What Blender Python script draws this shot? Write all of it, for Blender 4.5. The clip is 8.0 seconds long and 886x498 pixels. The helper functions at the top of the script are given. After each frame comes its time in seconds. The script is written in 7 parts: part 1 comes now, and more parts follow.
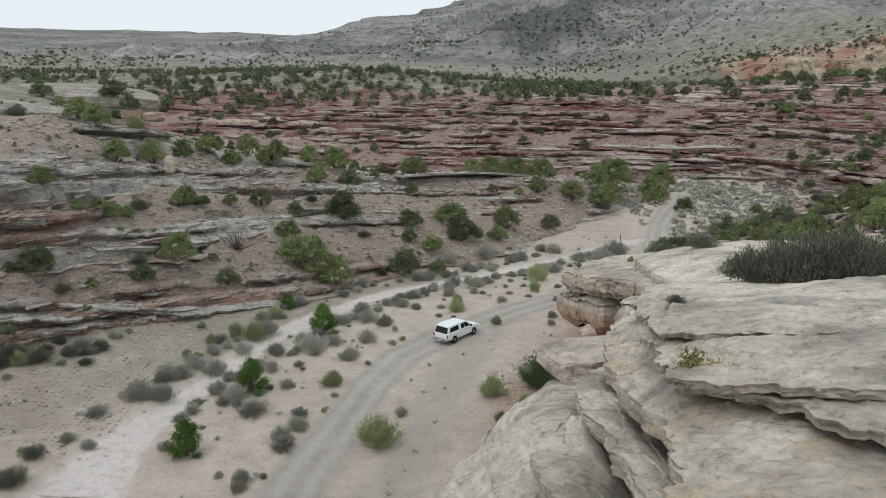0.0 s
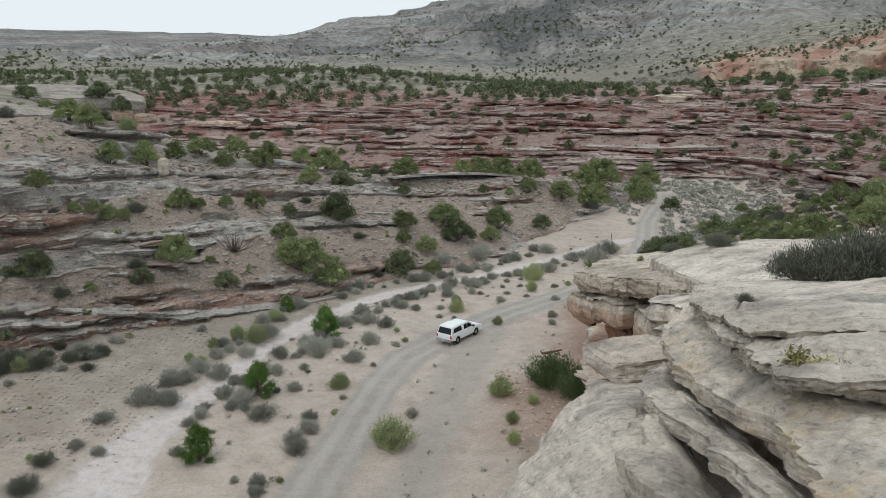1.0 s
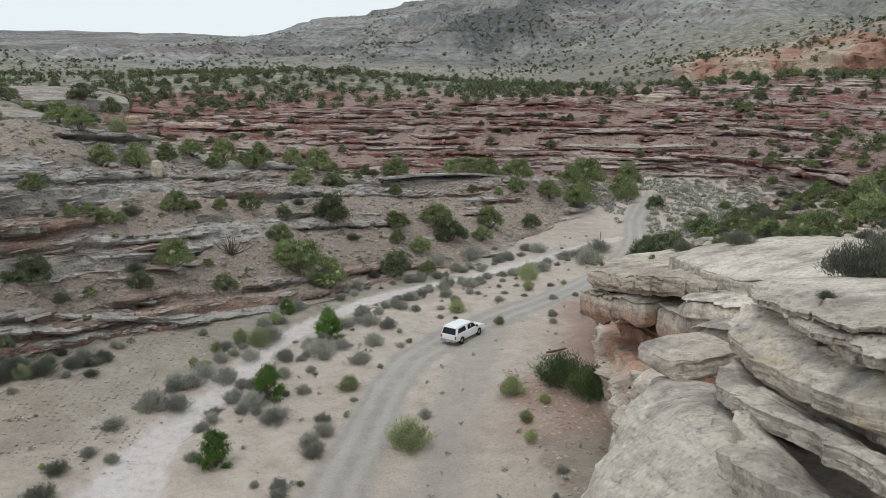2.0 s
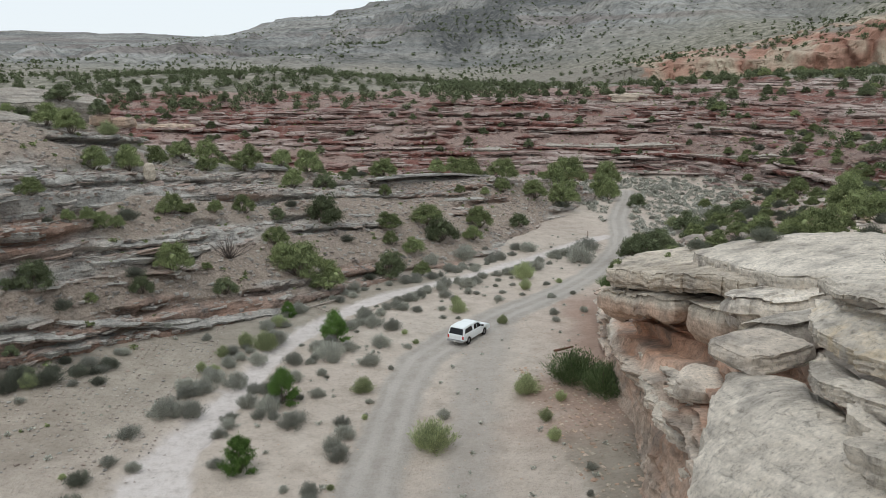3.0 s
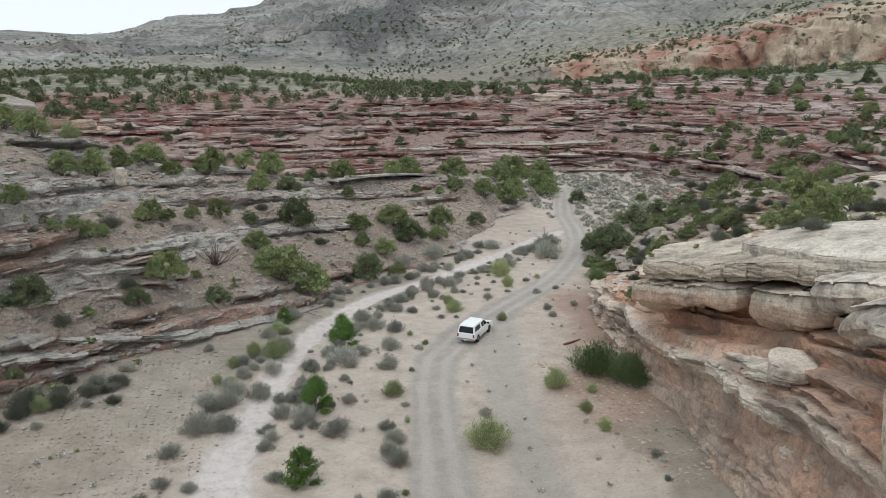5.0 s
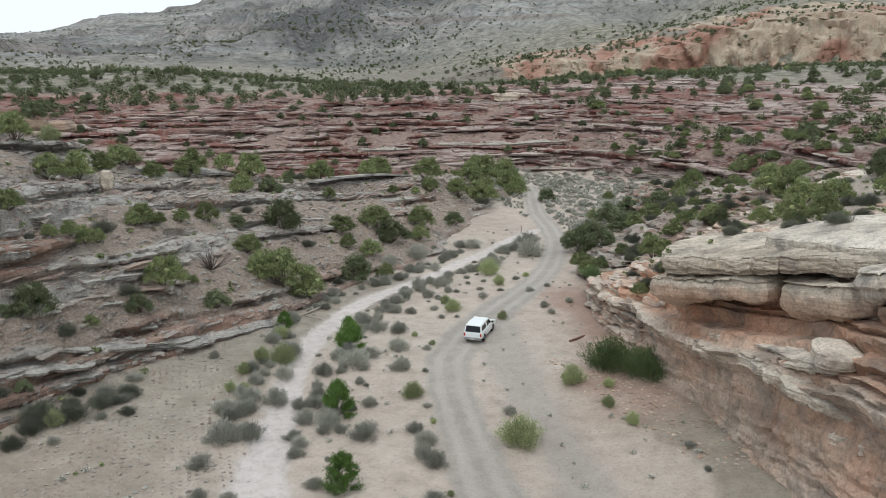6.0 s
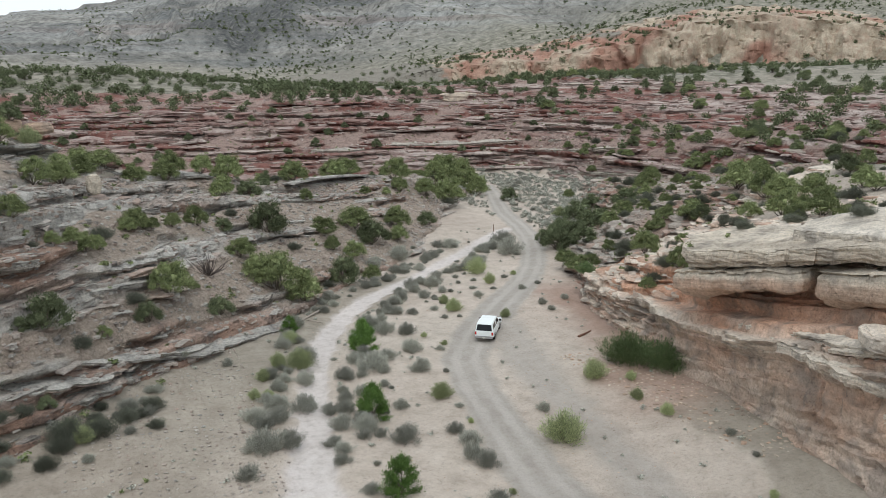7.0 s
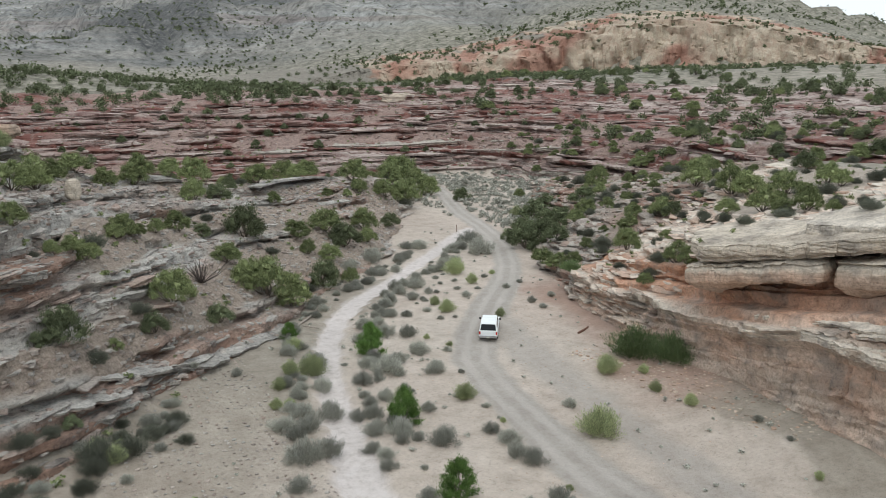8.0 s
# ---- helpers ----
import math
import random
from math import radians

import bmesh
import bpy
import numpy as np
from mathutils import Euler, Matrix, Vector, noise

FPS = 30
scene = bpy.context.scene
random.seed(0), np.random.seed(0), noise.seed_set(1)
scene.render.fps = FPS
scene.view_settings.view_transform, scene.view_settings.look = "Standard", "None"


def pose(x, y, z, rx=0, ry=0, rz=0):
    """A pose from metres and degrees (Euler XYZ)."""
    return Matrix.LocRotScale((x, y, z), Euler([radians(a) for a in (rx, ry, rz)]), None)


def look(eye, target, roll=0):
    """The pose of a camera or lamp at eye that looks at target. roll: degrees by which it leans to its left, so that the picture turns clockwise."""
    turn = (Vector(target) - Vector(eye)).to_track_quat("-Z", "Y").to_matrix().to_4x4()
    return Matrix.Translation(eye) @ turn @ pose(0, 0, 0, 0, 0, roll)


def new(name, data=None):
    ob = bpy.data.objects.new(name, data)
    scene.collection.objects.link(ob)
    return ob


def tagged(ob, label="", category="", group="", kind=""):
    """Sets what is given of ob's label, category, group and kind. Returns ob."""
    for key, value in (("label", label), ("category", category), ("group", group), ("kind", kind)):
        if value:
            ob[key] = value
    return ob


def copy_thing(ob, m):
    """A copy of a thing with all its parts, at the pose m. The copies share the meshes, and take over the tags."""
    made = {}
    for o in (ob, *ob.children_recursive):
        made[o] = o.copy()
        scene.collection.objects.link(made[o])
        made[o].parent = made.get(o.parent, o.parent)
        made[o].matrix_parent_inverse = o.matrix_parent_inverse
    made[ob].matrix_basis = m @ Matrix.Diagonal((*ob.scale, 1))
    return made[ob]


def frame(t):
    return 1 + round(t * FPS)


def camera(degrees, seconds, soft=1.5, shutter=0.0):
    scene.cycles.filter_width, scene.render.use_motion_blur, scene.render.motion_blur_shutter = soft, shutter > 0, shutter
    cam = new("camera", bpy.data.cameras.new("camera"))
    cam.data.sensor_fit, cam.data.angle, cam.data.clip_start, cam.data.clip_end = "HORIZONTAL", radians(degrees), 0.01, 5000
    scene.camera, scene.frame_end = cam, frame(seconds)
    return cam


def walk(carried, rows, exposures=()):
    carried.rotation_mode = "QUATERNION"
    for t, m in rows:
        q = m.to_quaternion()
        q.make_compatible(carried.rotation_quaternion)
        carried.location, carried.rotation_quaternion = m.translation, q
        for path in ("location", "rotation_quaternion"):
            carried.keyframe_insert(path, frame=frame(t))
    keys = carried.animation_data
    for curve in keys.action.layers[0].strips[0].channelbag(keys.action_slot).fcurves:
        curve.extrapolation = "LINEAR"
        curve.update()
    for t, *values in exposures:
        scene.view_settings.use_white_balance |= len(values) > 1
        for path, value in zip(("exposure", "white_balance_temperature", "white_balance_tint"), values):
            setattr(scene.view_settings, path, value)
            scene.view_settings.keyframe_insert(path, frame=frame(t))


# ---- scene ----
cam = camera(61.8, 8.0, soft=0.6)
METRES, EYE, TILT, LEAN, TURN = 41.0, 24.5, -12.9, 0.0, 0.0
ROWS = [
    (0.0, 0.0, 0.0, 0.0, 0.0, 0.0, -0.0),
    (0.5, -0.0285, -0.0004, 0.0004, -0.88, 0.02, 0.27),
    (1.0, -0.057, -0.0003, 0.0008, -1.71, 0.04, 0.46),
    (1.5, -0.0902, 0.0008, 0.0013, -2.71, 0.04, 0.75),
    (3.0, -0.2179, 0.0092, 0.0053, -6.39, -0.02, 1.82),
    (3.5, -0.2775, 0.0167, 0.007, -8.13, -0.09, 2.29),
    (4.0, -0.3383, 0.0263, 0.0097, -9.98, -0.18, 2.71),
    (4.5, -0.4041, 0.0398, 0.0127, -12.18, -0.28, 3.17),
    (6.0, -0.5997, 0.0981, 0.025, -18.61, -0.68, 4.58),
    (6.5, -0.6865, 0.1311, 0.0322, -21.26, -0.89, 5.19),
    (7.0, -0.7725, 0.1684, 0.0405, -24.16, -1.16, 5.76),
    (7.5, -0.8643, 0.2153, 0.0511, -27.52, -1.48, 6.34),
    (8.0, -0.9476, 0.2643, 0.0625, -30.72, -1.81, 6.86),
]
walk(cam, [(t, pose(0, 0, EYE, TILT, LEAN, TURN) @ pose(METRES * x, METRES * y, METRES * z, 90 + pitch, roll, yaw)) for t, x, y, z, yaw, pitch, roll in ROWS], exposures=[(0.0, -0.16), (3.0, -0.09), (6.0, 0.07), (8.0, 0.11)])


# ---- world, sun, exposure ----
world = bpy.data.worlds.new("overcast_sky")
scene.world = world
world.use_nodes = True
wn, wl = world.node_tree.nodes, world.node_tree.links
wn.clear()
sky = wn.new("ShaderNodeTexSky")
sky.sky_type = "NISHITA"
sky.sun_disc = False
sky.sun_elevation, sky.sun_rotation = radians(66), radians(165)
cloud = wn.new("ShaderNodeMix")
cloud.data_type = "RGBA"
cloud.inputs[0].default_value = 0.88
cloud.inputs[7].default_value = (10.05, 10.85, 11.4, 1)
back = wn.new("ShaderNodeBackground")
back.inputs[1].default_value = 0.095
wout = wn.new("ShaderNodeOutputWorld")
wl.new(sky.outputs[0], cloud.inputs[6])
wl.new(cloud.outputs[2], back.inputs[0])
wl.new(back.outputs[0], wout.inputs[0])

sun = new("sun", bpy.data.lights.new("sun", "SUN"))
sun.data.energy, sun.data.angle, sun.data.color = 0.9, radians(28), (1.0, 0.96, 0.9)
sun.matrix_world = look((-22, 18, 90), (0, 60, 0))


# ---- small tools ----
def smooth(a, b, x):
    t = np.clip((x - a) / (b - a), 0, 1)
    return t * t * (3 - 2 * t)


def hashed(ix, iy, iz, seed):
    h = (ix * 374761393 + iy * 668265263 + iz * 1274126177 + seed * 974711) & 0xFFFFFFFF
    h = ((h ^ (h >> 13)) * 1274126177) & 0xFFFFFFFF
    h = ((h ^ (h >> 16)) * 2246822519) & 0xFFFFFFFF
    return ((h ^ (h >> 15)) & 0xFFFFFF) / float(0xFFFFFF)


def vnoise(x, y, z=0.0, seed=0):
    """Smooth value noise, 0 to 1, on arrays."""
    x, y, z = np.broadcast_arrays(np.asarray(x, float), np.asarray(y, float), np.asarray(z, float))
    fx, fy, fz = np.floor(x), np.floor(y), np.floor(z)
    ix, iy, iz = fx.astype(np.int64), fy.astype(np.int64), fz.astype(np.int64)
    u, v, w = x - fx, y - fy, z - fz
    u, v, w = u * u * (3 - 2 * u), v * v * (3 - 2 * v), w * w * (3 - 2 * w)
    out = 0
    for a in (0, 1):
        for b in (0, 1):
            for c in (0, 1):
                k = (u if a else 1 - u) * (v if b else 1 - v) * (w if c else 1 - w)
                out = out + k * hashed(ix + a, iy + b, iz + c, seed)
    return out


def fbm(x, y, z=0.0, seed=0, octaves=4):
    """Fractal noise about 0, between -1 and 1."""
    out, amp, total = 0, 1.0, 0.0
    x, y, z = np.asarray(x, float), np.asarray(y, float), np.asarray(z, float)
    for i in range(octaves):
        out = out + amp * (2 * vnoise(x, y, z, seed + 17 * i) - 1)
        total += amp
        x, y, z, amp = x * 2.03 + 5.3, y * 2.03 + 1.7, z * 2.03 + 9.1, amp * 0.5
    return out / total * 1.6


def spline(points, n, closed=False, straight=0.35):
    """n points along a smooth line through the given ones, evenly spaced."""
    p = np.asarray(points, float)
    k = len(p)
    count = k if closed else k - 1
    t = np.linspace(0, count, 40 * count + 1)[: -1 if closed else None]
    i = np.minimum(t.astype(int), count - 1)
    f = (t - i)[:, None]
    g = (lambda j: p[j % k]) if closed else (lambda j: p[np.clip(j, 0, k - 1)])
    a, b, c, d = g(i - 1), g(i), g(i + 1), g(i + 2)
    cat = 0.5 * (2 * b + (c - a) * f + (2 * a - 5 * b + 4 * c - d) * f**2 + (3 * b - a - 3 * c + d) * f**3)
    q = straight * (b + (c - b) * f) + (1 - straight) * cat
    if closed:
        q = np.vstack([q, q[:1]])
    s = np.r_[0, np.cumsum(np.linalg.norm(np.diff(q, axis=0), axis=1))]
    w = np.linspace(0, s[-1], n + 1)[:-1] if closed else np.linspace(0, s[-1], n)
    return np.stack([np.interp(w, s, q[:, j]) for j in range(q.shape[1])], 1)


def mesh_from(name, verts, faces, material, attrs=None, sharp=False):
    me = bpy.data.meshes.new(name)
    verts, faces = np.asarray(verts, np.float32), np.asarray(faces, np.int32)
    side = faces.shape[1]
    me.vertices.add(len(verts))
    me.vertices.foreach_set("co", verts.ravel())
    me.loops.add(faces.size)
    me.loops.foreach_set("vertex_index", faces.ravel())
    me.polygons.add(len(faces))
    me.polygons.foreach_set("loop_start", np.arange(0, faces.size, side, dtype=np.int32))
    me.polygons.foreach_set("use_smooth", np.full(len(faces), not sharp))
    for key, values in (attrs or {}).items():
        a = me.attributes.new(key, "FLOAT", "POINT")
        a.data.foreach_set("value", np.asarray(values, np.float32).ravel())
    me.materials.append(material)
    me.update(calc_edges=True)
    me.validate()
    return me


def sheet_faces(ns, nv, wrap=False):
    i, j = np.meshgrid(np.arange(ns if wrap else ns - 1), np.arange(nv - 1), indexing="ij")
    a, b = i * nv + j, ((i + 1) % ns) * nv + j
    return np.stack([a, b, b + 1, a + 1], -1).reshape(-1, 4)


def part(name, data, parent, label="", at=None):
    ob = new(name, data)
    ob.parent = parent
    if at is not None:
        ob.matrix_basis = at
    if label:
        ob["label"] = label
    return ob


def bm_mesh(name, bm, material, soft=False):
    me = bpy.data.meshes.new(name)
    bm.normal_update()
    bm.to_mesh(me)
    bm.free()
    me.materials.append(material)
    me.polygons.foreach_set("use_smooth", np.full(len(me.polygons), soft))
    return me


# ---- materials ----
class Nodes:
    """A short way to write node materials."""

    def __init__(self, name, rough=0.9):
        self.mat = bpy.data.materials.new(name)
        self.mat.use_nodes = True
        self.t = self.mat.node_tree
        self.bsdf = self.t.nodes["Principled BSDF"]
        self.bsdf.inputs["Roughness"].default_value = rough
        self.bsdf.inputs["Specular IOR Level"].default_value = 0.25

    def add(self, kind, **inputs):
        n = self.t.nodes.new(kind)
        for key, value in inputs.items():
            self.put(n.inputs[key.replace("_", " ")], value)
        return n

    def put(self, socket, value):
        if isinstance(value, bpy.types.NodeSocket):
            self.t.links.new(value, socket)
        else:
            socket.default_value = value

    def where(self, sx=1.0, sy=1.0, sz=1.0):
        geo = self.add("ShaderNodeNewGeometry")
        m = self.add("ShaderNodeMapping")
        m.inputs["Scale"].default_value = (sx, sy, sz)
        self.t.links.new(geo.outputs["Position"], m.inputs["Vector"])
        return m.outputs[0]

    def noise(self, vector, scale, detail=6.0, rough=0.6, warp=0.0):
        n = self.add("ShaderNodeTexNoise", Vector=vector, Scale=scale, Detail=detail, Roughness=rough, Distortion=warp)
        return n.outputs["Fac"]

    def ramp(self, fac, *stops):
        n = self.add("ShaderNodeValToRGB", Fac=fac)
        e = n.color_ramp.elements
        while len(e) < len(stops):
            e.new(0.5)
        for el, (pos, col) in zip(e, stops):
            el.position = pos
            el.color = (*col, 1) if isinstance(col, tuple) else (col, col, col, 1)
        return n.outputs["Color"]

    def mix(self, fac, a, b, mode="MIX"):
        n = self.add("ShaderNodeMix")
        n.data_type, n.blend_type = "RGBA", mode
        for sock, v in ((n.inputs[0], fac), (n.inputs[6], a), (n.inputs[7], b)):
            self.put(sock, (*v, 1) if isinstance(v, tuple) and len(v) == 3 else v)
        return n.outputs[2]

    def calc(self, op, a, b=0.0):
        n = self.add("ShaderNodeMath")
        n.operation = op
        self.put(n.inputs[0], a)
        self.put(n.inputs[1], b)
        return n.outputs[0]

    def attr(self, name):
        n = self.add("ShaderNodeAttribute")
        n.attribute_name = name
        return n.outputs["Fac"]

    def up(self):
        geo = self.add("ShaderNodeNewGeometry")
        s = self.add("ShaderNodeSeparateXYZ", Vector=geo.outputs["Normal"])
        return s.outputs["Z"]

    def chance(self):
        return self.add("ShaderNodeObjectInfo").outputs["Random"]

    def island(self):
        return self.add("ShaderNodeNewGeometry").outputs["Random Per Island"]

    def done(self, colour, height=None, strength=0.5, distance=0.1):
        self.put(self.bsdf.inputs["Base Color"], (*colour, 1) if isinstance(colour, tuple) else colour)
        if height is not None:
            b = self.add("ShaderNodeBump", Height=height)
            b.inputs["Strength"].default_value, b.inputs["Distance"].default_value = strength, distance
            self.t.links.new(b.outputs[0], self.bsdf.inputs["Normal"])
        return self.mat


def earth_material():
    """Valley sand, pale wash bed, grey road and hillside soil, blended by soft borders."""
    n = Nodes("desert_earth", 0.95)
    p = n.where()
    big, mid, fine = n.noise(p, 0.06, 4), n.noise(p, 0.55, 6, 0.65), n.noise(p, 5.0, 5, 0.7)
    sand = n.ramp(mid, (0.25, (0.41, 0.355, 0.30)), (0.5, (0.54, 0.475, 0.41)), (0.75, (0.63, 0.565, 0.50)))
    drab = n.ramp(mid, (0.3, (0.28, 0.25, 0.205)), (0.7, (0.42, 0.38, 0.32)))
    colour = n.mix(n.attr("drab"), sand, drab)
    red = n.ramp(mid, (0.3, (0.36, 0.255, 0.205)), (0.7, (0.45, 0.33, 0.27)))
    colour = n.mix(n.attr("red"), colour, red)
    bed = n.ramp(n.noise(p, 1.3, 8, 0.7), (0.3, (0.47, 0.42, 0.39)), (0.48, (0.63, 0.575, 0.545)), (0.75, (0.72, 0.67, 0.645)))
    colour = n.mix(n.attr("wash"), colour, bed)
    road = n.ramp(n.noise(p, 0.8, 7, 0.7), (0.3, (0.355, 0.32, 0.285)), (0.7, (0.445, 0.41, 0.37)))
    colour = n.mix(n.attr("road"), colour, road)
    rut = n.ramp(fine, (0.3, (0.44, 0.405, 0.37)), (0.7, (0.53, 0.49, 0.45)))
    colour = n.mix(n.attr("rut"), colour, rut)
    hill = n.ramp(n.noise(p, 0.03, 10, 0.72), (0.36, (0.10, 0.105, 0.105)), (0.5, (0.20, 0.198, 0.187)), (0.62, (0.29, 0.283, 0.262)))
    bands = n.ramp(n.noise(n.where(0.002, 0.002, 0.07), 1.0, 4, 0.6), (0.38, (0.15, 0.16, 0.163)), (0.47, (0.24, 0.225, 0.20)), (0.54, (0.30, 0.31, 0.30)), (0.62, (0.21, 0.175, 0.16)))
    hill = n.mix(0.5, hill, bands)
    hill = n.mix(1.0, hill, n.ramp(n.noise(p, 0.16, 9, 0.78), (0.39, 0.42), (0.48, 0.95), (0.53, 1.08), (0.62, 1.4)), "MULTIPLY")
    hill = n.mix(1.0, hill, n.ramp(n.noise(p, 0.0065, 5, 0.6), (0.38, 0.75), (0.5, 1.0), (0.62, 1.15)), "MULTIPLY")
    boulders = n.ramp(n.noise(p, 0.22, 8, 0.8), (0.4, (0.055, 0.06, 0.062)), (0.54, (0.125, 0.125, 0.12)), (0.66, (0.24, 0.235, 0.22)))
    hill = n.mix(n.attr("scree"), hill, boulders)
    colour = n.mix(n.attr("hill"), colour, hill)
    green = n.ramp(n.noise(p, 0.25, 6, 0.7), (0.40, (0.13, 0.128, 0.097)), (0.51, (0.235, 0.222, 0.178)), (0.62, (0.34, 0.315, 0.265)))
    colour = n.mix(n.attr("plain"), colour, green)
    speck = n.ramp(n.noise(p, 3.2, 9, 0.82), (0.28, 0.5), (0.45, 0.95), (0.58, 1.04), (0.78, 1.2))
    bare = n.calc("SUBTRACT", 1.0, n.calc("MULTIPLY", n.calc("MAXIMUM", n.attr("road"), n.attr("wash")), 0.6))
    colour = n.mix(bare, colour, speck, "MULTIPLY")
    patch = n.ramp(big, (0.3, 0.86), (0.7, 1.08))
    colour = n.mix(0.8, colour, patch, "MULTIPLY")
    height = n.calc("ADD", fine, n.calc("MULTIPLY", mid, 2.0))
    return n.done(colour, height, 0.9, 0.16)


def rock_material(name, light, dark, stain, soil, lime=None, streaks=0.5, band=1.3, varnish=0.5, warm=None, massive=False):
    """Layered sandstone: bands by height, dark desert varnish, soil on the treads."""
    n = Nodes(name, 0.9)
    p = n.where()
    flat = n.add("ShaderNodeSeparateXYZ", Vector=p)
    lay = n.add("ShaderNodeCombineXYZ", X=n.calc("MULTIPLY", flat.outputs[0], 0.06), Y=n.calc("MULTIPLY", flat.outputs[1], 0.06), Z=n.calc("MULTIPLY", n.attr("bed"), band)).outputs[0]
    layers = n.noise(lay, 1.0, 4 if massive else 9, 0.6 if massive else 0.75, 0.2)
    colour = n.ramp(layers, (0.32, dark), (0.46, tuple(0.5 * (a + b) for a, b in zip(light, dark))), (0.56, light), (0.7, tuple(min(1, a * 1.1) for a in light)))
    if warm:
        colour = n.mix(n.attr("warm"), colour, n.ramp(layers, (0.3, tuple(0.62 * c for c in warm)), (0.6, warm), (0.75, tuple(min(1, 1.2 * c) for c in warm))))
    fine = n.noise(p, 5.0, 9, 0.75)
    edge = n.calc("ADD", n.noise(p, 0.34, 8, 0.66, 0.5), n.calc("MULTIPLY", n.calc("SUBTRACT", fine, 0.5), 0.22))
    # beds also carry stain and painted shade, which widen the dark blots
    edge = n.calc("ADD", edge, n.calc("MULTIPLY", n.attr("stain_shade"), 0.14))
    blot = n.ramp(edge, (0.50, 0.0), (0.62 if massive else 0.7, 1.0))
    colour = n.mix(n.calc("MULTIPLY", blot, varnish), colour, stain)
    if massive:
        face = n.calc("SUBTRACT", 1.0, n.calc("ABSOLUTE", n.up()))
        run = n.ramp(n.noise(n.where(1.3, 1.3, 0.07), 1.0, 6, 0.7), (0.56, 0.0), (0.66, 1.0))
        colour = n.mix(n.calc("MULTIPLY", n.calc("MULTIPLY", run, face), streaks), colour, stain)
        colour = n.mix(1.0, colour, n.ramp(n.noise(p, 1.1, 9, 0.78, 0.4), (0.34, 0.68), (0.48, 1.0), (0.66, 1.18)), "MULTIPLY")
        leaf = n.add("ShaderNodeCombineXYZ", X=n.calc("MULTIPLY", flat.outputs[0], 0.55), Y=n.calc("MULTIPLY", flat.outputs[1], 0.55), Z=n.calc("MULTIPLY", n.attr("bed"), 9.0)).outputs[0]
        lines = n.noise(leaf, 1.0, 6, 0.65)
        colour = n.mix(0.75, colour, n.ramp(lines, (0.32, 0.6), (0.40, 0.97), (0.6, 1.04)), "MULTIPLY")
        colour = n.mix(n.ramp(n.noise(p, 7.0, 5, 0.6), (0.64, 0.0), (0.70, 0.45)), colour, tuple(0.8 * c for c in stain))
    if lime:
        colour = n.mix(n.calc("MULTIPLY", n.ramp(n.noise(p, 0.55, 9, 0.75, 0.6), (0.48, 0.0), (0.62, 0.5)), n.attr("ochre")), colour, lime)
    grain = n.ramp(fine if massive else n.noise(p, 3.5, 9, 0.8), (0.36, 0.5 if massive else 0.42), (0.46, 0.92), (0.56, 1.08), (0.68, 1.35))
    colour = n.mix(0.85 if massive else 1.0, colour, grain, "MULTIPLY")
    earth = n.ramp(n.noise(p, 0.9, 6, 0.7), (0.3, tuple(0.72 * c for c in soil)), (0.7, tuple(min(1, 1.12 * c) for c in soil)))
    earth = n.mix(0.8, earth, n.ramp(n.noise(p, 4.0, 8, 0.8), (0.38, 0.42), (0.48, 0.95), (0.54, 1.08), (0.64, 1.45)), "MULTIPLY")
    loose = n.calc("SUBTRACT", 1.0, n.attr("rock"))
    colour = n.mix(loose, colour, earth)
    height = n.calc("ADD", n.calc("MULTIPLY", n.noise(n.where(0.7, 0.7, 5.0), 1.0, 8, 0.72), 1.3), n.calc("MULTIPLY", n.noise(p, 3.0, 8, 0.75), 0.8))
    if massive:
        return n.done(colour, n.calc("ADD", n.calc("MULTIPLY", fine, 1.0), n.calc("MULTIPLY", lines, 0.6)), 0.9, 0.12)
    return n.done(colour, height, 1.0, 0.35)


def plain_material(name, colour, rough=0.6, metal=0.0, vary=0.12, scale=3.0):
    n = Nodes(name, rough)
    n.bsdf.inputs["Metallic"].default_value = metal
    f = n.noise(n.where(), scale, 5, 0.65)
    lo, hi = tuple(c * (1 - vary) for c in colour), tuple(min(1, c * (1 + vary)) for c in colour)
    return n.done(n.ramp(f, (0.3, lo), (0.7, hi)))


def leaf_material(name, dark, light, tip=None):
    n = Nodes(name, 1.0)
    n.bsdf.inputs["Specular IOR Level"].default_value = 0.05
    colour = n.ramp(n.island(), (0.0, dark), (0.65, light), (1.0, tip or light))
    tone = n.ramp(n.chance(), (0.0, 0.7), (1.0, 1.3))
    return n.done(n.mix(1.0, colour, tone, "MULTIPLY"))


EARTH = earth_material()
GREY_ROCK = rock_material("grey_ledge_rock", (0.60, 0.575, 0.53), (0.36, 0.34, 0.315), (0.12, 0.117, 0.115), (0.43, 0.355, 0.295), varnish=0.7, warm=(0.50, 0.325, 0.25), band=1.4)
RED_ROCK = rock_material("red_ledge_rock", (0.52, 0.44, 0.40), (0.19, 0.11, 0.098), (0.56, 0.50, 0.45), (0.36, 0.265, 0.23), varnish=0.55, warm=(0.25, 0.115, 0.095), band=1.1)
PALE_ROCK = rock_material("pale_slab_rock", (0.69, 0.625, 0.54), (0.51, 0.455, 0.385), (0.19, 0.172, 0.155), (0.40, 0.345, 0.29), lime=(0.62, 0.46, 0.24), streaks=0.6, varnish=0.6, warm=(0.52, 0.29, 0.19), massive=True)
BENCH_ROCK = rock_material("bench_rock", (0.53, 0.485, 0.425), (0.30, 0.26, 0.225), (0.15, 0.14, 0.13), (0.36, 0.285, 0.235), varnish=0.65, warm=(0.40, 0.225, 0.165), band=1.6)
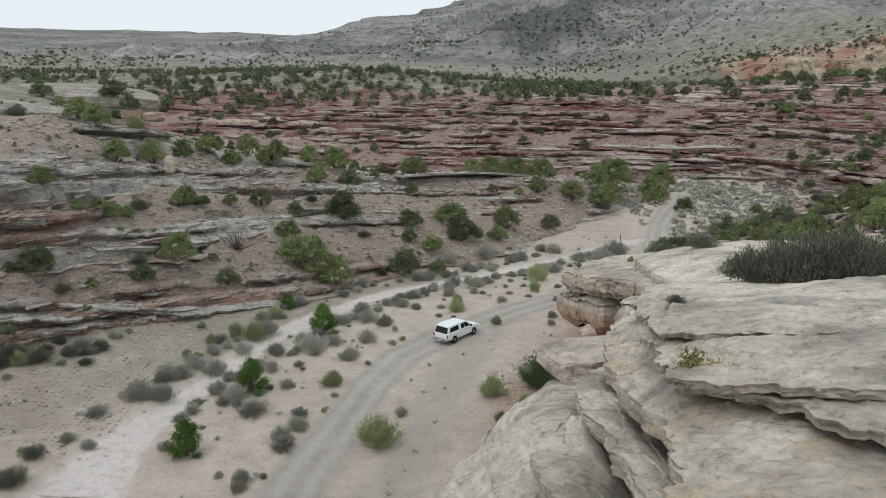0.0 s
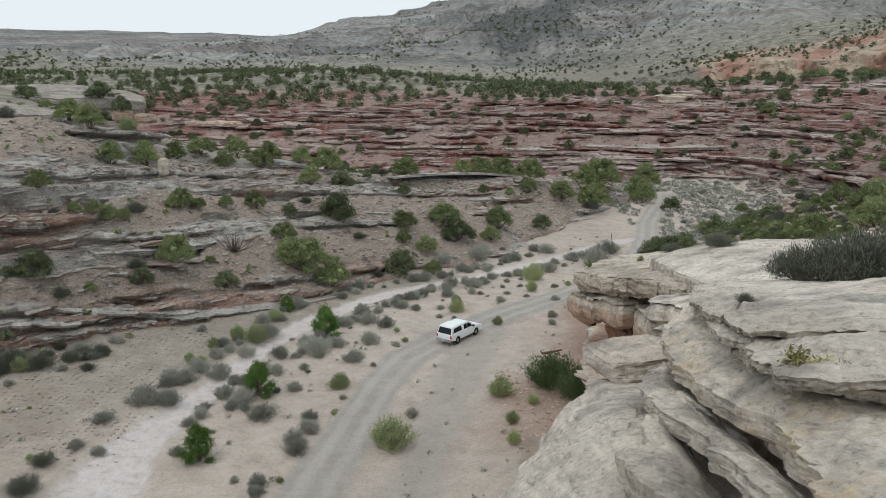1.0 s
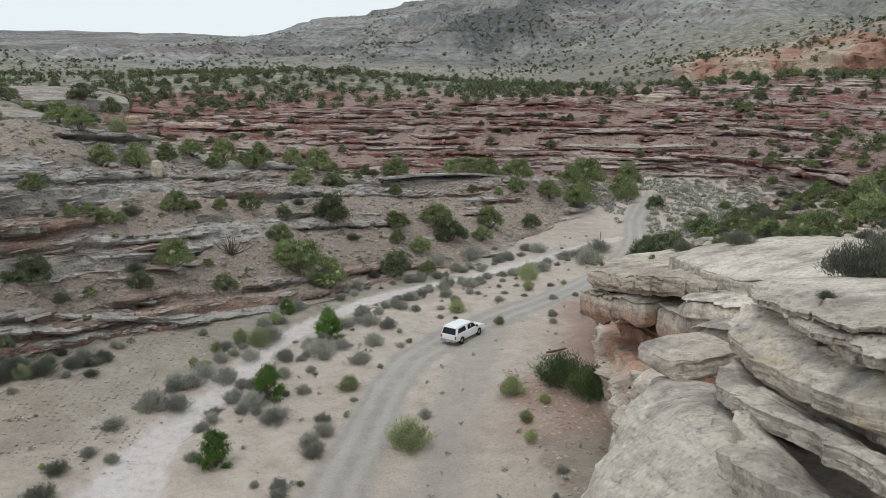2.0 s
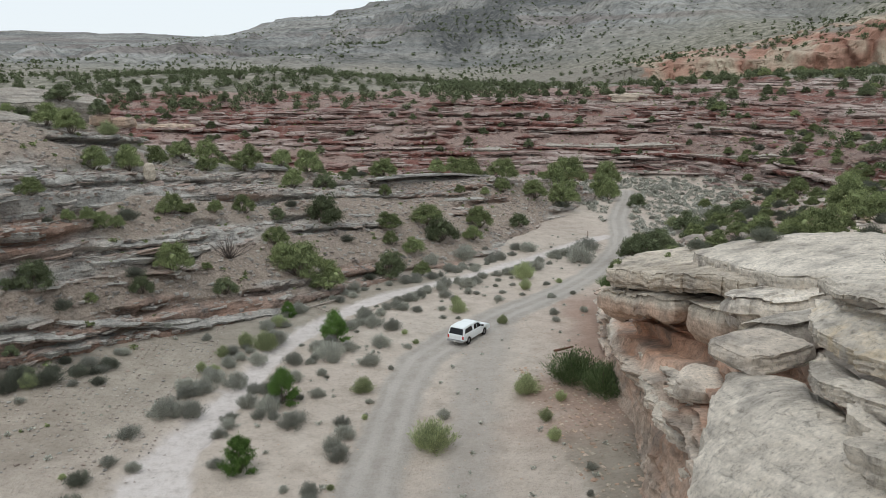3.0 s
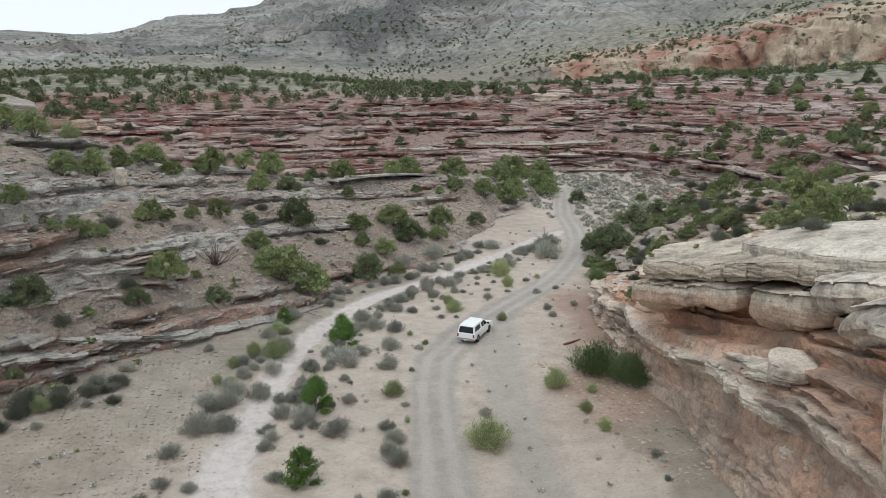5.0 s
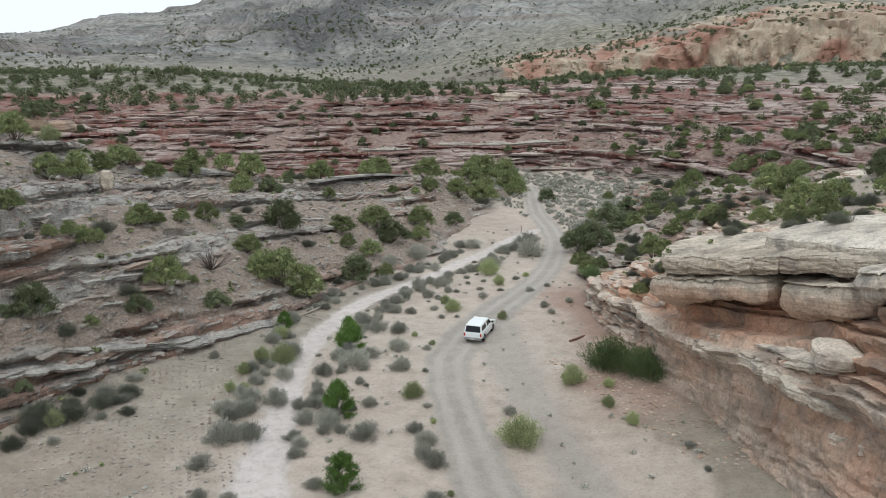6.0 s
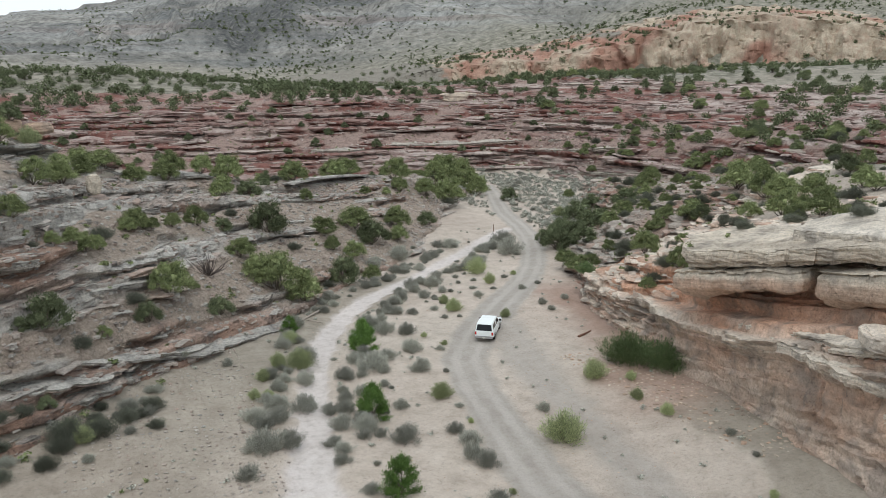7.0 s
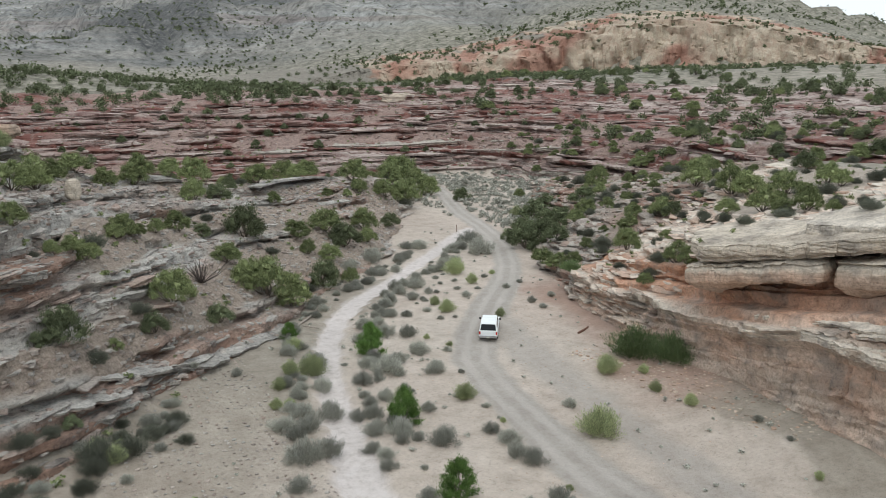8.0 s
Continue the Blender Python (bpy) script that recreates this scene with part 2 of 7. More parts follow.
CAP_ROCK = rock_material("cream_cap_rock", (0.60, 0.53, 0.44), (0.40, 0.345, 0.28), (0.19, 0.17, 0.15), (0.40, 0.345, 0.29), streaks=0.15, varnish=0.55, warm=(0.52, 0.29, 0.19), band=2.2, massive=True)
TAN_ROCK = rock_material("tan_cliff_rock", (0.47, 0.40, 0.31), (0.36, 0.285, 0.215), (0.30, 0.175, 0.13), (0.25, 0.23, 0.195), varnish=0.45, warm=(0.38, 0.215, 0.16), band=0.12, massive=True)
JUNIPER = leaf_material("juniper_leaf", (0.065, 0.078, 0.046), (0.155, 0.182, 0.102), (0.21, 0.24, 0.14))
YOUNG = leaf_material("young_juniper_leaf", (0.06, 0.115, 0.032), (0.13, 0.225, 0.06), (0.19, 0.30, 0.09))
SHRUB = leaf_material("green_shrub_leaf", (0.09, 0.11, 0.052), (0.225, 0.265, 0.125), (0.32, 0.36, 0.18))
SAGE = leaf_material("sagebrush_leaf", (0.22, 0.215, 0.19), (0.40, 0.405, 0.355), (0.50, 0.51, 0.44))
RABBIT = leaf_material("rabbitbrush_leaf", (0.21, 0.24, 0.13), (0.40, 0.45, 0.25), (0.54, 0.58, 0.33))
GRASS = leaf_material("dry_grass_leaf", (0.22, 0.20, 0.09), (0.40, 0.37, 0.16), (0.50, 0.46, 0.24))
WILLOW = leaf_material("dark_willow_leaf", (0.06, 0.092, 0.042), (0.145, 0.20, 0.09), (0.20, 0.26, 0.125))
GREYBUSH = leaf_material("grey_brush_leaf", (0.07, 0.073, 0.06), (0.15, 0.16, 0.125), (0.21, 0.225, 0.175))
DEAD = leaf_material("dead_twig", (0.06, 0.05, 0.045), (0.13, 0.11, 0.10))
BARK = plain_material("bark", (0.13, 0.105, 0.085), 0.9, vary=0.3, scale=9)


# ---- land forms: lines along the canyon, each with its height ----
WEST_FOOT = [(-78, 28, 3), (-56, 42, 2.6), (-44, 51.5, 2.4), (-36.5, 57.8, 2.3), (-30.5, 64.5, 1.8), (-24, 72, 1.2), (-18.3, 77, 0.9), (-12.5, 84.5, 0.3), (-7, 92, -0.5), (0, 98.5, -1), (9, 105.5, -1.1), (19, 121, -0.6), (28, 135, -0.4), (36, 146, -0.4), (43, 155, -0.8), (44, 165, -1), (38, 172, -1)]
WEST_MID = [(-84, 36, 10), (-61, 48.5, 9.5), (-47, 56, 9), (-38.7, 61.5, 8.8), (-33.5, 68, 7.6), (-27, 75.4, 5.8), (-22.8, 82.3, 6), (-18.5, 88.5, 6), (-13.5, 97.5, 5.3), (-6, 105, 4.4), (4, 113.5, 3.1), (15, 126.5, 3), (24, 136.8, 3.1), (31, 145, 3.2), (37, 153, 2.8), (36, 163, 2), (30, 170, 1)]
WEST_RIM = [(-88, 44, 15.5), (-65, 56, 15.5), (-50, 61.5, 15.3), (-41.5, 66, 15), (-38, 71.5, 15.2), (-36, 80.3, 14.6), (-32.5, 88.2, 13.5), (-27.5, 94, 11.9), (-21, 100.5, 10.6), (-13, 108.8, 8.9), (1, 121.8, 6.5), (13, 131.5, 6.5), (20, 136.8, 6.2), (26.5, 142.5, 5.6), (31, 150, 4.8), (29, 158, 4), (24, 165, 3)]
WEST_BENCH = [(-98, 60, 20), (-75, 76, 21), (-58, 82, 21), (-48, 86, 20.5), (-43, 91, 20), (-39.8, 97, 19.4), (-35.5, 101, 16.5), (-29.7, 99.5, 14.8), (-23, 107, 13), (-14, 113, 11.3), (1, 127, 8.2), (11, 138, 7.2), (20, 145, 6.6), (25, 150, 5.8), (27, 158, 4.6), (22, 164, 3.6), (15, 170, 2.5)]
RED_FOOT = [(-130, 215, 8), (-95, 206, 6), (-62, 200, 4), (-30, 194, 2), (0, 190, 0.3), (30, 189, -0.6), (52, 187, -1), (66, 187, -1), (73, 178, -1), (76.5, 167, -0.6), (79, 155, -0.3), (80, 143, 1), (78, 128, 2.5), (78, 112, 4), (76, 96, 7), (72, 80, 11), (68, 58, 13.5), (66, 30, 16)]
RED_MID = [(-130, 232, 14), (-95, 224, 12), (-62, 221, 9.5), (-29, 211, 9), (1, 208.5, 8.3), (32, 208, 7.5), (53, 207.5, 7), (70, 201, 8.5), (78, 189, 9.2), (83, 173, 7.5), (86, 155, 7.8), (88, 145, 8.6), (91, 132, 10.8), (88, 115, 12), (86, 97, 13.5), (84, 80, 15.5), (84, 58, 17.5), (84, 30, 19.5)]
RED_RIM = [(-132, 246, 18), (-96, 240, 15.5), (-56, 234, 15.1), (-26, 227, 15.7), (5, 227, 17.7), (37, 228.3, 18.3), (60, 229, 18.6), (79, 225, 18.8), (86, 200, 15.2), (98, 184, 16), (112, 165, 16), (122, 147, 16), (125, 125, 17), (120, 105, 17.5), (118, 85, 18), (118, 65, 19), (118, 40, 20.5), (118, 15, 22)]
RED_BENCH = [(-135, 275, 22), (-100, 272, 21), (-56, 272, 21.6), (-28, 268, 21.5), (6, 265, 21), (40, 268, 21), (66, 268, 21.5), (88, 260, 22.5), (118, 235, 25), (135, 215, 25), (150, 190, 23), (165, 160, 22), (170, 130, 22), (170, 100, 22), (170, 72, 22), (170, 48, 22.5), (170, 25, 23), (170, 0, 24)]
EAST_FOOT = [(17.5, 73, 0), (20.5, 80.5, 0), (25, 90, -0.3), (31, 98, -0.7), (40, 105, -1), (48, 114, -1), (56, 126, -1), (64, 139, -1), (70, 150, -1)]
EAST_MID = [(18, 74.5, 3.2), (22.5, 81, 2.6), (27.5, 89.5, 2), (33.5, 97, 1.5), (42, 104, 1.3), (50, 113, 1), (58, 125, 0.8), (66, 138, 0.5), (72, 150, 0.3)]
EAST_RIM = [(26.5, 74, 5.4), (33, 81, 5.4), (36, 90, 4.8), (43, 97, 4.5), (51, 106, 4.3), (58, 114, 3.8), (65, 125, 3), (71, 138, 2), (76, 150, 1.2)]
EAST_BENCH = [(62, 76, 13.8), (66, 84, 12), (68, 92, 11), (72, 99, 9.5), (75, 108, 8), (77, 116, 6), (80, 126, 4), (82, 138, 3), (84, 150, 2)]
CROP_FOOT = [(-2, -8, 2.5), (-1.5, 4, 2.5), (-0.6, 12, 2.5), (0.2, 17, 2.5), (1.5, 21.5, 2.5), (3.2, 26.5, 2.5), (4.6, 30, 2.4), (5.6, 33, 2.3), (7.2, 38.5, 1.9), (8.8, 44, 1.5), (9.9, 48.7, 1.2), (11, 54, 0.8), (12.2, 59, 0.5), (13.6, 65, 0.4), (16, 71, 0.2), (18.5, 75.5, 0)]
CROP_LIP = [(-2, -8, 12), (-1.5, 4, 12), (-0.3, 12, 11.5), (0.8, 17, 11), (2.2, 21.5, 10.5), (4.1, 26.5, 9.7), (5.4, 30.5, 9), (6.0, 33.7, 8.2), (7.0, 39, 7.7), (8.0, 43.8, 6.6), (9.1, 49.3, 5.5), (10.3, 54, 5), (12.2, 59, 4.9), (13.4, 64.5, 3.6), (15.8, 71, 3.2), (18, 75.5, 2.8)]
CROP_RECESS = [(-1, -8, 13.6), (-0.6, 4, 13.6), (0.3, 12, 13.4), (1.2, 17, 12.8), (3.6, 22, 12.2), (6.5, 27, 11.6), (7.6, 31, 11), (8.7, 34, 10.5), (10.8, 38.5, 10), (11.3, 44, 8.7), (11.8, 50, 7.5), (13.6, 55, 6.3), (15, 60.3, 5.7), (16.5, 66, 4.6), (19, 72, 4), (22, 76, 3.8)]
CROP_TOP = [(3, -8, 16.5), (3, 4, 16.5), (3.5, 12, 16), (4.4, 17, 15.5), (7, 22, 15.2), (8.6, 27, 14.5), (9.3, 31, 13.8), (10, 34, 13.2), (11.8, 38, 12.4), (12, 43, 11.4), (13, 49, 10), (15.5, 55.5, 8.6), (18, 61, 8), (21, 66.5, 6.6), (24, 72, 5.4), (27, 75.5, 5.2)]
CROP_FLAT = [(12, -8, 18.5), (12, 4, 18.5), (12, 12, 18), (13, 17, 17.4), (15, 22, 16.8), (15, 27, 16), (16, 31, 15.2), (16.5, 34, 14.8), (17.5, 39, 14.2), (18.5, 44, 13.2), (19, 50, 12), (20, 55.5, 10.9), (22, 61, 9.6), (27, 67, 8.3), (33, 72, 7.6), (38, 76.5, 7.8)]
CROP_BACK = [(45, -10, 21), (45, 4, 21), (45, 12, 20.5), (45, 17, 20), (45, 22, 19.5), (46, 27, 19), (46, 31, 18.5), (47, 34, 18), (48, 39, 17.2), (49, 44, 16.4), (50, 50, 15.6), (51, 55.5, 14.8), (52, 61, 14), (54, 67, 13.5), (57, 72, 13.5), (60, 77.5, 13.6)]
TAN_FOOT = [(60, 392, 19), (100, 374, 20), (130, 362, 21), (155, 350, 22), (180, 334, 24), (205, 316, 25), (228, 296, 26.5), (247, 276, 28), (264, 256, 29), (280, 235, 30), (296, 212, 31), (312, 188, 31)]
TAN_RIM = [(62, 408, 22.5), (104, 395, 25), (132, 384, 31), (158, 371, 35), (181, 358, 35.5), (203, 342, 39), (230, 321, 48), (251, 302, 53), (270, 282, 53.5), (288, 260, 50), (305, 236, 44), (325, 205, 36)]
TAN_BACK = [(66, 440, 26), (110, 432, 30), (145, 425, 35), (175, 415, 40), (205, 405, 44), (232, 385, 50), (262, 360, 58), (285, 335, 62), (305, 310, 62), (320, 285, 58), (335, 260, 51), (352, 220, 38)]


def buried(line, inner, by, drop):
    """The line moved away from its neighbour and sunk, to tuck a sheet's border under the ground."""
    a, b = np.asarray(line, float), np.asarray(inner, float)
    d = a - b
    d[:, 2] = 0
    d /= np.linalg.norm(d, axis=1)[:, None] + 1e-6
    return a + d * by - np.array([0, 0, drop])


def layer_table(seed, thin, thick):
    rng = np.random.default_rng(seed)
    edges = [-20.0]
    while edges[-1] < 110:
        edges.append(edges[-1] + rng.uniform(thin, thick) * (1.9 if rng.random() < 0.18 else 1.0))
    return np.array(edges), rng.uniform(0.15, 1.0, len(edges))


FIELDS, BEDS = [], []


def cliff_sheet(lines, ns, nv, seed, rocky, thin=0.5, thick=1.3, reach=0.9, rough=0.5, straight=0.4, joint=2.6, jutting=None, fissure=0.15, dip=(0.0, 0.0), run=11.0, leaf_bed=0.28, blocky=0.0, fluted=None, more=None, patchy=0.42, wave=0.35, even=1.0):
    """A sheet through the lines, cut into ledges that jut out over one another. Returns points (ns, nv, 3), rock share, place up the sheet."""
    runs = [spline(l, ns, straight=straight) for l in lines]
    grid = np.stack(runs, 1)
    span = np.linalg.norm(np.diff(grid, axis=1), axis=2).mean(0)
    span[0] *= 0.5
    span[-1] *= 0.4
    cum = np.r_[0, np.cumsum(span)]
    v = np.interp(np.linspace(0, cum[-1], nv), cum, np.arange(len(lines)))
    i = np.minimum(v.astype(int), len(lines) - 2)
    f = (v - i)[None, :, None]
    p = grid[:, i] * (1 - f) + grid[:, i + 1] * f
    k = np.array([1, 4, 6, 4, 1.0]) / 16
    q = np.pad(p, ((0, 0), (2, 2), (0, 0)), mode="edge")
    p = sum(k[j] * q[:, j : j + nv] for j in range(5))
    big = np.gradient(p, axis=0), np.gradient(p, axis=1)
    nrm = np.cross(big[1], big[0])
    nrm /= np.linalg.norm(nrm, axis=2, keepdims=True) + 1e-9
    nrm *= np.where(nrm[..., 2:].mean() < 0, -1, 1)
    flat = nrm[..., :2]
    steep = np.linalg.norm(flat, axis=2)
    out = flat / (steep[..., None] + 1e-6)
    x, y, z = p[..., 0], p[..., 1], p[..., 2]
    lump = fbm(x / 9, y / 9, z / 9, seed, 4)
    x = x + out[..., 0] * lump * 1.6 * rough * steep
    y = y + out[..., 1] * lump * 1.6 * rough * steep
    z = z + fbm(x / 5, y / 5, 0, seed + 3, 4) * 0.7 * rough
    knots = rocky if isinstance(rocky[0], tuple) else list(enumerate(rocky))
    base = np.interp(v, [k for k, _ in knots], [r for _, r in knots])[None, :]
    base = base if more is None else base + more(x, y, v)
    m = smooth(0.38, 0.58, base + patchy * fbm(x / 10, y / 10, z / 4, seed + 5, 4))
    edges, hard = layer_table(seed, thin, thick)
    hard = hard**even
    wx, wy = x + 0.9 * fbm(x / 3, y / 3, 0, seed + 21, 3), y + 0.9 * fbm(x / 3, y / 3, 0, seed + 22, 3)
    block = hashed(np.floor(wx / joint).astype(np.int64), np.floor(wy / joint).astype(np.int64), np.floor(z / 2.6).astype(np.int64), seed)
    zw = z + dip[0] * x + dip[1] * y + wave * fbm(x / 30, y / 30, 0, seed + 7, 3) + 0.10 * fbm(x / 3.0, y / 3.0, 0, seed + 8, 3) + 0.14 * (block - 0.5)
    j = np.clip(np.searchsorted(edges, zw) - 1, 0, len(edges) - 2)
    h = edges[j + 1] - edges[j]
    t = (zw - edges[j]) / h

    def jut(k):
        on = smooth(0.36, 0.56, vnoise(x / run, y / run, k * 3.7, seed + 11))
        chip = hashed(np.floor(wx / joint).astype(np.int64), np.floor(wy / joint).astype(np.int64), k, seed + 4)
        return on * (0.45 + 0.35 * vnoise(x / 0.8, y / 0.8, k * 5.1, seed + 12) + 0.45 * chip)

    bits, below = jut(j), jut(j - 1)
    amp = np.interp(v, np.arange(len(lines)), jutting if jutting is not None else [1.0] * len(lines))[None, :]
    push = reach * hard[j] * bits * smooth(0.70, 0.77, t) - 0.5 * reach * smooth(0.35, 0.5, t) * (1 - smooth(0.66, 0.72, t)) * bits
    push = (push + reach * hard[np.maximum(j - 1, 0)] * below * (1 - smooth(0.0, 0.12, t))) * amp
    rise = (0.1 * t + 0.9 * smooth(0.55, 0.9, t) - t) * h * np.clip(1.6 * steep, 0, 0.95) * m * np.clip(amp + 0.2, 0, 1)
    thin_i = np.floor(zw / leaf_bed + 0.6 * fbm(x / 7, y / 7, 0, seed + 41, 2))
    slip = hashed(np.floor(wx / (joint * 0.45)).astype(np.int64), np.floor(wy / (joint * 0.45)).astype(np.int64), thin_i.astype(np.int64), seed + 42)
    push = push + reach * 0.2 * (slip - 0.5) * amp * smooth(0.3, 0.7, vnoise(x / 8, y / 8, zw / 2.5, seed + 43))
    chunk = hashed(np.floor(wx / 3.1 + 0.2 * fbm(x / 2, y / 2, z / 2, seed + 51, 2)).astype(np.int64), np.floor(wy / 3.1).astype(np.int64), np.floor(z / 2.2 + 0.4 * fbm(x / 3, y / 3, 0, seed + 52, 2)).astype(np.int64), seed + 53)
    push = push + blocky * (chunk - 0.5) + blocky * 0.55 * fbm(x / 1.3, y / 1.3, z / 1.0, seed + 54, 4)
    groove = np.abs(fbm(x / 11 + z / 60, y / 11, z / 90, seed + 61, 3))
    push = push + (0 if fluted is None else fluted(x, y)) * (smooth(0.0, 0.5, groove) - 0.6)
    crack = smooth(0.80, 0.97, 1 - np.abs(fbm(wx / 4.2, wy / 4.2, z / 9, seed + 31, 3)) * 1.6) * fissure
    w = m * np.clip(2.2 * steep, 0, 1)
    x = x + out[..., 0] * (push * w - crack * steep)
    y = y + out[..., 1] * (push * w - crack * steep)
    z = z + rise
    fine = fbm(x / 0.7, y / 0.7, z / 0.35, seed + 13, 3)
    x = x + out[..., 0] * fine * 0.14 * rough
    y = y + out[..., 1] * fine * 0.14 * rough
    z = z + 0.05 * fbm(x / 1.1, y / 1.1, 0, seed + 14, 3)
    tread = smooth(0.0, 0.2, t) * (1 - smooth(0.4, 0.58, t))
    FIELDS.append((np.stack([x, y, z], -1), out, m, steep))
    BEDS.append(zw)
    return np.stack([x, y, z], -1), np.clip(m * (1 - 0.6 * tread * (1 - steep) * vnoise(x / 3, y / 3, 0, seed + 15)), 0, 1), np.broadcast_to(v[None, :], m.shape)


LAND = []
SHEETS = {}


def land(name, points, material, attrs, label):
    ns, nv = points.shape[:2]
    verts, faces = points.reshape(-1, 3), sheet_faces(ns, nv)
    a = verts[faces[:, 1]] - verts[faces[:, 0]]
    b = verts[faces[:, 3]] - verts[faces[:, 0]]
    if np.cross(a, b)[:, 2].sum() < 0:
        faces = faces[:, ::-1]
    ob = new(name, mesh_from(name, verts, faces, material, dict(attrs, bed=BEDS[-1])))
    ob.data.set_sharp_from_angle(angle=radians(28))
    LAND.append((verts, faces))
    SHEETS[name] = (ob, FIELDS[-1])
    return tagged(ob, label, "cliff", kind="structure")


# west side of the canyon: talus and grey ledges
pts, rock, up_w = cliff_sheet([buried(WEST_FOOT, WEST_MID, 1.5, 1.3), WEST_FOOT, WEST_MID, WEST_RIM, WEST_BENCH, buried(WEST_BENCH, WEST_RIM, 5, 3)], 700, 440, 21, [(0, 0.7), (1, 0.8), (1.35, 0.72), (1.5, 0.3), (1.85, 0.3), (2.05, 0.75), (2.35, 0.82), (2.5, 0.42), (2.72, 0.5), (2.88, 0.95), (3.15, 0.9), (3.45, 0.4), (4, 0.5), (5, 0.3)], 0.5, 1.9, 2.0, 0.5, joint=3.0, dip=(0.075, 0.095), run=17.0, patchy=0.5, even=1.9, more=lambda x, y, v: -0.42 * smooth(-34, -22, x) * (1 - smooth(22, 34, x)) * (smooth(1.05, 1.2, v) * (1 - smooth(2.7, 2.85, v)))[None, :])
warm = smooth(0.35, 0.75, vnoise(pts[..., 0] / 14, pts[..., 1] / 14, pts[..., 2] / 2.0, 5) + 0.25 * (1 - smooth(2.0, 4.5, pts[..., 2])) - 0.2 * smooth(9, 13, pts[..., 2])) * 0.8
warm = np.clip(warm + 0.95 * np.exp(-((pts[..., 0] + 38.5) ** 2 + (pts[..., 1] - 65) ** 2) / 40 - (pts[..., 2] - 11.5) ** 2 / 3) + 0.9 * (1 - smooth(1.1, 1.3, up_w)) * smooth(-18, -25, pts[..., 0]), 0, 1)
land("west_canyon_slope", pts, GREY_ROCK, {"rock": rock, "warm": warm}, "canyon slope of grey layered sandstone ledges and brown talus")

# red wall at the head of the canyon
pts, rock, up_r = cliff_sheet([buried(RED_FOOT, RED_MID, 2, 1.5), RED_FOOT, RED_MID, RED_RIM, RED_BENCH, buried(RED_BENCH, RED_RIM, 5, 3)], 880, 270, 33, [0.8, 0.88, 0.56, 0.85, 0.3, 0.2], 0.5, 2.2, 2.6, 1.1, patchy=0.6, wave=0.9, even=1.6, joint=6.0, run=26.0, leaf_bed=0.5, more=lambda x, y, v: 0.42 * smooth(70, 95, x) * smooth(2.6, 3.2, v)[None, :])
warm = smooth(0.38, 0.62, vnoise(pts[..., 0] / 40, pts[..., 1] / 40, pts[..., 2] / 1.6, 8) + 0.14 - 0.14 * smooth(75, 105, pts[..., 0]) - 0.16 * (1 - smooth(4, 8, pts[..., 2])))
land("red_canyon_wall", pts, RED_ROCK, {"rock": rock, "warm": warm}, "stepped wall of dark red layered sandstone with pale ledges")

# low benches on the east side
pts, rock, up_e = cliff_sheet([buried(EAST_FOOT, EAST_MID, 1.2, 1.2), EAST_FOOT, EAST_MID, EAST_RIM, EAST_BENCH, buried(EAST_BENCH, EAST_RIM, 5, 4)], 330, 230, 45, [0.7, 0.8, 0.75, 0.72, 0.5, 0.3], 0.4, 1.2, 1.3, 0.5, dip=(0.06, 0.09), run=14.0)
warm = smooth(0.38, 0.62, vnoise(pts[..., 0] / 14, pts[..., 1] / 14, BEDS[-1] / 1.6, 9)) * 0.9
land("east_canyon_bench", pts, BENCH_ROCK, {"rock": rock, "warm": warm}, "low benches of pale and reddish sandstone with scattered brush")

# outcrop that overhangs the road
pts, rock, up_c = cliff_sheet([buried(CROP_FOOT, CROP_TOP, 1.0, 1.2), CROP_FOOT, [(x + 0.9, y, z - 1.5) for x, y, z in CROP_LIP], [(x - 0.05, y, z) for x, y, z in CROP_LIP], CROP_RECESS, CROP_TOP, CROP_FLAT, CROP_BACK, buried(CROP_BACK, CROP_FLAT, 4, 4)], 420, 320, 57, [0.9, 1.0, 1.0, 1.0, 1.0, 0.95, 0.7, 0.5, 0.3], 0.35, 1.2, 0.7, 0.4, joint=2.4, dip=(0.0, 0.2), run=12.0, jutting=[0.15, 0.2, 0.3, 0.7, 0.85, 0.9, 1.0, 1.0, 1.0], fissure=0.25, blocky=0.35)
BEDS[-1] = np.where(up_c < 2.3, 0.35 * BEDS[-1], BEDS[-1])
warm = np.interp(up_c, [0, 1, 1.6, 2.0, 2.6, 3.1, 3.35, 4.0, 4.6, 5.1, 8], [0.35, 0.4, 0.5, 0.6, 0.3, 0.2, 0.85, 1.0, 0.95, 0.1, 0.2])
warm = np.clip(warm + 0.5 * fbm(pts[..., 0] / 4, pts[..., 1] / 4, pts[..., 2] / 1.5, 61, 4) * 0.6, 0, 1)
land("sandstone_outcrop", pts, PALE_ROCK, {"rock": rock, "warm": warm}, "tall cream and red sandstone outcrop overhanging the dirt road")

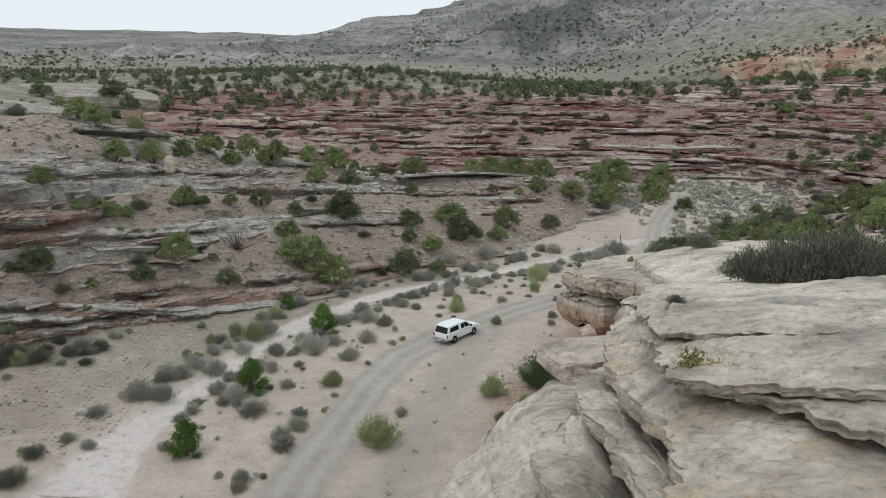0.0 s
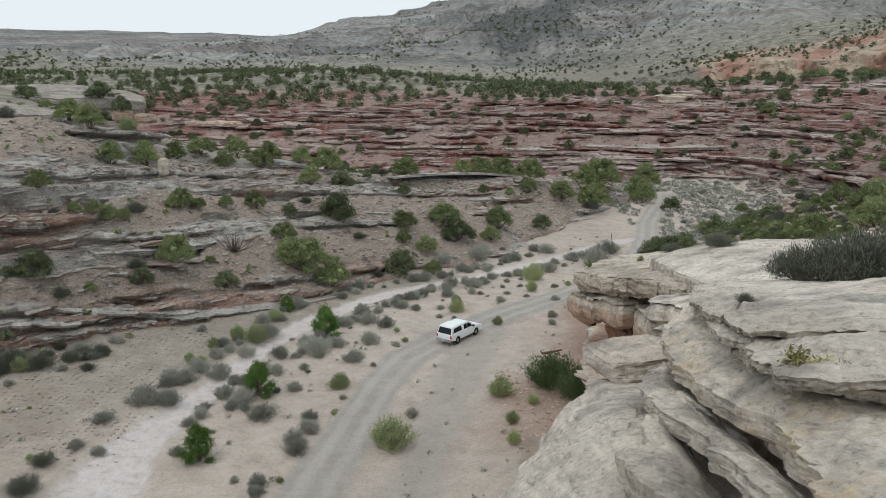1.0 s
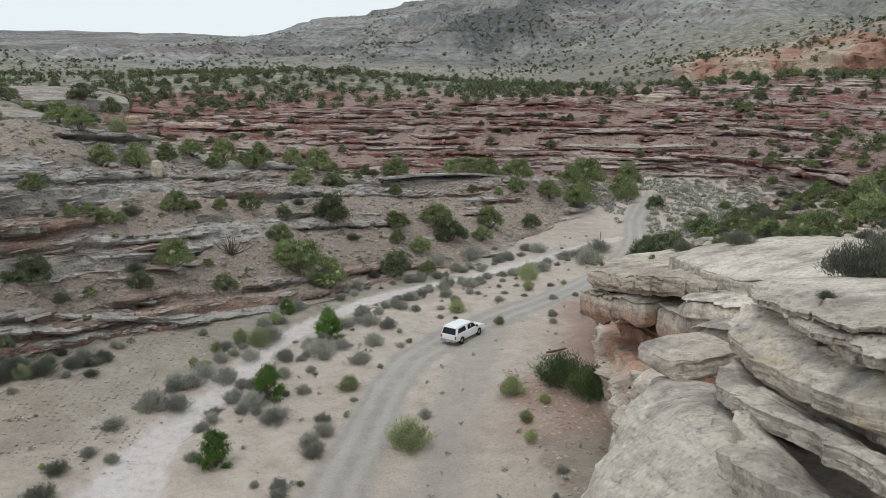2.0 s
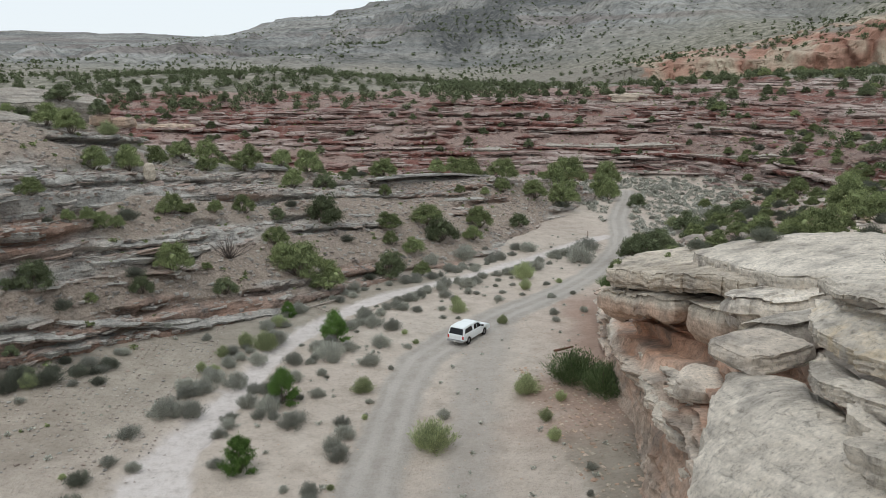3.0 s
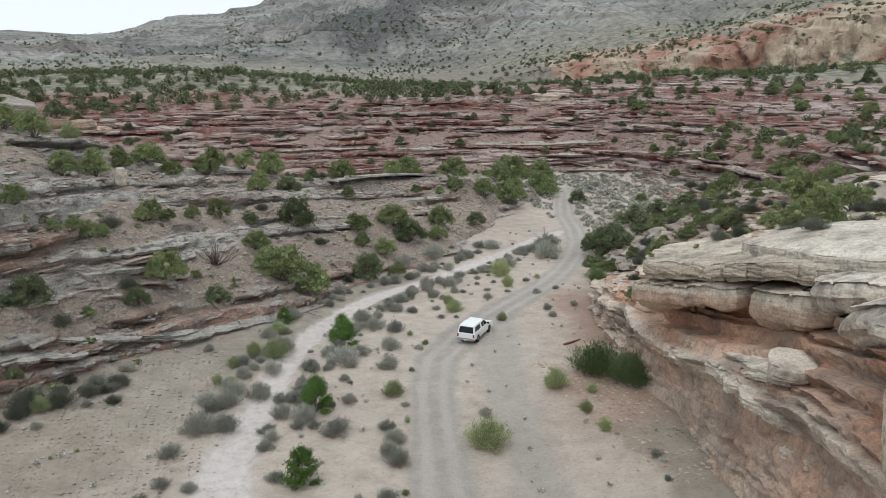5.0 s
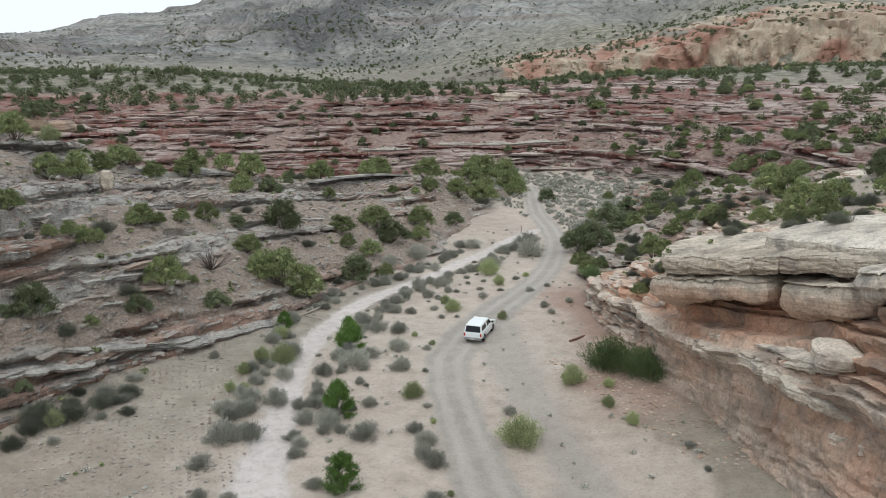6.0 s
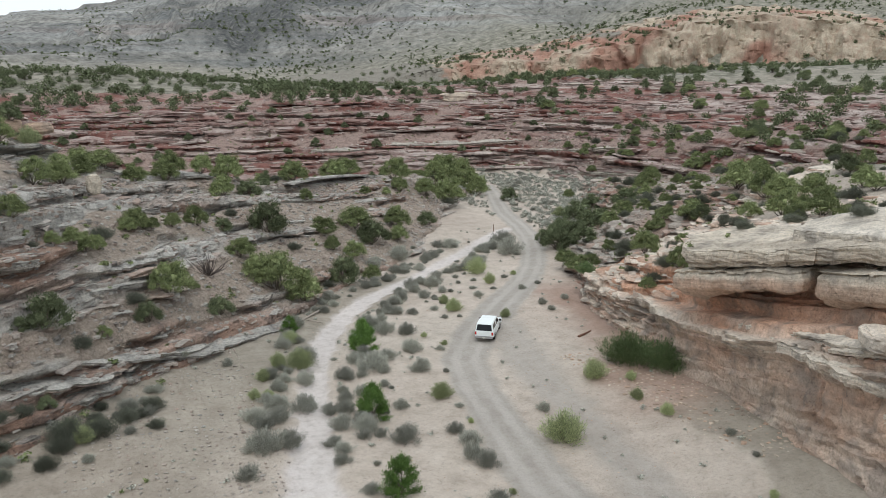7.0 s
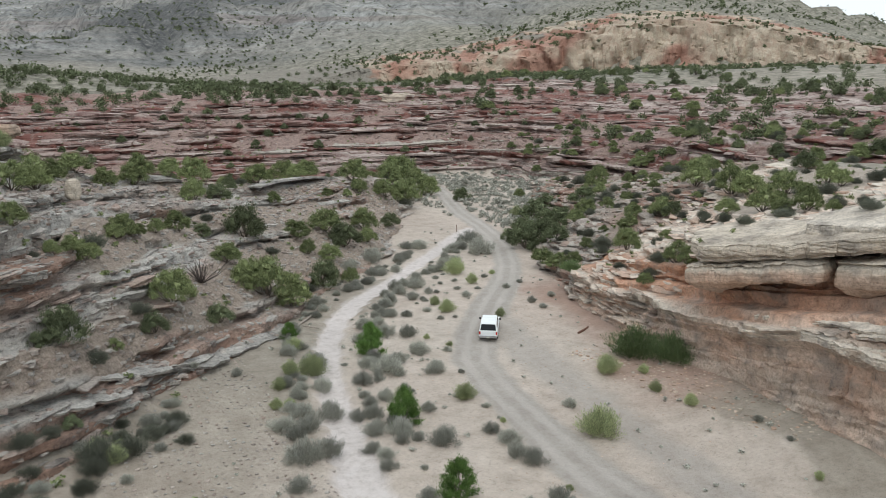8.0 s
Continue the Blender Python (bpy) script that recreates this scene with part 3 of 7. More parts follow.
# tan cliff under the hills
TAN_RIM = [(f[0] * 0.5 + r[0] * 0.5, f[1] * 0.5 + r[1] * 0.5, r[2]) for f, r in zip(TAN_FOOT, TAN_RIM)]
TAN_APRON = [(f[0] * 0.82 + r[0] * 0.18, f[1] * 0.82 + r[1] * 0.18, f[2] * 0.85 + r[2] * 0.15) for f, r in zip(TAN_FOOT, TAN_RIM)]
TAN_SHOULDER = [(f[0] * 0.45 + r[0] * 0.55, f[1] * 0.45 + r[1] * 0.55, f[2] * 0.15 + r[2] * 0.85) for f, r in zip(TAN_FOOT, TAN_RIM)]
pts, rock, up_t = cliff_sheet([buried(TAN_FOOT, TAN_RIM, 6, 3), TAN_FOOT, TAN_APRON, TAN_SHOULDER, TAN_RIM, TAN_BACK, buried(TAN_BACK, TAN_RIM, 8, 8)], 460, 150, 71, [0.9, 1.0, 1.0, 1.0, 0.95, 0.45, 0.2], 2.0, 6.0, 1.2, 1.2, joint=14.0, jutting=[0.1, 0.1, 0.1, 0.1, 0.6, 0.9, 0.6], fissure=1.0, dip=(0.1, -0.15), fluted=lambda x, y: 4.6 * smooth(150, 205, x), more=lambda x, y, v: -0.9 * (1 - smooth(115, 160, x)))
warm = smooth(-0.05, 0.55, fbm(pts[..., 0] / 18, pts[..., 1] / 18, pts[..., 2] / 30, 73, 4) + 0.5 * (1 - smooth(26, 44, pts[..., 2])) * smooth(170, 215, pts[..., 0]) - 0.25 * smooth(44, 52, pts[..., 2]) + 0.6 * smooth(4.1, 4.4, up_t) * (1 - smooth(4.5, 4.8, up_t)))
land("tan_cliff", pts, TAN_ROCK, {"rock": rock, "warm": warm}, "rounded tan sandstone cliff with red streaks below the hills")

# ---- ground: one sheet from the canyon floor to the hills on the horizon ----
FLOOR_MARKS = [(-30, 20, 1.5), (-22, 30, 0.4), (-12, 20, 0.3), (-20, -10, 1.0), (-60, 5, 4), (-45, -40, 6), (0, 120, -1.4), (-24, 60, 0.3), (-27, 52, 0.6), (-18, 45, 0), (-8, 60, 0), (2, 62, 0), (0, 45, 0.2), (-2, 30, 0.8), (10, 75, 0), (8, 90, -0.6), (15, 100, -1), (28, 112, -1.3), (36, 130, -1.3), (48, 152, -1.2), (60, 165, -1.1), (64, 176, -1.1), (55, 172, -1.2)]
VALLEY_MARKS = [(-60, 140, 14), (-30, 140, 9), (0, 152, 4), (20, 178, 0), (-40, 175, 7), (-80, 180, 12), (-60, 118, 20.5), (-80, 108, 23), (-110, 120, 25), (-100, 90, 24), (-150, 60, 27), (-140, 160, 24), (-75, 135, 23.5), (-180, 240, 24)]
PLAIN_MARKS = [(-135, 300, 24), (-60, 303, 26), (-37, 304, 28), (0, 305, 26), (40, 306, 22.5), (73, 299, 21.8), (40, 340, 22), (115, 285, 23.5), (-100, 330, 27), (-160, 330, 26), (-30, 345, 27.5), (60, 410, 21), (0, 430, 24), (-150, 450, 30), (-300, 420, 34), (118, 470, 30), (180, 205, 27), (215, 165, 28), (230, 120, 26), (220, 240, 29)]
HILL_MARKS = [(-17, 546, 44), (60, 520, 36), (-120, 600, 46), (100, 505, 36), (90, 564, 57), (92, 578, 65), (117, 574, 65), (229, 510, 68), (180, 480, 48), (59, 697, 77), (8, 700, 65), (-43, 699, 58), (309, 500, 68), (350, 468, 76), (381, 440, 84), (409, 411, 86), (425, 380, 82), (420, 350, 76), (405, 320, 69), (404, 290, 58), (425, 255, 42), (500, 200, 36)]
RIDGE_MARKS = [(-225, 1077, 84), (-179, 1085, 87), (-139, 1091, 97), (-107, 1095, 111), (-67, 1098, 114), (13, 1100, 120), (45, 1099, 130), (76, 1097, 145), (200, 1050, 190), (330, 900, 220), (400, 650, 160), (470, 480, 112), (-400, 1000, 62), (-600, 800, 55)]
MESA_MARKS = [(-2300, 1500, 160), (-1096, 1907, 152), (-951, 1984, 151), (-736, 2073, 153), (-568, 2125, 152), (-449, 2154, 147), (-300, 2200, 140), (-900, 1500, 70), (-600, 1450, 72), (-350, 1500, 80), (-1400, 900, 70), (1244, 789, 112), (1276, 732, 116), (900, 600, 60), (1300, 300, 100), (300, 2200, 200)]
EDGE_MARKS = [(-4500, -4500, 60), (0, -4500, 60), (4500, -4500, 60), (4500, 0, 90), (4500, 4500, 160), (0, 4500, 160), (-4500, 4500, 160), (-4500, 0, 90), (-400, 0, 30), (-300, -300, 30), (0, -300, 24), (300, -250, 30), (300, 0, 28), (120, -40, 24), (250, 60, 27), (500, 50, 36), (-150, -100, 20)]


def lowered(line, by):
    return [(x, y, z - by) for x, y, z in line]


marks = FLOOR_MARKS + VALLEY_MARKS + PLAIN_MARKS + HILL_MARKS + RIDGE_MARKS + MESA_MARKS + EDGE_MARKS
for foot, mid, rim, bench in ((WEST_FOOT, WEST_MID, WEST_RIM, WEST_BENCH), (RED_FOOT, RED_MID, RED_RIM, RED_BENCH), (EAST_FOOT, EAST_MID, EAST_RIM, EAST_BENCH)):
    marks = marks + lowered(foot, 0.15) + lowered(mid, 3.5) + lowered(rim, 4) + lowered(bench, 0.7)
marks = marks + lowered(CROP_FOOT, 0.15) + [(x + 3, y, 0.5) for x, y, z in CROP_FOOT] + lowered(CROP_FLAT, 6) + lowered(CROP_BACK, 0.9)
marks = marks + lowered(TAN_FOOT, 0.3) + lowered(TAN_RIM, 12) + lowered(TAN_BACK, 1.5)
from mathutils.geometry import delaunay_2d_cdt

flat_pts, _, tris, _, _, _ = delaunay_2d_cdt([Vector((x, y)) for x, y, z in marks], [], [], 0, 1e-4)
heights = np.array([z for x, y, z in marks])
flat_arr = np.array([(p.x, p.y) for p in flat_pts])
mark_xy = np.array([(x, y) for x, y, z in marks])
near = [int(np.argmin(((mark_xy - p) ** 2).sum(1))) for p in flat_arr]
flat_z = heights[near]


def spaced(core_a, core_b, step, end_a, end_b):
    mid = list(np.arange(core_a, core_b + step / 2, step))
    hi, d = [mid[-1]], step
    while hi[-1] < end_b:
        d = min(d * 1.045, 120)
        hi.append(hi[-1] + d)
    lo, d = [mid[0]], step
    while lo[-1] > end_a:
        d = min(d * 1.045, 120)
        lo.append(lo[-1] - d)
    return np.array(lo[:0:-1] + mid + hi[1:])


xs = spaced(-48, 62, 0.5, -4400, 4400)
ys = spaced(28, 130, 0.5, -4400, 4400)
gz = np.zeros((len(xs), len(ys)))
for tri in tris:
    a, b, c = flat_arr[list(tri)]
    za, zb, zc = flat_z[list(tri)]
    i0, i1 = np.searchsorted(xs, [min(a[0], b[0], c[0]) - 1e-6, max(a[0], b[0], c[0]) + 1e-6])
    j0, j1 = np.searchsorted(ys, [min(a[1], b[1], c[1]) - 1e-6, max(a[1], b[1], c[1]) + 1e-6])
    if i1 <= i0 or j1 <= j0:
        continue
    X, Y = np.meshgrid(xs[i0:i1], ys[j0:j1], indexing="ij")
    det = (b[1] - c[1]) * (a[0] - c[0]) + (c[0] - b[0]) * (a[1] - c[1])
    if abs(det) < 1e-9:
        continue
    l0 = ((b[1] - c[1]) * (X - c[0]) + (c[0] - b[0]) * (Y - c[1])) / det
    l1 = ((c[1] - a[1]) * (X - c[0]) + (a[0] - c[0]) * (Y - c[1])) / det
    l2 = 1 - l0 - l1
    inside = (l0 > -1e-6) & (l1 > -1e-6) & (l2 > -1e-6)
    gz[i0:i1, j0:j1][inside] = (l0 * za + l1 * zb + l2 * zc)[inside]
GX, GY = np.meshgrid(xs, ys, indexing="ij")


def to_line(x, y, line, closed=False):
    """Distance to a line in the plan, and the values that the line carries there."""
    l = np.asarray(line, float)
    best, val = np.full(np.shape(x), 1e9), np.zeros(np.shape(x))
    for p, q in zip(l[:-1], l[1:]):
        d = q[:2] - p[:2]
        t = np.clip(((x - p[0]) * d[0] + (y - p[1]) * d[1]) / (d @ d), 0, 1)
        r = np.hypot(x - p[0] - t * d[0], y - p[1] - t * d[1])
        v = p[2] + t * (q[2] - p[2]) if l.shape[1] > 2 else 0 * t
        val = np.where(r < best, v, val)
        best = np.minimum(best, r)
    return best, val


# middle of each track, with its half width
WASH = [(-20.4, 30, 3.4), (-22.0, 40, 2.7), (-22.2, 47, 1.75), (-20.6, 52.5, 1.45), (-18.1, 61.5, 1.2), (-16.2, 67.5, 1.1), (-13.4, 74.1, 1.15), (-9.6, 80.2, 1.1), (-4.6, 86.2, 1.2), (1.5, 91.8, 1.3), (8.7, 98.5, 1.3), (14.8, 104, 1.25), (21.6, 110, 1.25), (27.6, 115.2, 1.15), (32.6, 119.0, 1.1)]
ROAD = [(-10.5, 26, 2.0), (-9.2, 36, 2.0), (-8.9, 42, 2.0), (-8.0, 46, 1.9), (-7.0, 51.3, 1.8), (-5.7, 57.3, 1.8), (-3.9, 63, 1.9), (0, 68.5, 2.2), (8.5, 77.7, 2.2), (15.5, 85, 1.9), (21, 92, 1.8), (27, 101.5, 1.8), (32, 111, 1.9), (35.5, 120, 1.8), (39.7, 133.5, 1.8), (45, 146, 1.8), (50.5, 158, 1.8), (54, 168, 1.8)]
SIDE_TRACK = [(-6, 30, 1.6), (-3.2, 40, 1.6), (-1.6, 47, 1.5), (0, 55, 1.6), (1.5, 62, 2.0), (4, 70, 2.0)]


def tracks(x, y):
    """Shares of wash bed, road, ruts and the like at places in the plan."""
    wob = fbm(x / 1.3, y / 1.3, 0, 81, 3)
    dw, hw = to_line(x, y, WASH)
    dr, hr = to_line(x, y, ROAD)
    ds, hs = to_line(x, y, SIDE_TRACK)
    wash = 1 - smooth(-0.25, 0.3, dw - hw + 0.35 * wob)
    road = 1 - smooth(-0.3, 0.5, dr - hr + 0.25 * wob)
    side = 0.75 * (1 - smooth(-0.8, 1.2, ds - hs + 0.5 * wob))
    road = np.maximum(road, side)
    rut = (1 - smooth(0.22, 0.5, np.abs(dr - 0.85) + 0.1 * wob)) * (1 - smooth(-0.3, 0.2, dr - hr))
    rut = np.maximum(rut, 0.5 * (1 - smooth(0.15, 0.45, np.abs(ds - 0.8) + 0.1 * wob)) * side)
    return wash, road, rut * (0.45 + 0.55 * vnoise(x / 3, y / 3, 0, 83)), dw, dr


wash, road, rut, dw, dr = tracks(GX, GY)
df, _ = to_line(GX, GY, WEST_FOOT)
dc, _ = to_line(GX, GY, CROP_FOOT)
dist = np.hypot(GX, GY - 60)
flatland = (gz < 3) & (dist < 130)
gz = gz - 0.35 * wash * (1 - smooth(108, 118, GY)) - 0.05 * rut
gz = gz + np.where(dist < 150, 0.10 * fbm(GX / 3.5, GY / 3.5, 0, 91, 4) * (1 - np.clip(road + wash, 0, 1)) + 0.05 * wash * fbm(GX / 0.9, GY / 0.9, 0, 92, 3), 0)
open_land = smooth(240, 300, np.hypot(GX, GY)) * smooth(6, 30, np.minimum(to_line(GX, GY, TAN_RIM)[0], to_line(GX, GY, RED_BENCH)[0]))
gz = gz + open_land * 1.2 * fbm(GX / 28, GY / 28, 0, 93, 4)
high = smooth(470, 620, np.hypot(GX, GY))
gully = 1 - np.abs(fbm(GX / 60 + 0.4 * fbm(GX / 160, GY / 160, 0, 44, 2), GY / 210, 0, 94, 6))
gz = gz + high * (gully - 0.75) * 22 * (1 - 0.85 * smooth(850, 1050, np.hypot(GX, GY))) * (1 - 0.8 * smooth(300, 380, GX))
step = gz / 9 + 0.5 * fbm(GX / 120, GY / 120, 0, 45, 3)
gz = gz + high * 2.6 * np.sin(2 * np.pi * step) * (1 - 0.8 * smooth(850, 1050, np.hypot(GX, GY)))
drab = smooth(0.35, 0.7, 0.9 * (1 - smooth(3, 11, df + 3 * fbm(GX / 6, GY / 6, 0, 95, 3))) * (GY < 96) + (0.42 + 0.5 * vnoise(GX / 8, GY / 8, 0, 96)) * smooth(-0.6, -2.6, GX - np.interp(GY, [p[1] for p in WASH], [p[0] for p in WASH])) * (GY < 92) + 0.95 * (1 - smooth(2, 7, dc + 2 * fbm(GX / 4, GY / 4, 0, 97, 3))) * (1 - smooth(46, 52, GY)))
red = (1 - smooth(2, 9, dc + 2.5 * fbm(GX / 5, GY / 5, 0, 98, 3))) * smooth(42, 50, GY) * 0.9 + 0.25 * vnoise(GX / 12, GY / 12, 0, 99)
az = np.degrees(np.arctan2(GX + 15, GY - 5))
scree = smooth(0.25, 0.55, np.exp(-(((az - 8) / 5.5) ** 2) - ((np.hypot(GX, GY) - 630) / 80) ** 2) + 0.6 * np.exp(-(((az - 16) / 4) ** 2) - ((np.hypot(GX, GY) - 690) / 45) ** 2) + 0.45 * fbm(GX / 45, GY / 45, 0, 46, 5)) * (np.hypot(GX, GY) < 900)
plain = smooth(232, 262, GY + 0.35 * np.abs(GX)) * (1 - smooth(430, 540, GY))
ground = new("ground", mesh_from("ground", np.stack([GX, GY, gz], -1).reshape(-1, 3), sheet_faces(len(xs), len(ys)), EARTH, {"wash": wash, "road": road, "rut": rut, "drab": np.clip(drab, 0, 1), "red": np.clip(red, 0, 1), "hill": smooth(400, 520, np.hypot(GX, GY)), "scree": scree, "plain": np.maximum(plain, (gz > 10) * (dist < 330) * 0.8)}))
tagged(ground, "sandy canyon floor with brush, rising to grey desert hills", "ground", kind="structure")
gf = sheet_faces(len(xs), len(ys))
LAND.append((np.stack([GX, GY, gz], -1).reshape(-1, 3), gf))


def ground_z(x, y):
    i = np.clip(np.searchsorted(xs, x) - 1, 0, len(xs) - 2)
    j = np.clip(np.searchsorted(ys, y) - 1, 0, len(ys) - 2)
    u, v = (x - xs[i]) / (xs[i + 1] - xs[i]), (y - ys[j]) / (ys[j + 1] - ys[j])
    return gz[i, j] * (1 - u) * (1 - v) + gz[i + 1, j] * u * (1 - v) + gz[i, j + 1] * (1 - u) * v + gz[i + 1, j + 1] * u * v


def track_strip(name, line, label, n, share, lift):
    """A bed laid just over the ground along a line."""
    c = spline(line, n)
    d = np.gradient(c[:, :2], axis=0)
    d /= np.linalg.norm(d, axis=1)[:, None]
    side = np.stack([d[:, 1], -d[:, 0]], 1)
    k = np.linspace(-share, share, 15)
    ragged = 1 + 0.12 * fbm(c[:, 0] / 1.2, c[:, 1] / 1.2, 0, 88, 3)
    xy = c[:, None, :2] + side[:, None, :] * (k[None, :] * (c[:, 2] * ragged)[:, None])[..., None]
    x, y = xy[..., 0], xy[..., 1]
    a, b, r, _, _ = tracks(x, y)
    p = np.stack([x, y, ground_z(x, y) + lift * (1 - smooth(0.8, 1.0, np.abs(k / share)) * 0.9)[None, :]], -1).reshape(-1, 3)
    f = sheet_faces(n, 15)
    ob = new(name, mesh_from(name, p, f[:, ::-1] if np.cross(p[f[0, 1]] - p[f[0, 0]], p[f[0, 3]] - p[f[0, 0]])[2] < 0 else f, EARTH, {"wash": a, "road": b, "rut": r, "drab": 0 * a, "red": 0 * a, "hill": 0 * a, "scree": 0 * a, "plain": 0 * a}))
    return tagged(ob, label, "road" if "road" in name else "wash", kind="structure")


track_strip("dirt_road", ROAD, "winding grey dirt road with pale wheel ruts", 420, 0.96, 0.045)
track_strip("dry_wash", WASH[1:], "dry wash bed of pale cracked silt", 260, 0.9, 0.05)


# ---- rock slabs and boulders of the outcrop ----
def slab_mesh(name, outline, thick, seed, material, bulge=0.25, around=320, layers=3, warm=0.1, rough=1.0, lip=0.5, under=0.45, dip=0.2, puffed=0.0, chips=1.0):
    """A layered slab: its top follows the outline's heights, its chipped lip stands out over a recess."""
    o = np.asarray(outline, float)
    A = np.c_[o[:, :2], np.ones(len(o))]
    plane = np.linalg.lstsq(A, o[:, 2], rcond=None)[0]
    rim = spline(o, around, closed=True, straight=0.6)
    mid = rim[:, :2].mean(0)
    dirs = (rim[:, :2] - mid) / (np.linalg.norm(rim[:, :2] - mid, axis=1)[:, None] + 1e-6)
    chip = 0.16 * fbm(rim[:, 0] / 1.1, rim[:, 1] / 1.1, 0, seed + 9, 5) + 0.16 * (vnoise(rim[:, 0] / 0.7, rim[:, 1] / 0.7, 0, seed + 10) > 0.62)
    rim[:, :2] -= dirs * (chip * rough * chips)[:, None]
    rows, share = [], []
    for r in np.linspace(0.0, 1, 40) ** 0.7:
        xy = mid + (rim[:, :2] - mid) * r
        zt = np.c_[xy, np.ones(around)] @ plane
        zt = zt * (1 - r**2) + (zt * 0.25 + 0.75 * rim[:, 2]) * r**2 + bulge * (1 - r**2) - 0.05 * min(thick, 1.2) * smooth(0.93, 1.0, r)
        rows.append(np.c_[xy, zt])
        share.append(np.zeros(around))
    edge_z = rows[-1][:, 2].copy()
    steps = 30
    for k in range(1, steps + 1):
        t = k / steps
        groove = smooth(0.55, 0.95, vnoise(rim[:, 0] / 3, rim[:, 1] / 3, (t * thick + dip * rim[:, 1]) * 2.4 * layers / max(thick, 0.8), seed))
        layer = np.floor(t * thick / 0.12 + 0.4 * vnoise(rim[:, 0] / 2, rim[:, 1] / 2, 0, seed + 31)).astype(np.int64)
        piece = np.floor(rim[:, 0] / 0.8 + rim[:, 1] / 0.8 + 0.6 * layer).astype(np.int64)
        inset = puffed * abs(2 * t - 1) ** 3 + 0.07 * hashed(layer, piece, 0 * layer, seed + 32) * layers / 3 + 0.02 + 0.16 * groove - 0.12 * smooth(0, 0.08, t) + 0.10 * (vnoise(rim[:, 0] / 0.35, rim[:, 1] / 0.35, t * 3, seed + 8) - 0.5) + under * smooth(lip, lip + 0.14, t) * (0.6 + 0.8 * vnoise(rim[:, 0] / 2.5, rim[:, 1] / 2.5, 0, seed + 6))
        rows.append(np.c_[rim[:, :2] - dirs * inset[:, None], edge_z - t * thick])
        share.append(np.full(around, warm * smooth(0.1, 0.6, t)))
    last = rows[-1]
    rows.append(np.c_[mid + (last[:, :2] - mid) * 0.6, last[:, 2] - 0.1])
    share.append(np.full(around, warm))
    p = np.stack(rows, 1)
    x, y, z = p[..., 0].copy(), p[..., 1].copy(), p[..., 2].copy()
    wave = fbm(x / 2.0, y / 2.0, z / 0.9, seed + 1, 5)
    edge = smooth(38.5, 41, np.arange(p.shape[1], dtype=float))[None, :]
    p[..., 0] += dirs[:, None, 0] * wave * 0.11 * rough * edge
    p[..., 1] += dirs[:, None, 1] * wave * 0.11 * rough * edge
    sheet = vnoise(x / 4.5, y / 4.5, 0, seed + 4) + 0.35 * fbm(x / 1.3, y / 1.3, 0, seed + 5, 3)
    p[..., 2] += 0.07 * rough * fbm(x / 1.5, y / 1.5, 0, seed + 2, 5) - 0.07 * rough * (smooth(0.48, 0.51, sheet) + smooth(0.72, 0.75, sheet)) + 0.07 * rough
    n = p.shape[1]
    faces = sheet_faces(around, n, wrap=True)
    verts = p.reshape(-1, 3)
    if (np.cross(verts[faces[:, 1]] - verts[faces[:, 0]], verts[faces[:, 3]] - verts[faces[:, 0]])[: n * 10, 2]).sum() < 0:
        faces = faces[:, ::-1]
    return mesh_from(name, verts, faces, material, {"rock": np.ones(len(verts)), "warm": np.stack(share, 1), "bed": verts[:, 2] + dip * verts[:, 1]})


def boulder(at, size, seed, label, material=PALE_ROCK, warm=0.1, turn=0.0, group="boulders"):
    """A rounded, worn block, flat below."""
    bm = bmesh.new()
    bmesh.ops.create_icosphere(bm, subdivisions=5, radius=1)
    co = np.array([v.co[:] for v in bm.verts])
    faces = np.array([[v.index for v in p.verts] for p in bm.faces])
    bm.free()
    q = np.sign(co) * np.abs(co) ** 0.6
    q = q * (1 + 0.14 * fbm(co[:, 0] * 1.4 + seed, co[:, 1] * 1.4, co[:, 2] * 1.8, seed, 5) - 0.06 * smooth(0.2, 0.6, fbm(co[:, 0], co[:, 1], co[:, 2] * 4, seed + 1, 4)))[:, None]
    q = q * np.array(size) / 2
    c, s_ = math.cos(turn), math.sin(turn)
    v = np.c_[q[:, 0] * c - q[:, 1] * s_, q[:, 0] * s_ + q[:, 1] * c, q[:, 2]] + np.array(at)
    ob = new("boulder", mesh_from("boulder", v, faces, material, {"rock": np.ones(len(v)), "warm": np.full(len(v), warm), "bed": v[:, 2] + 0.2 * v[:, 1]}))
    ob.data.set_sharp_from_angle(angle=radians(32))
    LAND.append((v, np.c_[faces, faces[:, 2]]))
    return tagged(ob, label, "rock", group)


def slab(name, outline, thick, seed, label, material=PALE_ROCK, group="", **more):
    ob = new(name, slab_mesh(name, outline, thick, seed, material, **more))
    ob.data.set_sharp_from_angle(angle=radians(32))
    co = np.empty(3 * len(ob.data.vertices), np.float32)
    ob.data.vertices.foreach_get("co", co)
    LAND.append((co.reshape(-1, 3), np.array([p.vertices[:] for p in ob.data.polygons])))
    return tagged(ob, label, "rock", group or "slabs of the outcrop")


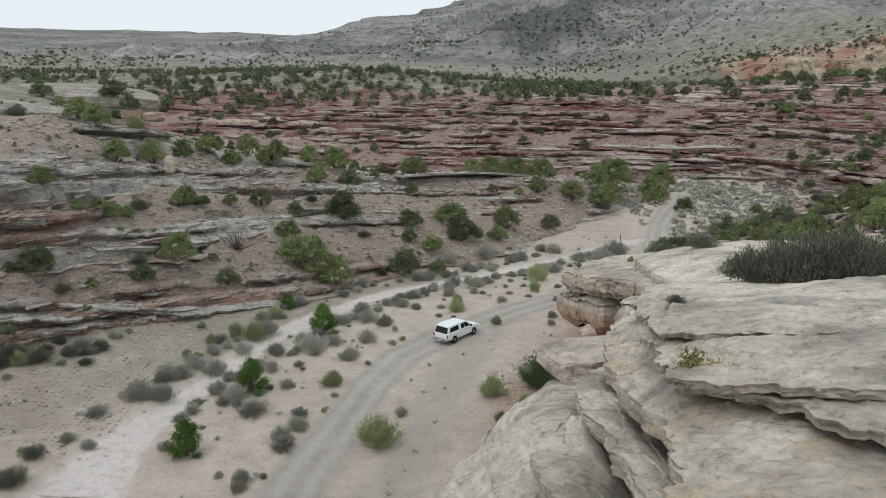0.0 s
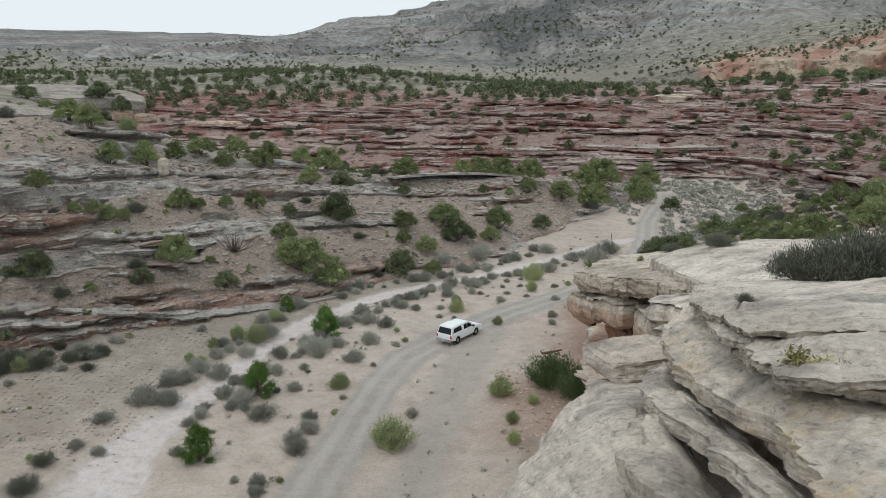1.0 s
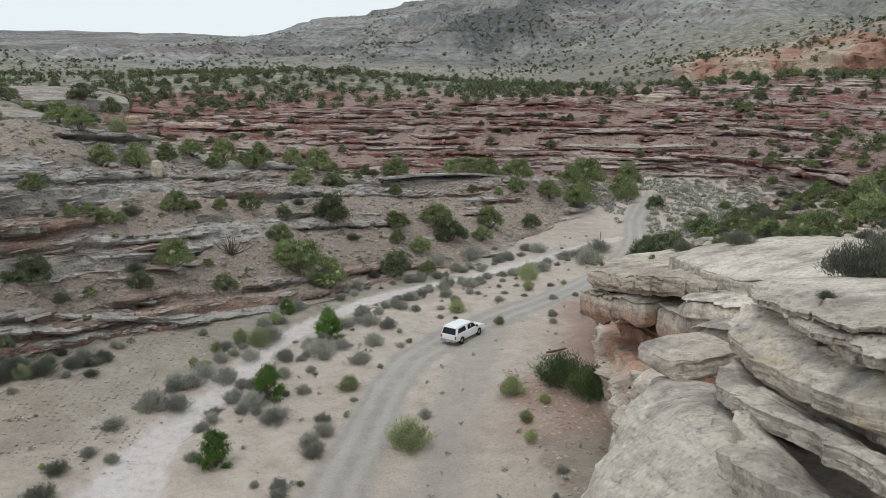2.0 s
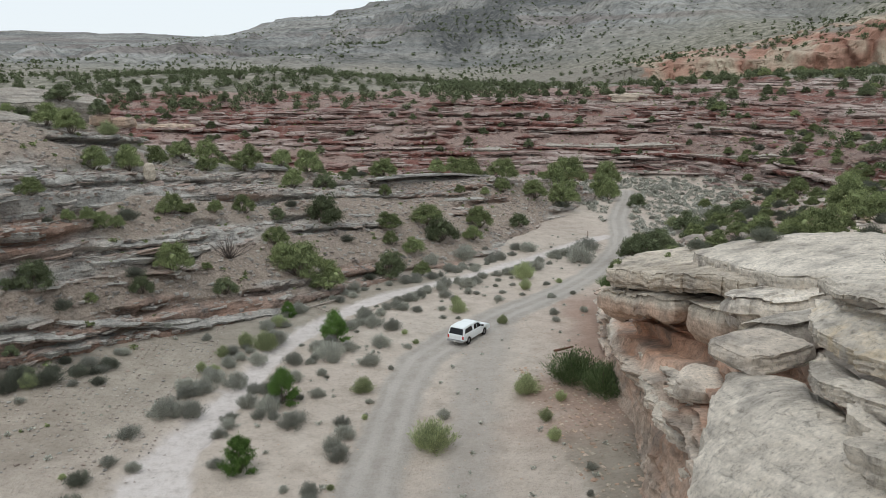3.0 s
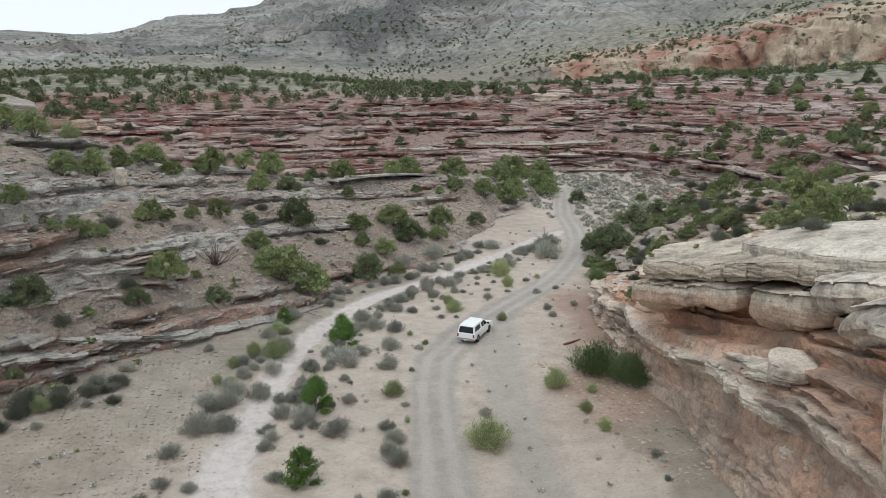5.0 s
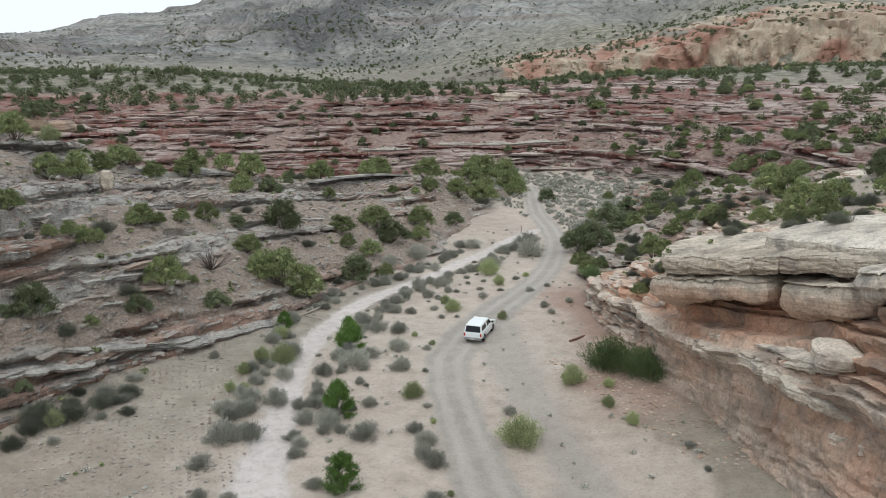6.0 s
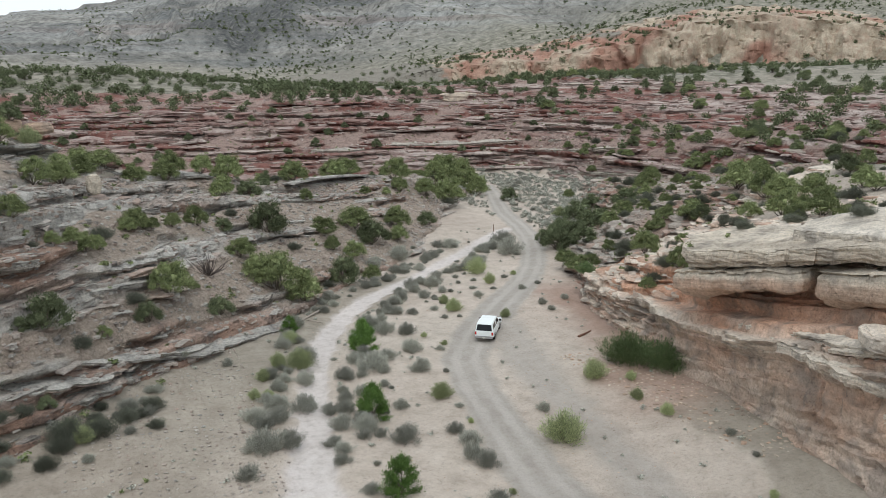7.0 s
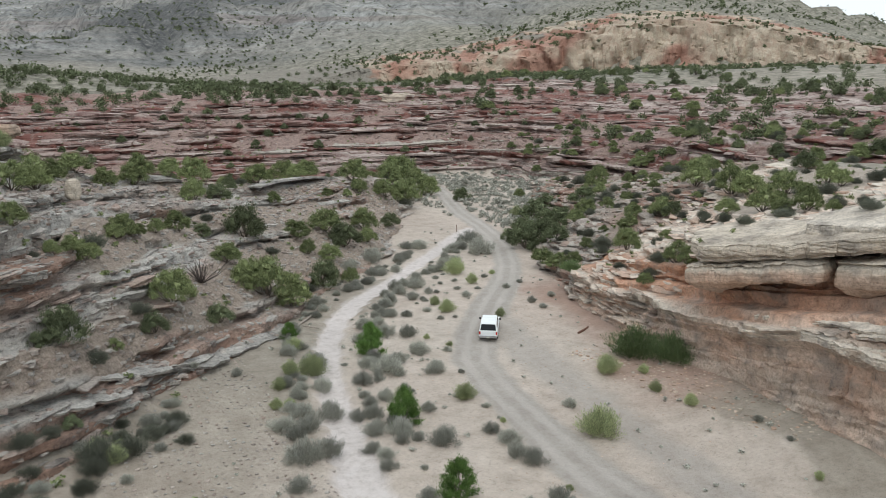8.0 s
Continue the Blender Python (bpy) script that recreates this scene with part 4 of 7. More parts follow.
def bed(name, front, back, thick, seed, label, material=PALE_ROCK, group="slabs of the outcrop", bulge=0.04, lip=0.5, under=0.9, rough=1.0, ochre=0.0, warm=0.08, dip=0.2, spacing=0.055, grain=1.0, across=52, down=28, owner=None, stain_shade=0.0):
    """A slab between its ragged, undercut front edge and its hidden back edge: peeling sheets on top, thin beds on the face."""
    long = np.linalg.norm(np.diff(np.asarray(front, float), axis=0), axis=1).sum()
    ns = int(np.clip(long / spacing, 60, 700))
    f, b = spline(front, ns, straight=0.7), spline(back, ns, straight=0.5)
    wide = np.linalg.norm((f - b)[:, :2], axis=1)
    out = (f - b)[:, :2] / wide[:, None]
    arc = np.r_[0, np.cumsum(np.linalg.norm(np.diff(f, axis=0), axis=1))]
    along = lambda size, k: 2 * vnoise(arc / (size * grain), seed + k, 0, seed + k) - 1
    chip = 0.20 * along(1.1, 1) + 0.12 * along(0.42, 2) + 0.06 * along(0.17, 3) + 0.03 * along(0.07, 4) - 0.14 * (vnoise(arc / (0.55 * grain), 3.3, 0, seed + 5) > 0.64)
    f[:, :2] += out * (chip * rough * grain)[:, None]
    rows, share, dark = [], [], []
    for u in np.linspace(1, 0, across) ** 1.9:
        p = f * (1 - u) + b * u
        d = wide * u
        x, y = p[:, 0], p[:, 1]
        z = p[:, 2] + bulge * math.sin(math.pi * u) + 0.06 * fbm(x / 1.7, y / 1.7, 0, seed + 6, 4) * min(1, 4 * u + 0.3) + 0.035 * fbm(x / 0.34, y / 0.34, 0, seed + 7, 4)
        for k, (far, drop) in enumerate(((0.22, 0.05), (0.6, 0.06), (1.3, 0.07), (2.6, 0.06))):
            border = far * grain * (0.25 + 1.5 * vnoise(x / 0.9, y / 0.9, k * 2.3, seed + 8)) + 0.10 * fbm(x / 0.2, y / 0.2, k, seed + 9, 3)
            z = z - min(drop * grain, 0.2 * thick) * rough * (1 - smooth(-0.03, 0.03, d - border))
        rows.append(np.c_[x, y, z])
        share.append(np.zeros(ns))
        # stain plus shade put into the colour, darker from front edge to back
        dark.append(np.full(ns, stain_shade * smooth(0.1, 0.5, u)))
    edge_z = rows[-1][:, 2].copy()
    for k in range(1, down + 1):
        t = k / down
        deep = t * thick + 0.05 * along(1.4, 11)
        layer = np.floor(deep / (0.10 * grain) + 0.3 * along(2.5, 12)).astype(np.int64)
        piece = np.floor(arc / (0.6 * grain) + 0.7 * layer).astype(np.int64)
        inset = 0.05 * hashed(layer, 0 * layer, 0 * layer, seed) + 0.09 * hashed(layer, piece, 0 * layer, seed + 13) + 0.05 * fbm(arc / (0.16 * grain), deep / (0.07 * grain), 0, seed + 14, 3)
        inset = inset * min(1, 6 * t) * rough * grain + under * smooth(lip, lip + 0.12, t) * (0.45 + 1.0 * vnoise(arc / (1.6 * grain), 0.5, 0, seed + 15))
        rows.append(np.c_[f[:, :2] - out * inset[:, None], edge_z - t * thick])
        share.append(np.full(ns, warm * smooth(0.1, 0.6, t)))
    rows.append(np.c_[f[:, :2] * 0.35 + b[:, :2] * 0.65, edge_z - thick - 0.1])
    share.append(np.full(ns, warm))
    rows.insert(0, b - (0, 0, thick))
    share.insert(0, np.zeros(ns))
    p, w = np.stack(rows, 1), np.stack(share, 1)
    low = lambda c, q: np.c_[c[:, :2] * 0.9 + q[:, :2].mean(0) * 0.1, np.minimum(c[:, 2], c[:, 2].max() - thick)]
    p = np.concatenate([low(p[0], p[0])[None], p, low(p[-1], p[-1])[None]])
    w = np.concatenate([w[:1], w, w[-1:]])
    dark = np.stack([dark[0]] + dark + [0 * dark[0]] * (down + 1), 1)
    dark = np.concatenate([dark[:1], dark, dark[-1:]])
    verts, faces = p.reshape(-1, 3), sheet_faces(p.shape[0], p.shape[1])
    mid = faces[(faces[:, 0] % p.shape[1] > 1) & (faces[:, 0] % p.shape[1] < across - 4)]
    if np.cross(verts[mid[:, 1]] - verts[mid[:, 0]], verts[mid[:, 3]] - verts[mid[:, 0]])[:, 2].sum() < 0:
        faces = faces[:, ::-1]
    ob = new(name, mesh_from(name, verts, faces, material, {"rock": np.ones(len(verts)), "warm": w, "ochre": np.full(len(verts), ochre), "stain_shade": dark, "bed": verts[:, 2] + dip * verts[:, 1]}))
    ob.data.set_sharp_from_angle(angle=radians(30))
    LAND.append((verts, faces))
    if owner is not None:
        ob.parent = owner
        return ob
    return tagged(ob, label, "rock", group)


def ledge(sheet, material, front, thick, deep, seed, grain):
    """A jutting bed of a slope: its lip, drawn out over the slope below, and the tread behind it."""
    owner, (p, out, _, _) = SHEETS[sheet]
    f = np.asarray(front, float)
    flat = p.reshape(-1, 3)
    o = np.mean([out.reshape(-1, 2)[np.argmin(((flat - q) ** 2).sum(1))] for q in f], axis=0)
    d = f[-1, :2] - f[0, :2]
    side = np.array([d[1], -d[0]]) / np.linalg.norm(d)
    side = side * (1 if side @ o > 0 else -1)
    o = 0.6 * side + 0.4 * o / (np.linalg.norm(o) + 1e-9)
    o = np.array([*(o / np.linalg.norm(o)), 0])
    lip = f + o * 0.05 * grain
    lip[0], lip[-1] = f[0] - 0.7 * grain * o, f[-1] - 0.7 * grain * o
    back = f - o * (deep + 0.7 * grain) + np.array([0, 0, 0.06 * deep])
    warm = 0.15 + 0.5 * (seed % 3 == 0)
    return bed("ledge", [tuple(q) for q in lip], [tuple(q) for q in back], thick, seed, "", material, lip=0.6, under=0.7 * grain, warm=warm, spacing=0.085 * grain, grain=grain, across=16, down=12, owner=owner)


slab("rock_slab", [(-0.6, 16.8, 13.4), (0.3, 18.8, 14.0), (1.7, 20.9, 14.5), (2.8, 22.3, 14.7), (3.8, 23.2, 14.8), (5.2, 22, 14.8), (4.8, 19.8, 15.2), (4.2, 15.9, 15.4), (3.8, 13, 15.6), (3.4, 9.5, 15.8), (0.4, 9.5, 15.6), (-0.7, 13.5, 14.0)], 4.6, 101, "large domed block of cream sandstone, pitted and grey-stained", bulge=1.0, rough=1.0, layers=2, lip=0.75, under=0.3)
# rock stain and painted shade darken its back, below the next slab
bed("rock_slab", [(3.69, 16.86, 17.1), (2.89, 16.26, 16.82), (2.55, 15.06, 16.89), (2.06, 14.55, 16.75), (2.03, 13.84, 16.88), (2.09, 12.59, 17.16), (2.21, 11.31, 17.47), (2.22, 9.74, 17.79)], [(3.95, 15.76, 16.0), (3.9, 12.26, 16.2), (3.8, 10.03, 16.6), (3.7, 8.67, 16.8)], 2.2, 201, "pointed lower slab of cream sandstone, its hollow darkened by stain and painted shade", lip=0.7, under=0.5, bulge=0.25, stain_shade=0.8)
bed("rock_slab", [(4.6, 20.07, 16.83), (3.91, 19.15, 16.69), (3.56, 17.99, 16.77), (3.42, 15.98, 17.14), (3.39, 13.96, 17.57), (3.36, 12.37, 17.9), (3.22, 11.12, 18.11), (3.16, 10.01, 18.32), (3.06, 8.76, 18.55)], [(4.95, 19.5, 16.5), (4.6, 15.66, 16.9), (4.4, 12.54, 17.4), (4.2, 9.83, 17.9), (4.0, 8.07, 18.1)], 0.75, 202, "long curved slab of cream sandstone with a crumbling edge", lip=0.6, under=1.0, bulge=0.12, stain_shade=0.2)
bed("rock_slab", [(6.1, 22.57, 17.68), (5.25, 21.48, 17.48), (4.64, 19.92, 17.48), (4.15, 17.59, 17.7), (3.97, 15.11, 18.11), (3.99, 13.47, 18.44), (4.07, 12.41, 18.7), (3.82, 11.08, 18.84), (3.55, 9.54, 19.01)], [(6.2, 21.2, 17.8), (5.87, 17.84, 18.18), (5.4, 14.21, 18.72), (5.03, 11.86, 19.08), (4.19, 8.67, 19.2)], 0.75, 203, "cream sandstone slab with ochre lichen stains", lip=0.6, under=1.1, ochre=0.8)
bed("rock_slab", [(4.68, 12.83, 19.18), (3.89, 11.89, 18.94), (3.69, 10.76, 19.1), (3.46, 9.87, 19.19), (3.22, 8.94, 19.27), (3.11, 8.2, 19.4), (2.94, 7.17, 19.55)], [(5.6, 12.0, 19.2), (6.0, 10.2, 19.45), (6.2, 8.6, 19.7), (6.2, 6.94, 20.0), (4.6, 5.23, 20.1)], 0.7, 204, "yellow-stained cream sandstone slab with a ragged edge", lip=0.5, under=0.8, ochre=1.0, bulge=0.1)
bed("rock_slab", [(4.96, 16.43, 18.78), (4.28, 13.13, 19.31), (4.39, 12.16, 19.5), (4.81, 11.66, 19.64), (5.07, 10.85, 19.82), (5.34, 10.06, 20.0), (5.53, 9.45, 20.14), (5.83, 8.45, 20.36)], [(6.14, 17.84, 18.66), (7.64, 16.53, 19.08), (9.08, 15.74, 19.4), (10.75, 13.81, 19.96)], 0.9, 205, "flat slab of pale grey sandstone under a thin crack", lip=0.22, under=1.3)
bed("rock_slab", [(4.7, 17.37, 18.82), (4.39, 15.89, 19.06), (4.35, 14.46, 19.33), (3.98, 12.54, 19.65), (4.19, 11.59, 19.86), (4.54, 11.11, 19.99), (5.06, 10.89, 20.09), (5.77, 10.31, 20.29), (6.38, 9.28, 20.56)], [(5.45, 18.39, 18.71), (6.09, 17.75, 18.91), (7.34, 15.96, 19.4), (8.58, 14.96, 19.74), (10.61, 13.7, 20.23)], 0.34, 206, "broad flat slab of pale grey sandstone with thin bedding cracks", lip=0.5, under=1.0)
bed("rock_slab", [(6.06, 21.92, 18.21), (5.23, 19.79, 18.62), (4.65, 16.47, 19.31), (4.45, 14.5, 19.72), (4.73, 13.85, 19.87), (5.93, 13.12, 20.09), (7.4, 13.01, 20.19), (9.02, 13.01, 20.27)], [(6.78, 23.55, 17.89), (8.33, 23.79, 17.92), (10.62, 22.7, 18.27), (13.43, 22.34, 18.48), (16.28, 21.85, 18.73)], 0.36, 207, "broad top slab of pale grey sandstone", lip=0.4, under=1.1, stain_shade=0.15)
slab("rock_slab", [(11.4, 42.6, 14.2), (14.2, 43, 14.8), (17, 40.5, 15.8), (19.5, 37.6, 16.3), (19.5, 33.3, 16.6), (16.5, 27.6, 17.0), (12.4, 27.2, 16.8), (10.0, 30.4, 16), (10.4, 36.4, 15.1)], 1.5, 108, "smooth domed slab of cream sandstone", bulge=0.45, rough=0.8)
boulder((4.9, 23.6, 15.3), (3.2, 2.6, 0.95), 109, "flat round boulder of cream sandstone", turn=0.3, group="boulders on the outcrop")
slab("cap_rock", [(8.4, 49.6, 11.6), (9.7, 51.2, 11.7), (13, 53.4, 11.8), (16.5, 52, 12.5), (18.5, 45, 13.7), (18.6, 38, 14.8), (13.5, 31.5, 15.5), (9.9, 32.8, 15.0), (9.3, 36, 14.7), (8.5, 41.8, 13.3), (7.9, 46, 12.5)], 1.15, 110, "wide cream cap rock jutting over the outcrop, thinly layered", CAP_ROCK, bulge=0.15, layers=5, around=640, rough=1.2, lip=0.7, under=0.4)
slab("rock_block", [(8.1, 50.4, 9.9), (8.1, 46.5, 10.8), (8.4, 42.5, 11.6), (9.0, 39.6, 12.1), (11.3, 40.2, 12.2), (12.6, 45, 11.4), (12, 50.6, 10.2), (10, 51.4, 9.9)], 1.6, 111, "long squared block of cream and rust sandstone under the cap", CAP_ROCK, bulge=0.12, layers=0.4, warm=0.6, rough=1.7, chips=0.12, lip=0.8, under=0.3, puffed=0.45)
slab("rock_block", [(9.5, 38.9, 12.3), (9.0, 36, 12.9), (8.5, 33.2, 13.5), (10, 32, 13.8), (12.5, 34, 13.4), (12.6, 38.4, 12.6), (11, 39.5, 12.3)], 2.1, 112, "squared block of cream sandstone with dark water streaks", CAP_ROCK, bulge=0.05, layers=0.4, warm=0.5, rough=1.7, chips=0.12, lip=0.8, under=0.3, puffed=0.5)
slab("rock_block", [(8.2, 32.5, 14.6), (7.7, 30.5, 15.1), (8.5, 28.6, 15.5), (11, 28.5, 15.8), (12, 32, 15.2), (10, 33.4, 14.6)], 1.5, 113, "stacked block of grey cream sandstone", bulge=0.15, layers=1, rough=1.5, chips=0.2, puffed=0.4)
slab("rock_block", [(7.4, 29.6, 14.0), (6.8, 27.5, 14.9), (7.0, 25.2, 15.6), (9.2, 25, 16), (10.4, 28.5, 15), (9, 30.6, 14)], 2.2, 114, "rounded block of grey cream sandstone", bulge=0.2, layers=0.5, warm=0.3, rough=1.6, chips=0.15, puffed=0.6)
boulder((7.5, 32.6, 10.1), (3.4, 2.4, 1.2), 115, "grey boulder fallen on the red recess ledge", turn=0.9, group="boulders on the outcrop")

slab("rock_dome", [(-84, 132, 21.5), (-74, 128, 22), (-62, 130, 21.8), (-52, 137, 20.8), (-56, 146, 22), (-70, 150, 23.5), (-84, 146, 23)], 3.0, 116, "bare domed slab of pale sandstone on the rise", material=BENCH_ROCK, bulge=1.4, rough=1.6, group="domes on the rise")
slab("rock_dome", [(-64, 96, 20.8), (-56, 93, 21), (-50, 95, 20.4), (-49, 101, 20.2), (-58, 105, 21.2), (-66, 102, 21.4)], 2.0, 117, "bare domed slab of pale sandstone on the rise", material=BENCH_ROCK, bulge=0.9, rough=1.2, group="domes on the rise")
boulder((-32.6, 88.2, 14.6), (1.3, 1.1, 2.0), 118, "upright pale block standing on the grey ledges", CAP_ROCK, 0.0, 0.4, "boulders on the slopes")
boulder((-40.0, 96.6, 20.1), (2.4, 1.8, 1.5), 119, "rounded pinkish boulder on the slope", CAP_ROCK, 0.5, 0.2, "boulders on the slopes")
boulder((-37.4, 97.0, 19.8), (2.9, 1.7, 1.3), 120, "long pinkish boulder on the slope", CAP_ROCK, 0.5, -0.2, "boulders on the slopes")
for i, (x, y, w) in enumerate([(-70, 227, 2.6), (-66.5, 227.5, 2.4), (-62.5, 228, 3.2), (-58, 228, 3.0), (-56.5, 226.5, 2.0)]):
    boulder((x, y, 11.3), (2.1 * w, 1.5 * w, 3.0), 130 + i, "big split boulder of pale red sandstone below the rim", CAP_ROCK, 0.3, 0.3 * i, "split boulders")
boulder((76.5, 228.5, 18.6), (13, 5, 3.4), 140, "pale block lying on the rim of the red wall", CAP_ROCK, 0.1, 0.05, "blocks on the rim")

# jutting beds of the slopes
ledge("west_canyon_slope", GREY_ROCK, [(-38.08, 64.27, 12.8), (-37.1, 65.86, 12.55), (-36.32, 68.36, 12.29), (-35.74, 71.55, 12.22)], 0.90, 2.4, 700, 1.6)
ledge("west_canyon_slope", GREY_ROCK, [(-34.74, 67.26, 9.35), (-32.38, 70.15, 8.7), (-29.92, 73.54, 8.29), (-27.07, 77.43, 7.85), (-23.81, 81.53, 7.09)], 0.80, 2.4, 701, 1.6)
ledge("west_canyon_slope", GREY_ROCK, [(-32.78, 70.75, 10.05), (-31.01, 73.84, 9.44), (-28.94, 77.13, 9.04), (-26.77, 80.53, 8.71), (-24.21, 84.12, 8.43)], 0.50, 2.4, 702, 1.6)
ledge("west_canyon_slope", GREY_ROCK, [(-24.51, 86.82, 8.74), (-22.34, 89.22, 8.29), (-19.96, 92.62, 7.79), (-17.49, 97.12, 7.45)], 0.50, 2.4, 703, 1.6)
ledge("west_canyon_slope", GREY_ROCK, [(-33.2, 81.73, 13.07), (-31.13, 85.32, 12.45), (-28.86, 88.92, 11.99), (-26.29, 92.62, 11.44), (-23.43, 96.51, 11.27)], 0.90, 2.4, 704, 1.6)
ledge("west_canyon_slope", GREY_ROCK, [(-37.43, 76.94, 15.6), (-36.46, 80.04, 15.22), (-35.28, 83.33, 14.83), (-34.0, 86.83, 14.42)], 0.50, 2.4, 705, 1.6)
ledge("west_canyon_slope", GREY_ROCK, [(-17.29, 105.41, 10.14), (-13.83, 109.01, 9.3), (-9.86, 113.51, 9.32), (-5.49, 118.51, 9.02), (-0.63, 124.12, 8.56), (4.84, 130.22, 7.81), (10.9, 137.03, 7.08)], 1.00, 2.4, 706, 1.6)
ledge("west_canyon_slope", GREY_ROCK, [(-8.33, 117.48, 9.87), (-1.97, 126.57, 9.18), (6.29, 135.1, 8.19), (14.42, 143.24, 6.63)], 0.40, 2.4, 707, 1.6)
ledge("west_canyon_slope", GREY_ROCK, [(1.55, 118.52, 5.75), (6.51, 121.73, 5.42), (12.18, 126.34, 4.87), (18.54, 132.35, 4.22), (25.61, 139.95, 4.77)], 0.60, 2.4, 708, 1.6)
ledge("west_canyon_slope", GREY_ROCK, [(-23.43, 104.34, 13.18), (-22.03, 105.61, 13.22), (-20.58, 106.84, 13.11), (-17.59, 108.02, 12.57)], 0.50, 2.4, 709, 1.6)
ledge("west_canyon_slope", GREY_ROCK, [(-35.9, 58.9, 4.05), (-34.43, 60.59, 3.53), (-32.76, 62.48, 3.35), (-30.99, 64.58, 2.95), (-29.02, 66.67, 2.54)], 0.60, 2.4, 710, 1.6)
ledge("west_canyon_slope", GREY_ROCK, [(-37.08, 58.31, 5.19), (-35.11, 59.89, 4.96), (-33.05, 61.98, 4.21), (-30.79, 64.57, 3.61)], 0.40, 2.4, 711, 1.6)
ledge("west_canyon_slope", GREY_ROCK, [(-34.23, 62.08, 5.5), (-31.78, 64.47, 4.44), (-29.02, 67.26, 3.57), (-25.87, 70.16, 2.45), (-22.42, 73.55, 1.75)], 0.35, 2.4, 712, 1.6)
ledge("west_canyon_slope", GREY_ROCK, [(-28.92, 66.57, 3.27), (-25.67, 69.56, 2.17), (-22.13, 72.95, 1.56), (-17.98, 76.55, 1.06), (-13.34, 80.15, 0.49)], 0.35, 2.4, 713, 1.6)
ledge("west_canyon_slope", GREY_ROCK, [(-31.98, 67.96, 6.99), (-31.29, 68.75, 6.81), (-30.51, 69.55, 6.64), (-29.72, 70.25, 6.48)], 0.30, 2.4, 714, 1.6)
ledge("west_canyon_slope", GREY_ROCK, [(-29.52, 67.96, 4.56), (-28.63, 69.46, 4.24), (-27.75, 70.65, 4.04), (-26.66, 71.55, 3.94)], 0.30, 2.4, 715, 1.6)
ledge("west_canyon_slope", GREY_ROCK, [(-38.88, 67.17, 13.56), (-37.8, 68.56, 13.67), (-36.82, 70.85, 13.56), (-35.94, 73.95, 13.14)], 0.70, 2.4, 716, 1.6)
ledge("west_canyon_slope", GREY_ROCK, [(-36.24, 73.25, 13.48), (-34.97, 77.24, 12.94), (-33.39, 80.63, 12.51), (-31.32, 83.13, 12.19)], 0.50, 2.4, 717, 1.6)
ledge("west_canyon_slope", GREY_ROCK, [(-39.48, 69.66, 15.28), (-38.31, 71.55, 14.89), (-37.13, 73.65, 14.51), (-35.95, 76.04, 14.17)], 0.50, 2.4, 718, 1.6)
ledge("west_canyon_slope", GREY_ROCK, [(-11.95, 102.22, 6.89), (-9.77, 104.22, 6.49), (-7.49, 106.12, 6.11), (-5.11, 107.92, 5.75)], 0.50, 2.4, 719, 1.6)
ledge("west_canyon_slope", GREY_ROCK, [(0.25, 111.03, 4.37), (5.91, 117.43, 3.82), (11.87, 122.94, 3.32), (18.24, 127.75, 2.9)], 0.40, 2.4, 720, 1.6)
ledge("west_canyon_slope", GREY_ROCK, [(-28.86, 90.52, 12.35), (-27.09, 96.51, 11.93), (-24.72, 100.31, 11.86), (-21.95, 101.81, 11.18)], 0.40, 2.4, 721, 1.6)
ledge("red_canyon_wall", RED_ROCK, [(-51.46, 233.73, 15.82), (-39.47, 228.91, 15.37), (-27.59, 225.7, 15.61), (-15.81, 223.9, 16.13), (-3.83, 223.61, 16.83), (8.44, 224.82, 17.52)], 0.80, 4.5, 740, 3.0)
ledge("red_canyon_wall", RED_ROCK, [(-68.8, 235.26, 14.11), (-55.31, 227.54, 13.66), (-42.63, 222.12, 12.83), (-30.26, 219.01, 12.66)], 1.00, 4.5, 741, 3.0)
ledge("red_canyon_wall", RED_ROCK, [(-15.12, 209.61, 9.39), (-11.95, 208.81, 9.77), (-8.88, 209.51, 10.07), (-5.72, 211.91, 11.03)], 0.80, 4.5, 742, 3.0)
ledge("red_canyon_wall", RED_ROCK, [(6.18, 234.71, 18.62), (17.98, 246.32, 19.24), (29.08, 247.34, 19.47), (38.08, 237.86, 19.57)], 1.30, 4.5, 743, 3.0)
ledge("red_canyon_wall", BENCH_ROCK, [(31.37, 205.47, 7.51), (42.96, 205.7, 7.21), (54.04, 203.44, 6.97), (64.13, 198.88, 7.2), (73.02, 192.23, 8.06), (80.22, 183.48, 8.93)], 1.20, 4.5, 744, 3.0)
ledge("red_canyon_wall", RED_ROCK, [(41.06, 199.0, 4.22), (53.03, 197.34, 4.53), (63.91, 192.69, 4.84), (73.19, 185.24, 4.76)], 0.80, 4.5, 745, 3.0)
ledge("red_canyon_wall", RED_ROCK, [(63.03, 195.98, 5.91), (69.85, 192.31, 5.73), (75.18, 186.05, 5.92), (78.91, 177.49, 6.06), (80.64, 166.83, 6.57)], 0.70, 4.5, 746, 3.0)
ledge("red_canyon_wall", RED_ROCK, [(62.91, 219.04, 14.58), (72.81, 214.78, 15.29), (81.52, 208.72, 15.99), (88.82, 200.67, 16.5)], 0.90, 4.5, 747, 3.0)
ledge("red_canyon_wall", RED_ROCK, [(79.74, 211.51, 16.95), (92.23, 208.47, 17.82), (103.62, 203.72, 18.85), (113.83, 197.49, 19.48)], 0.90, 4.5, 748, 3.0)
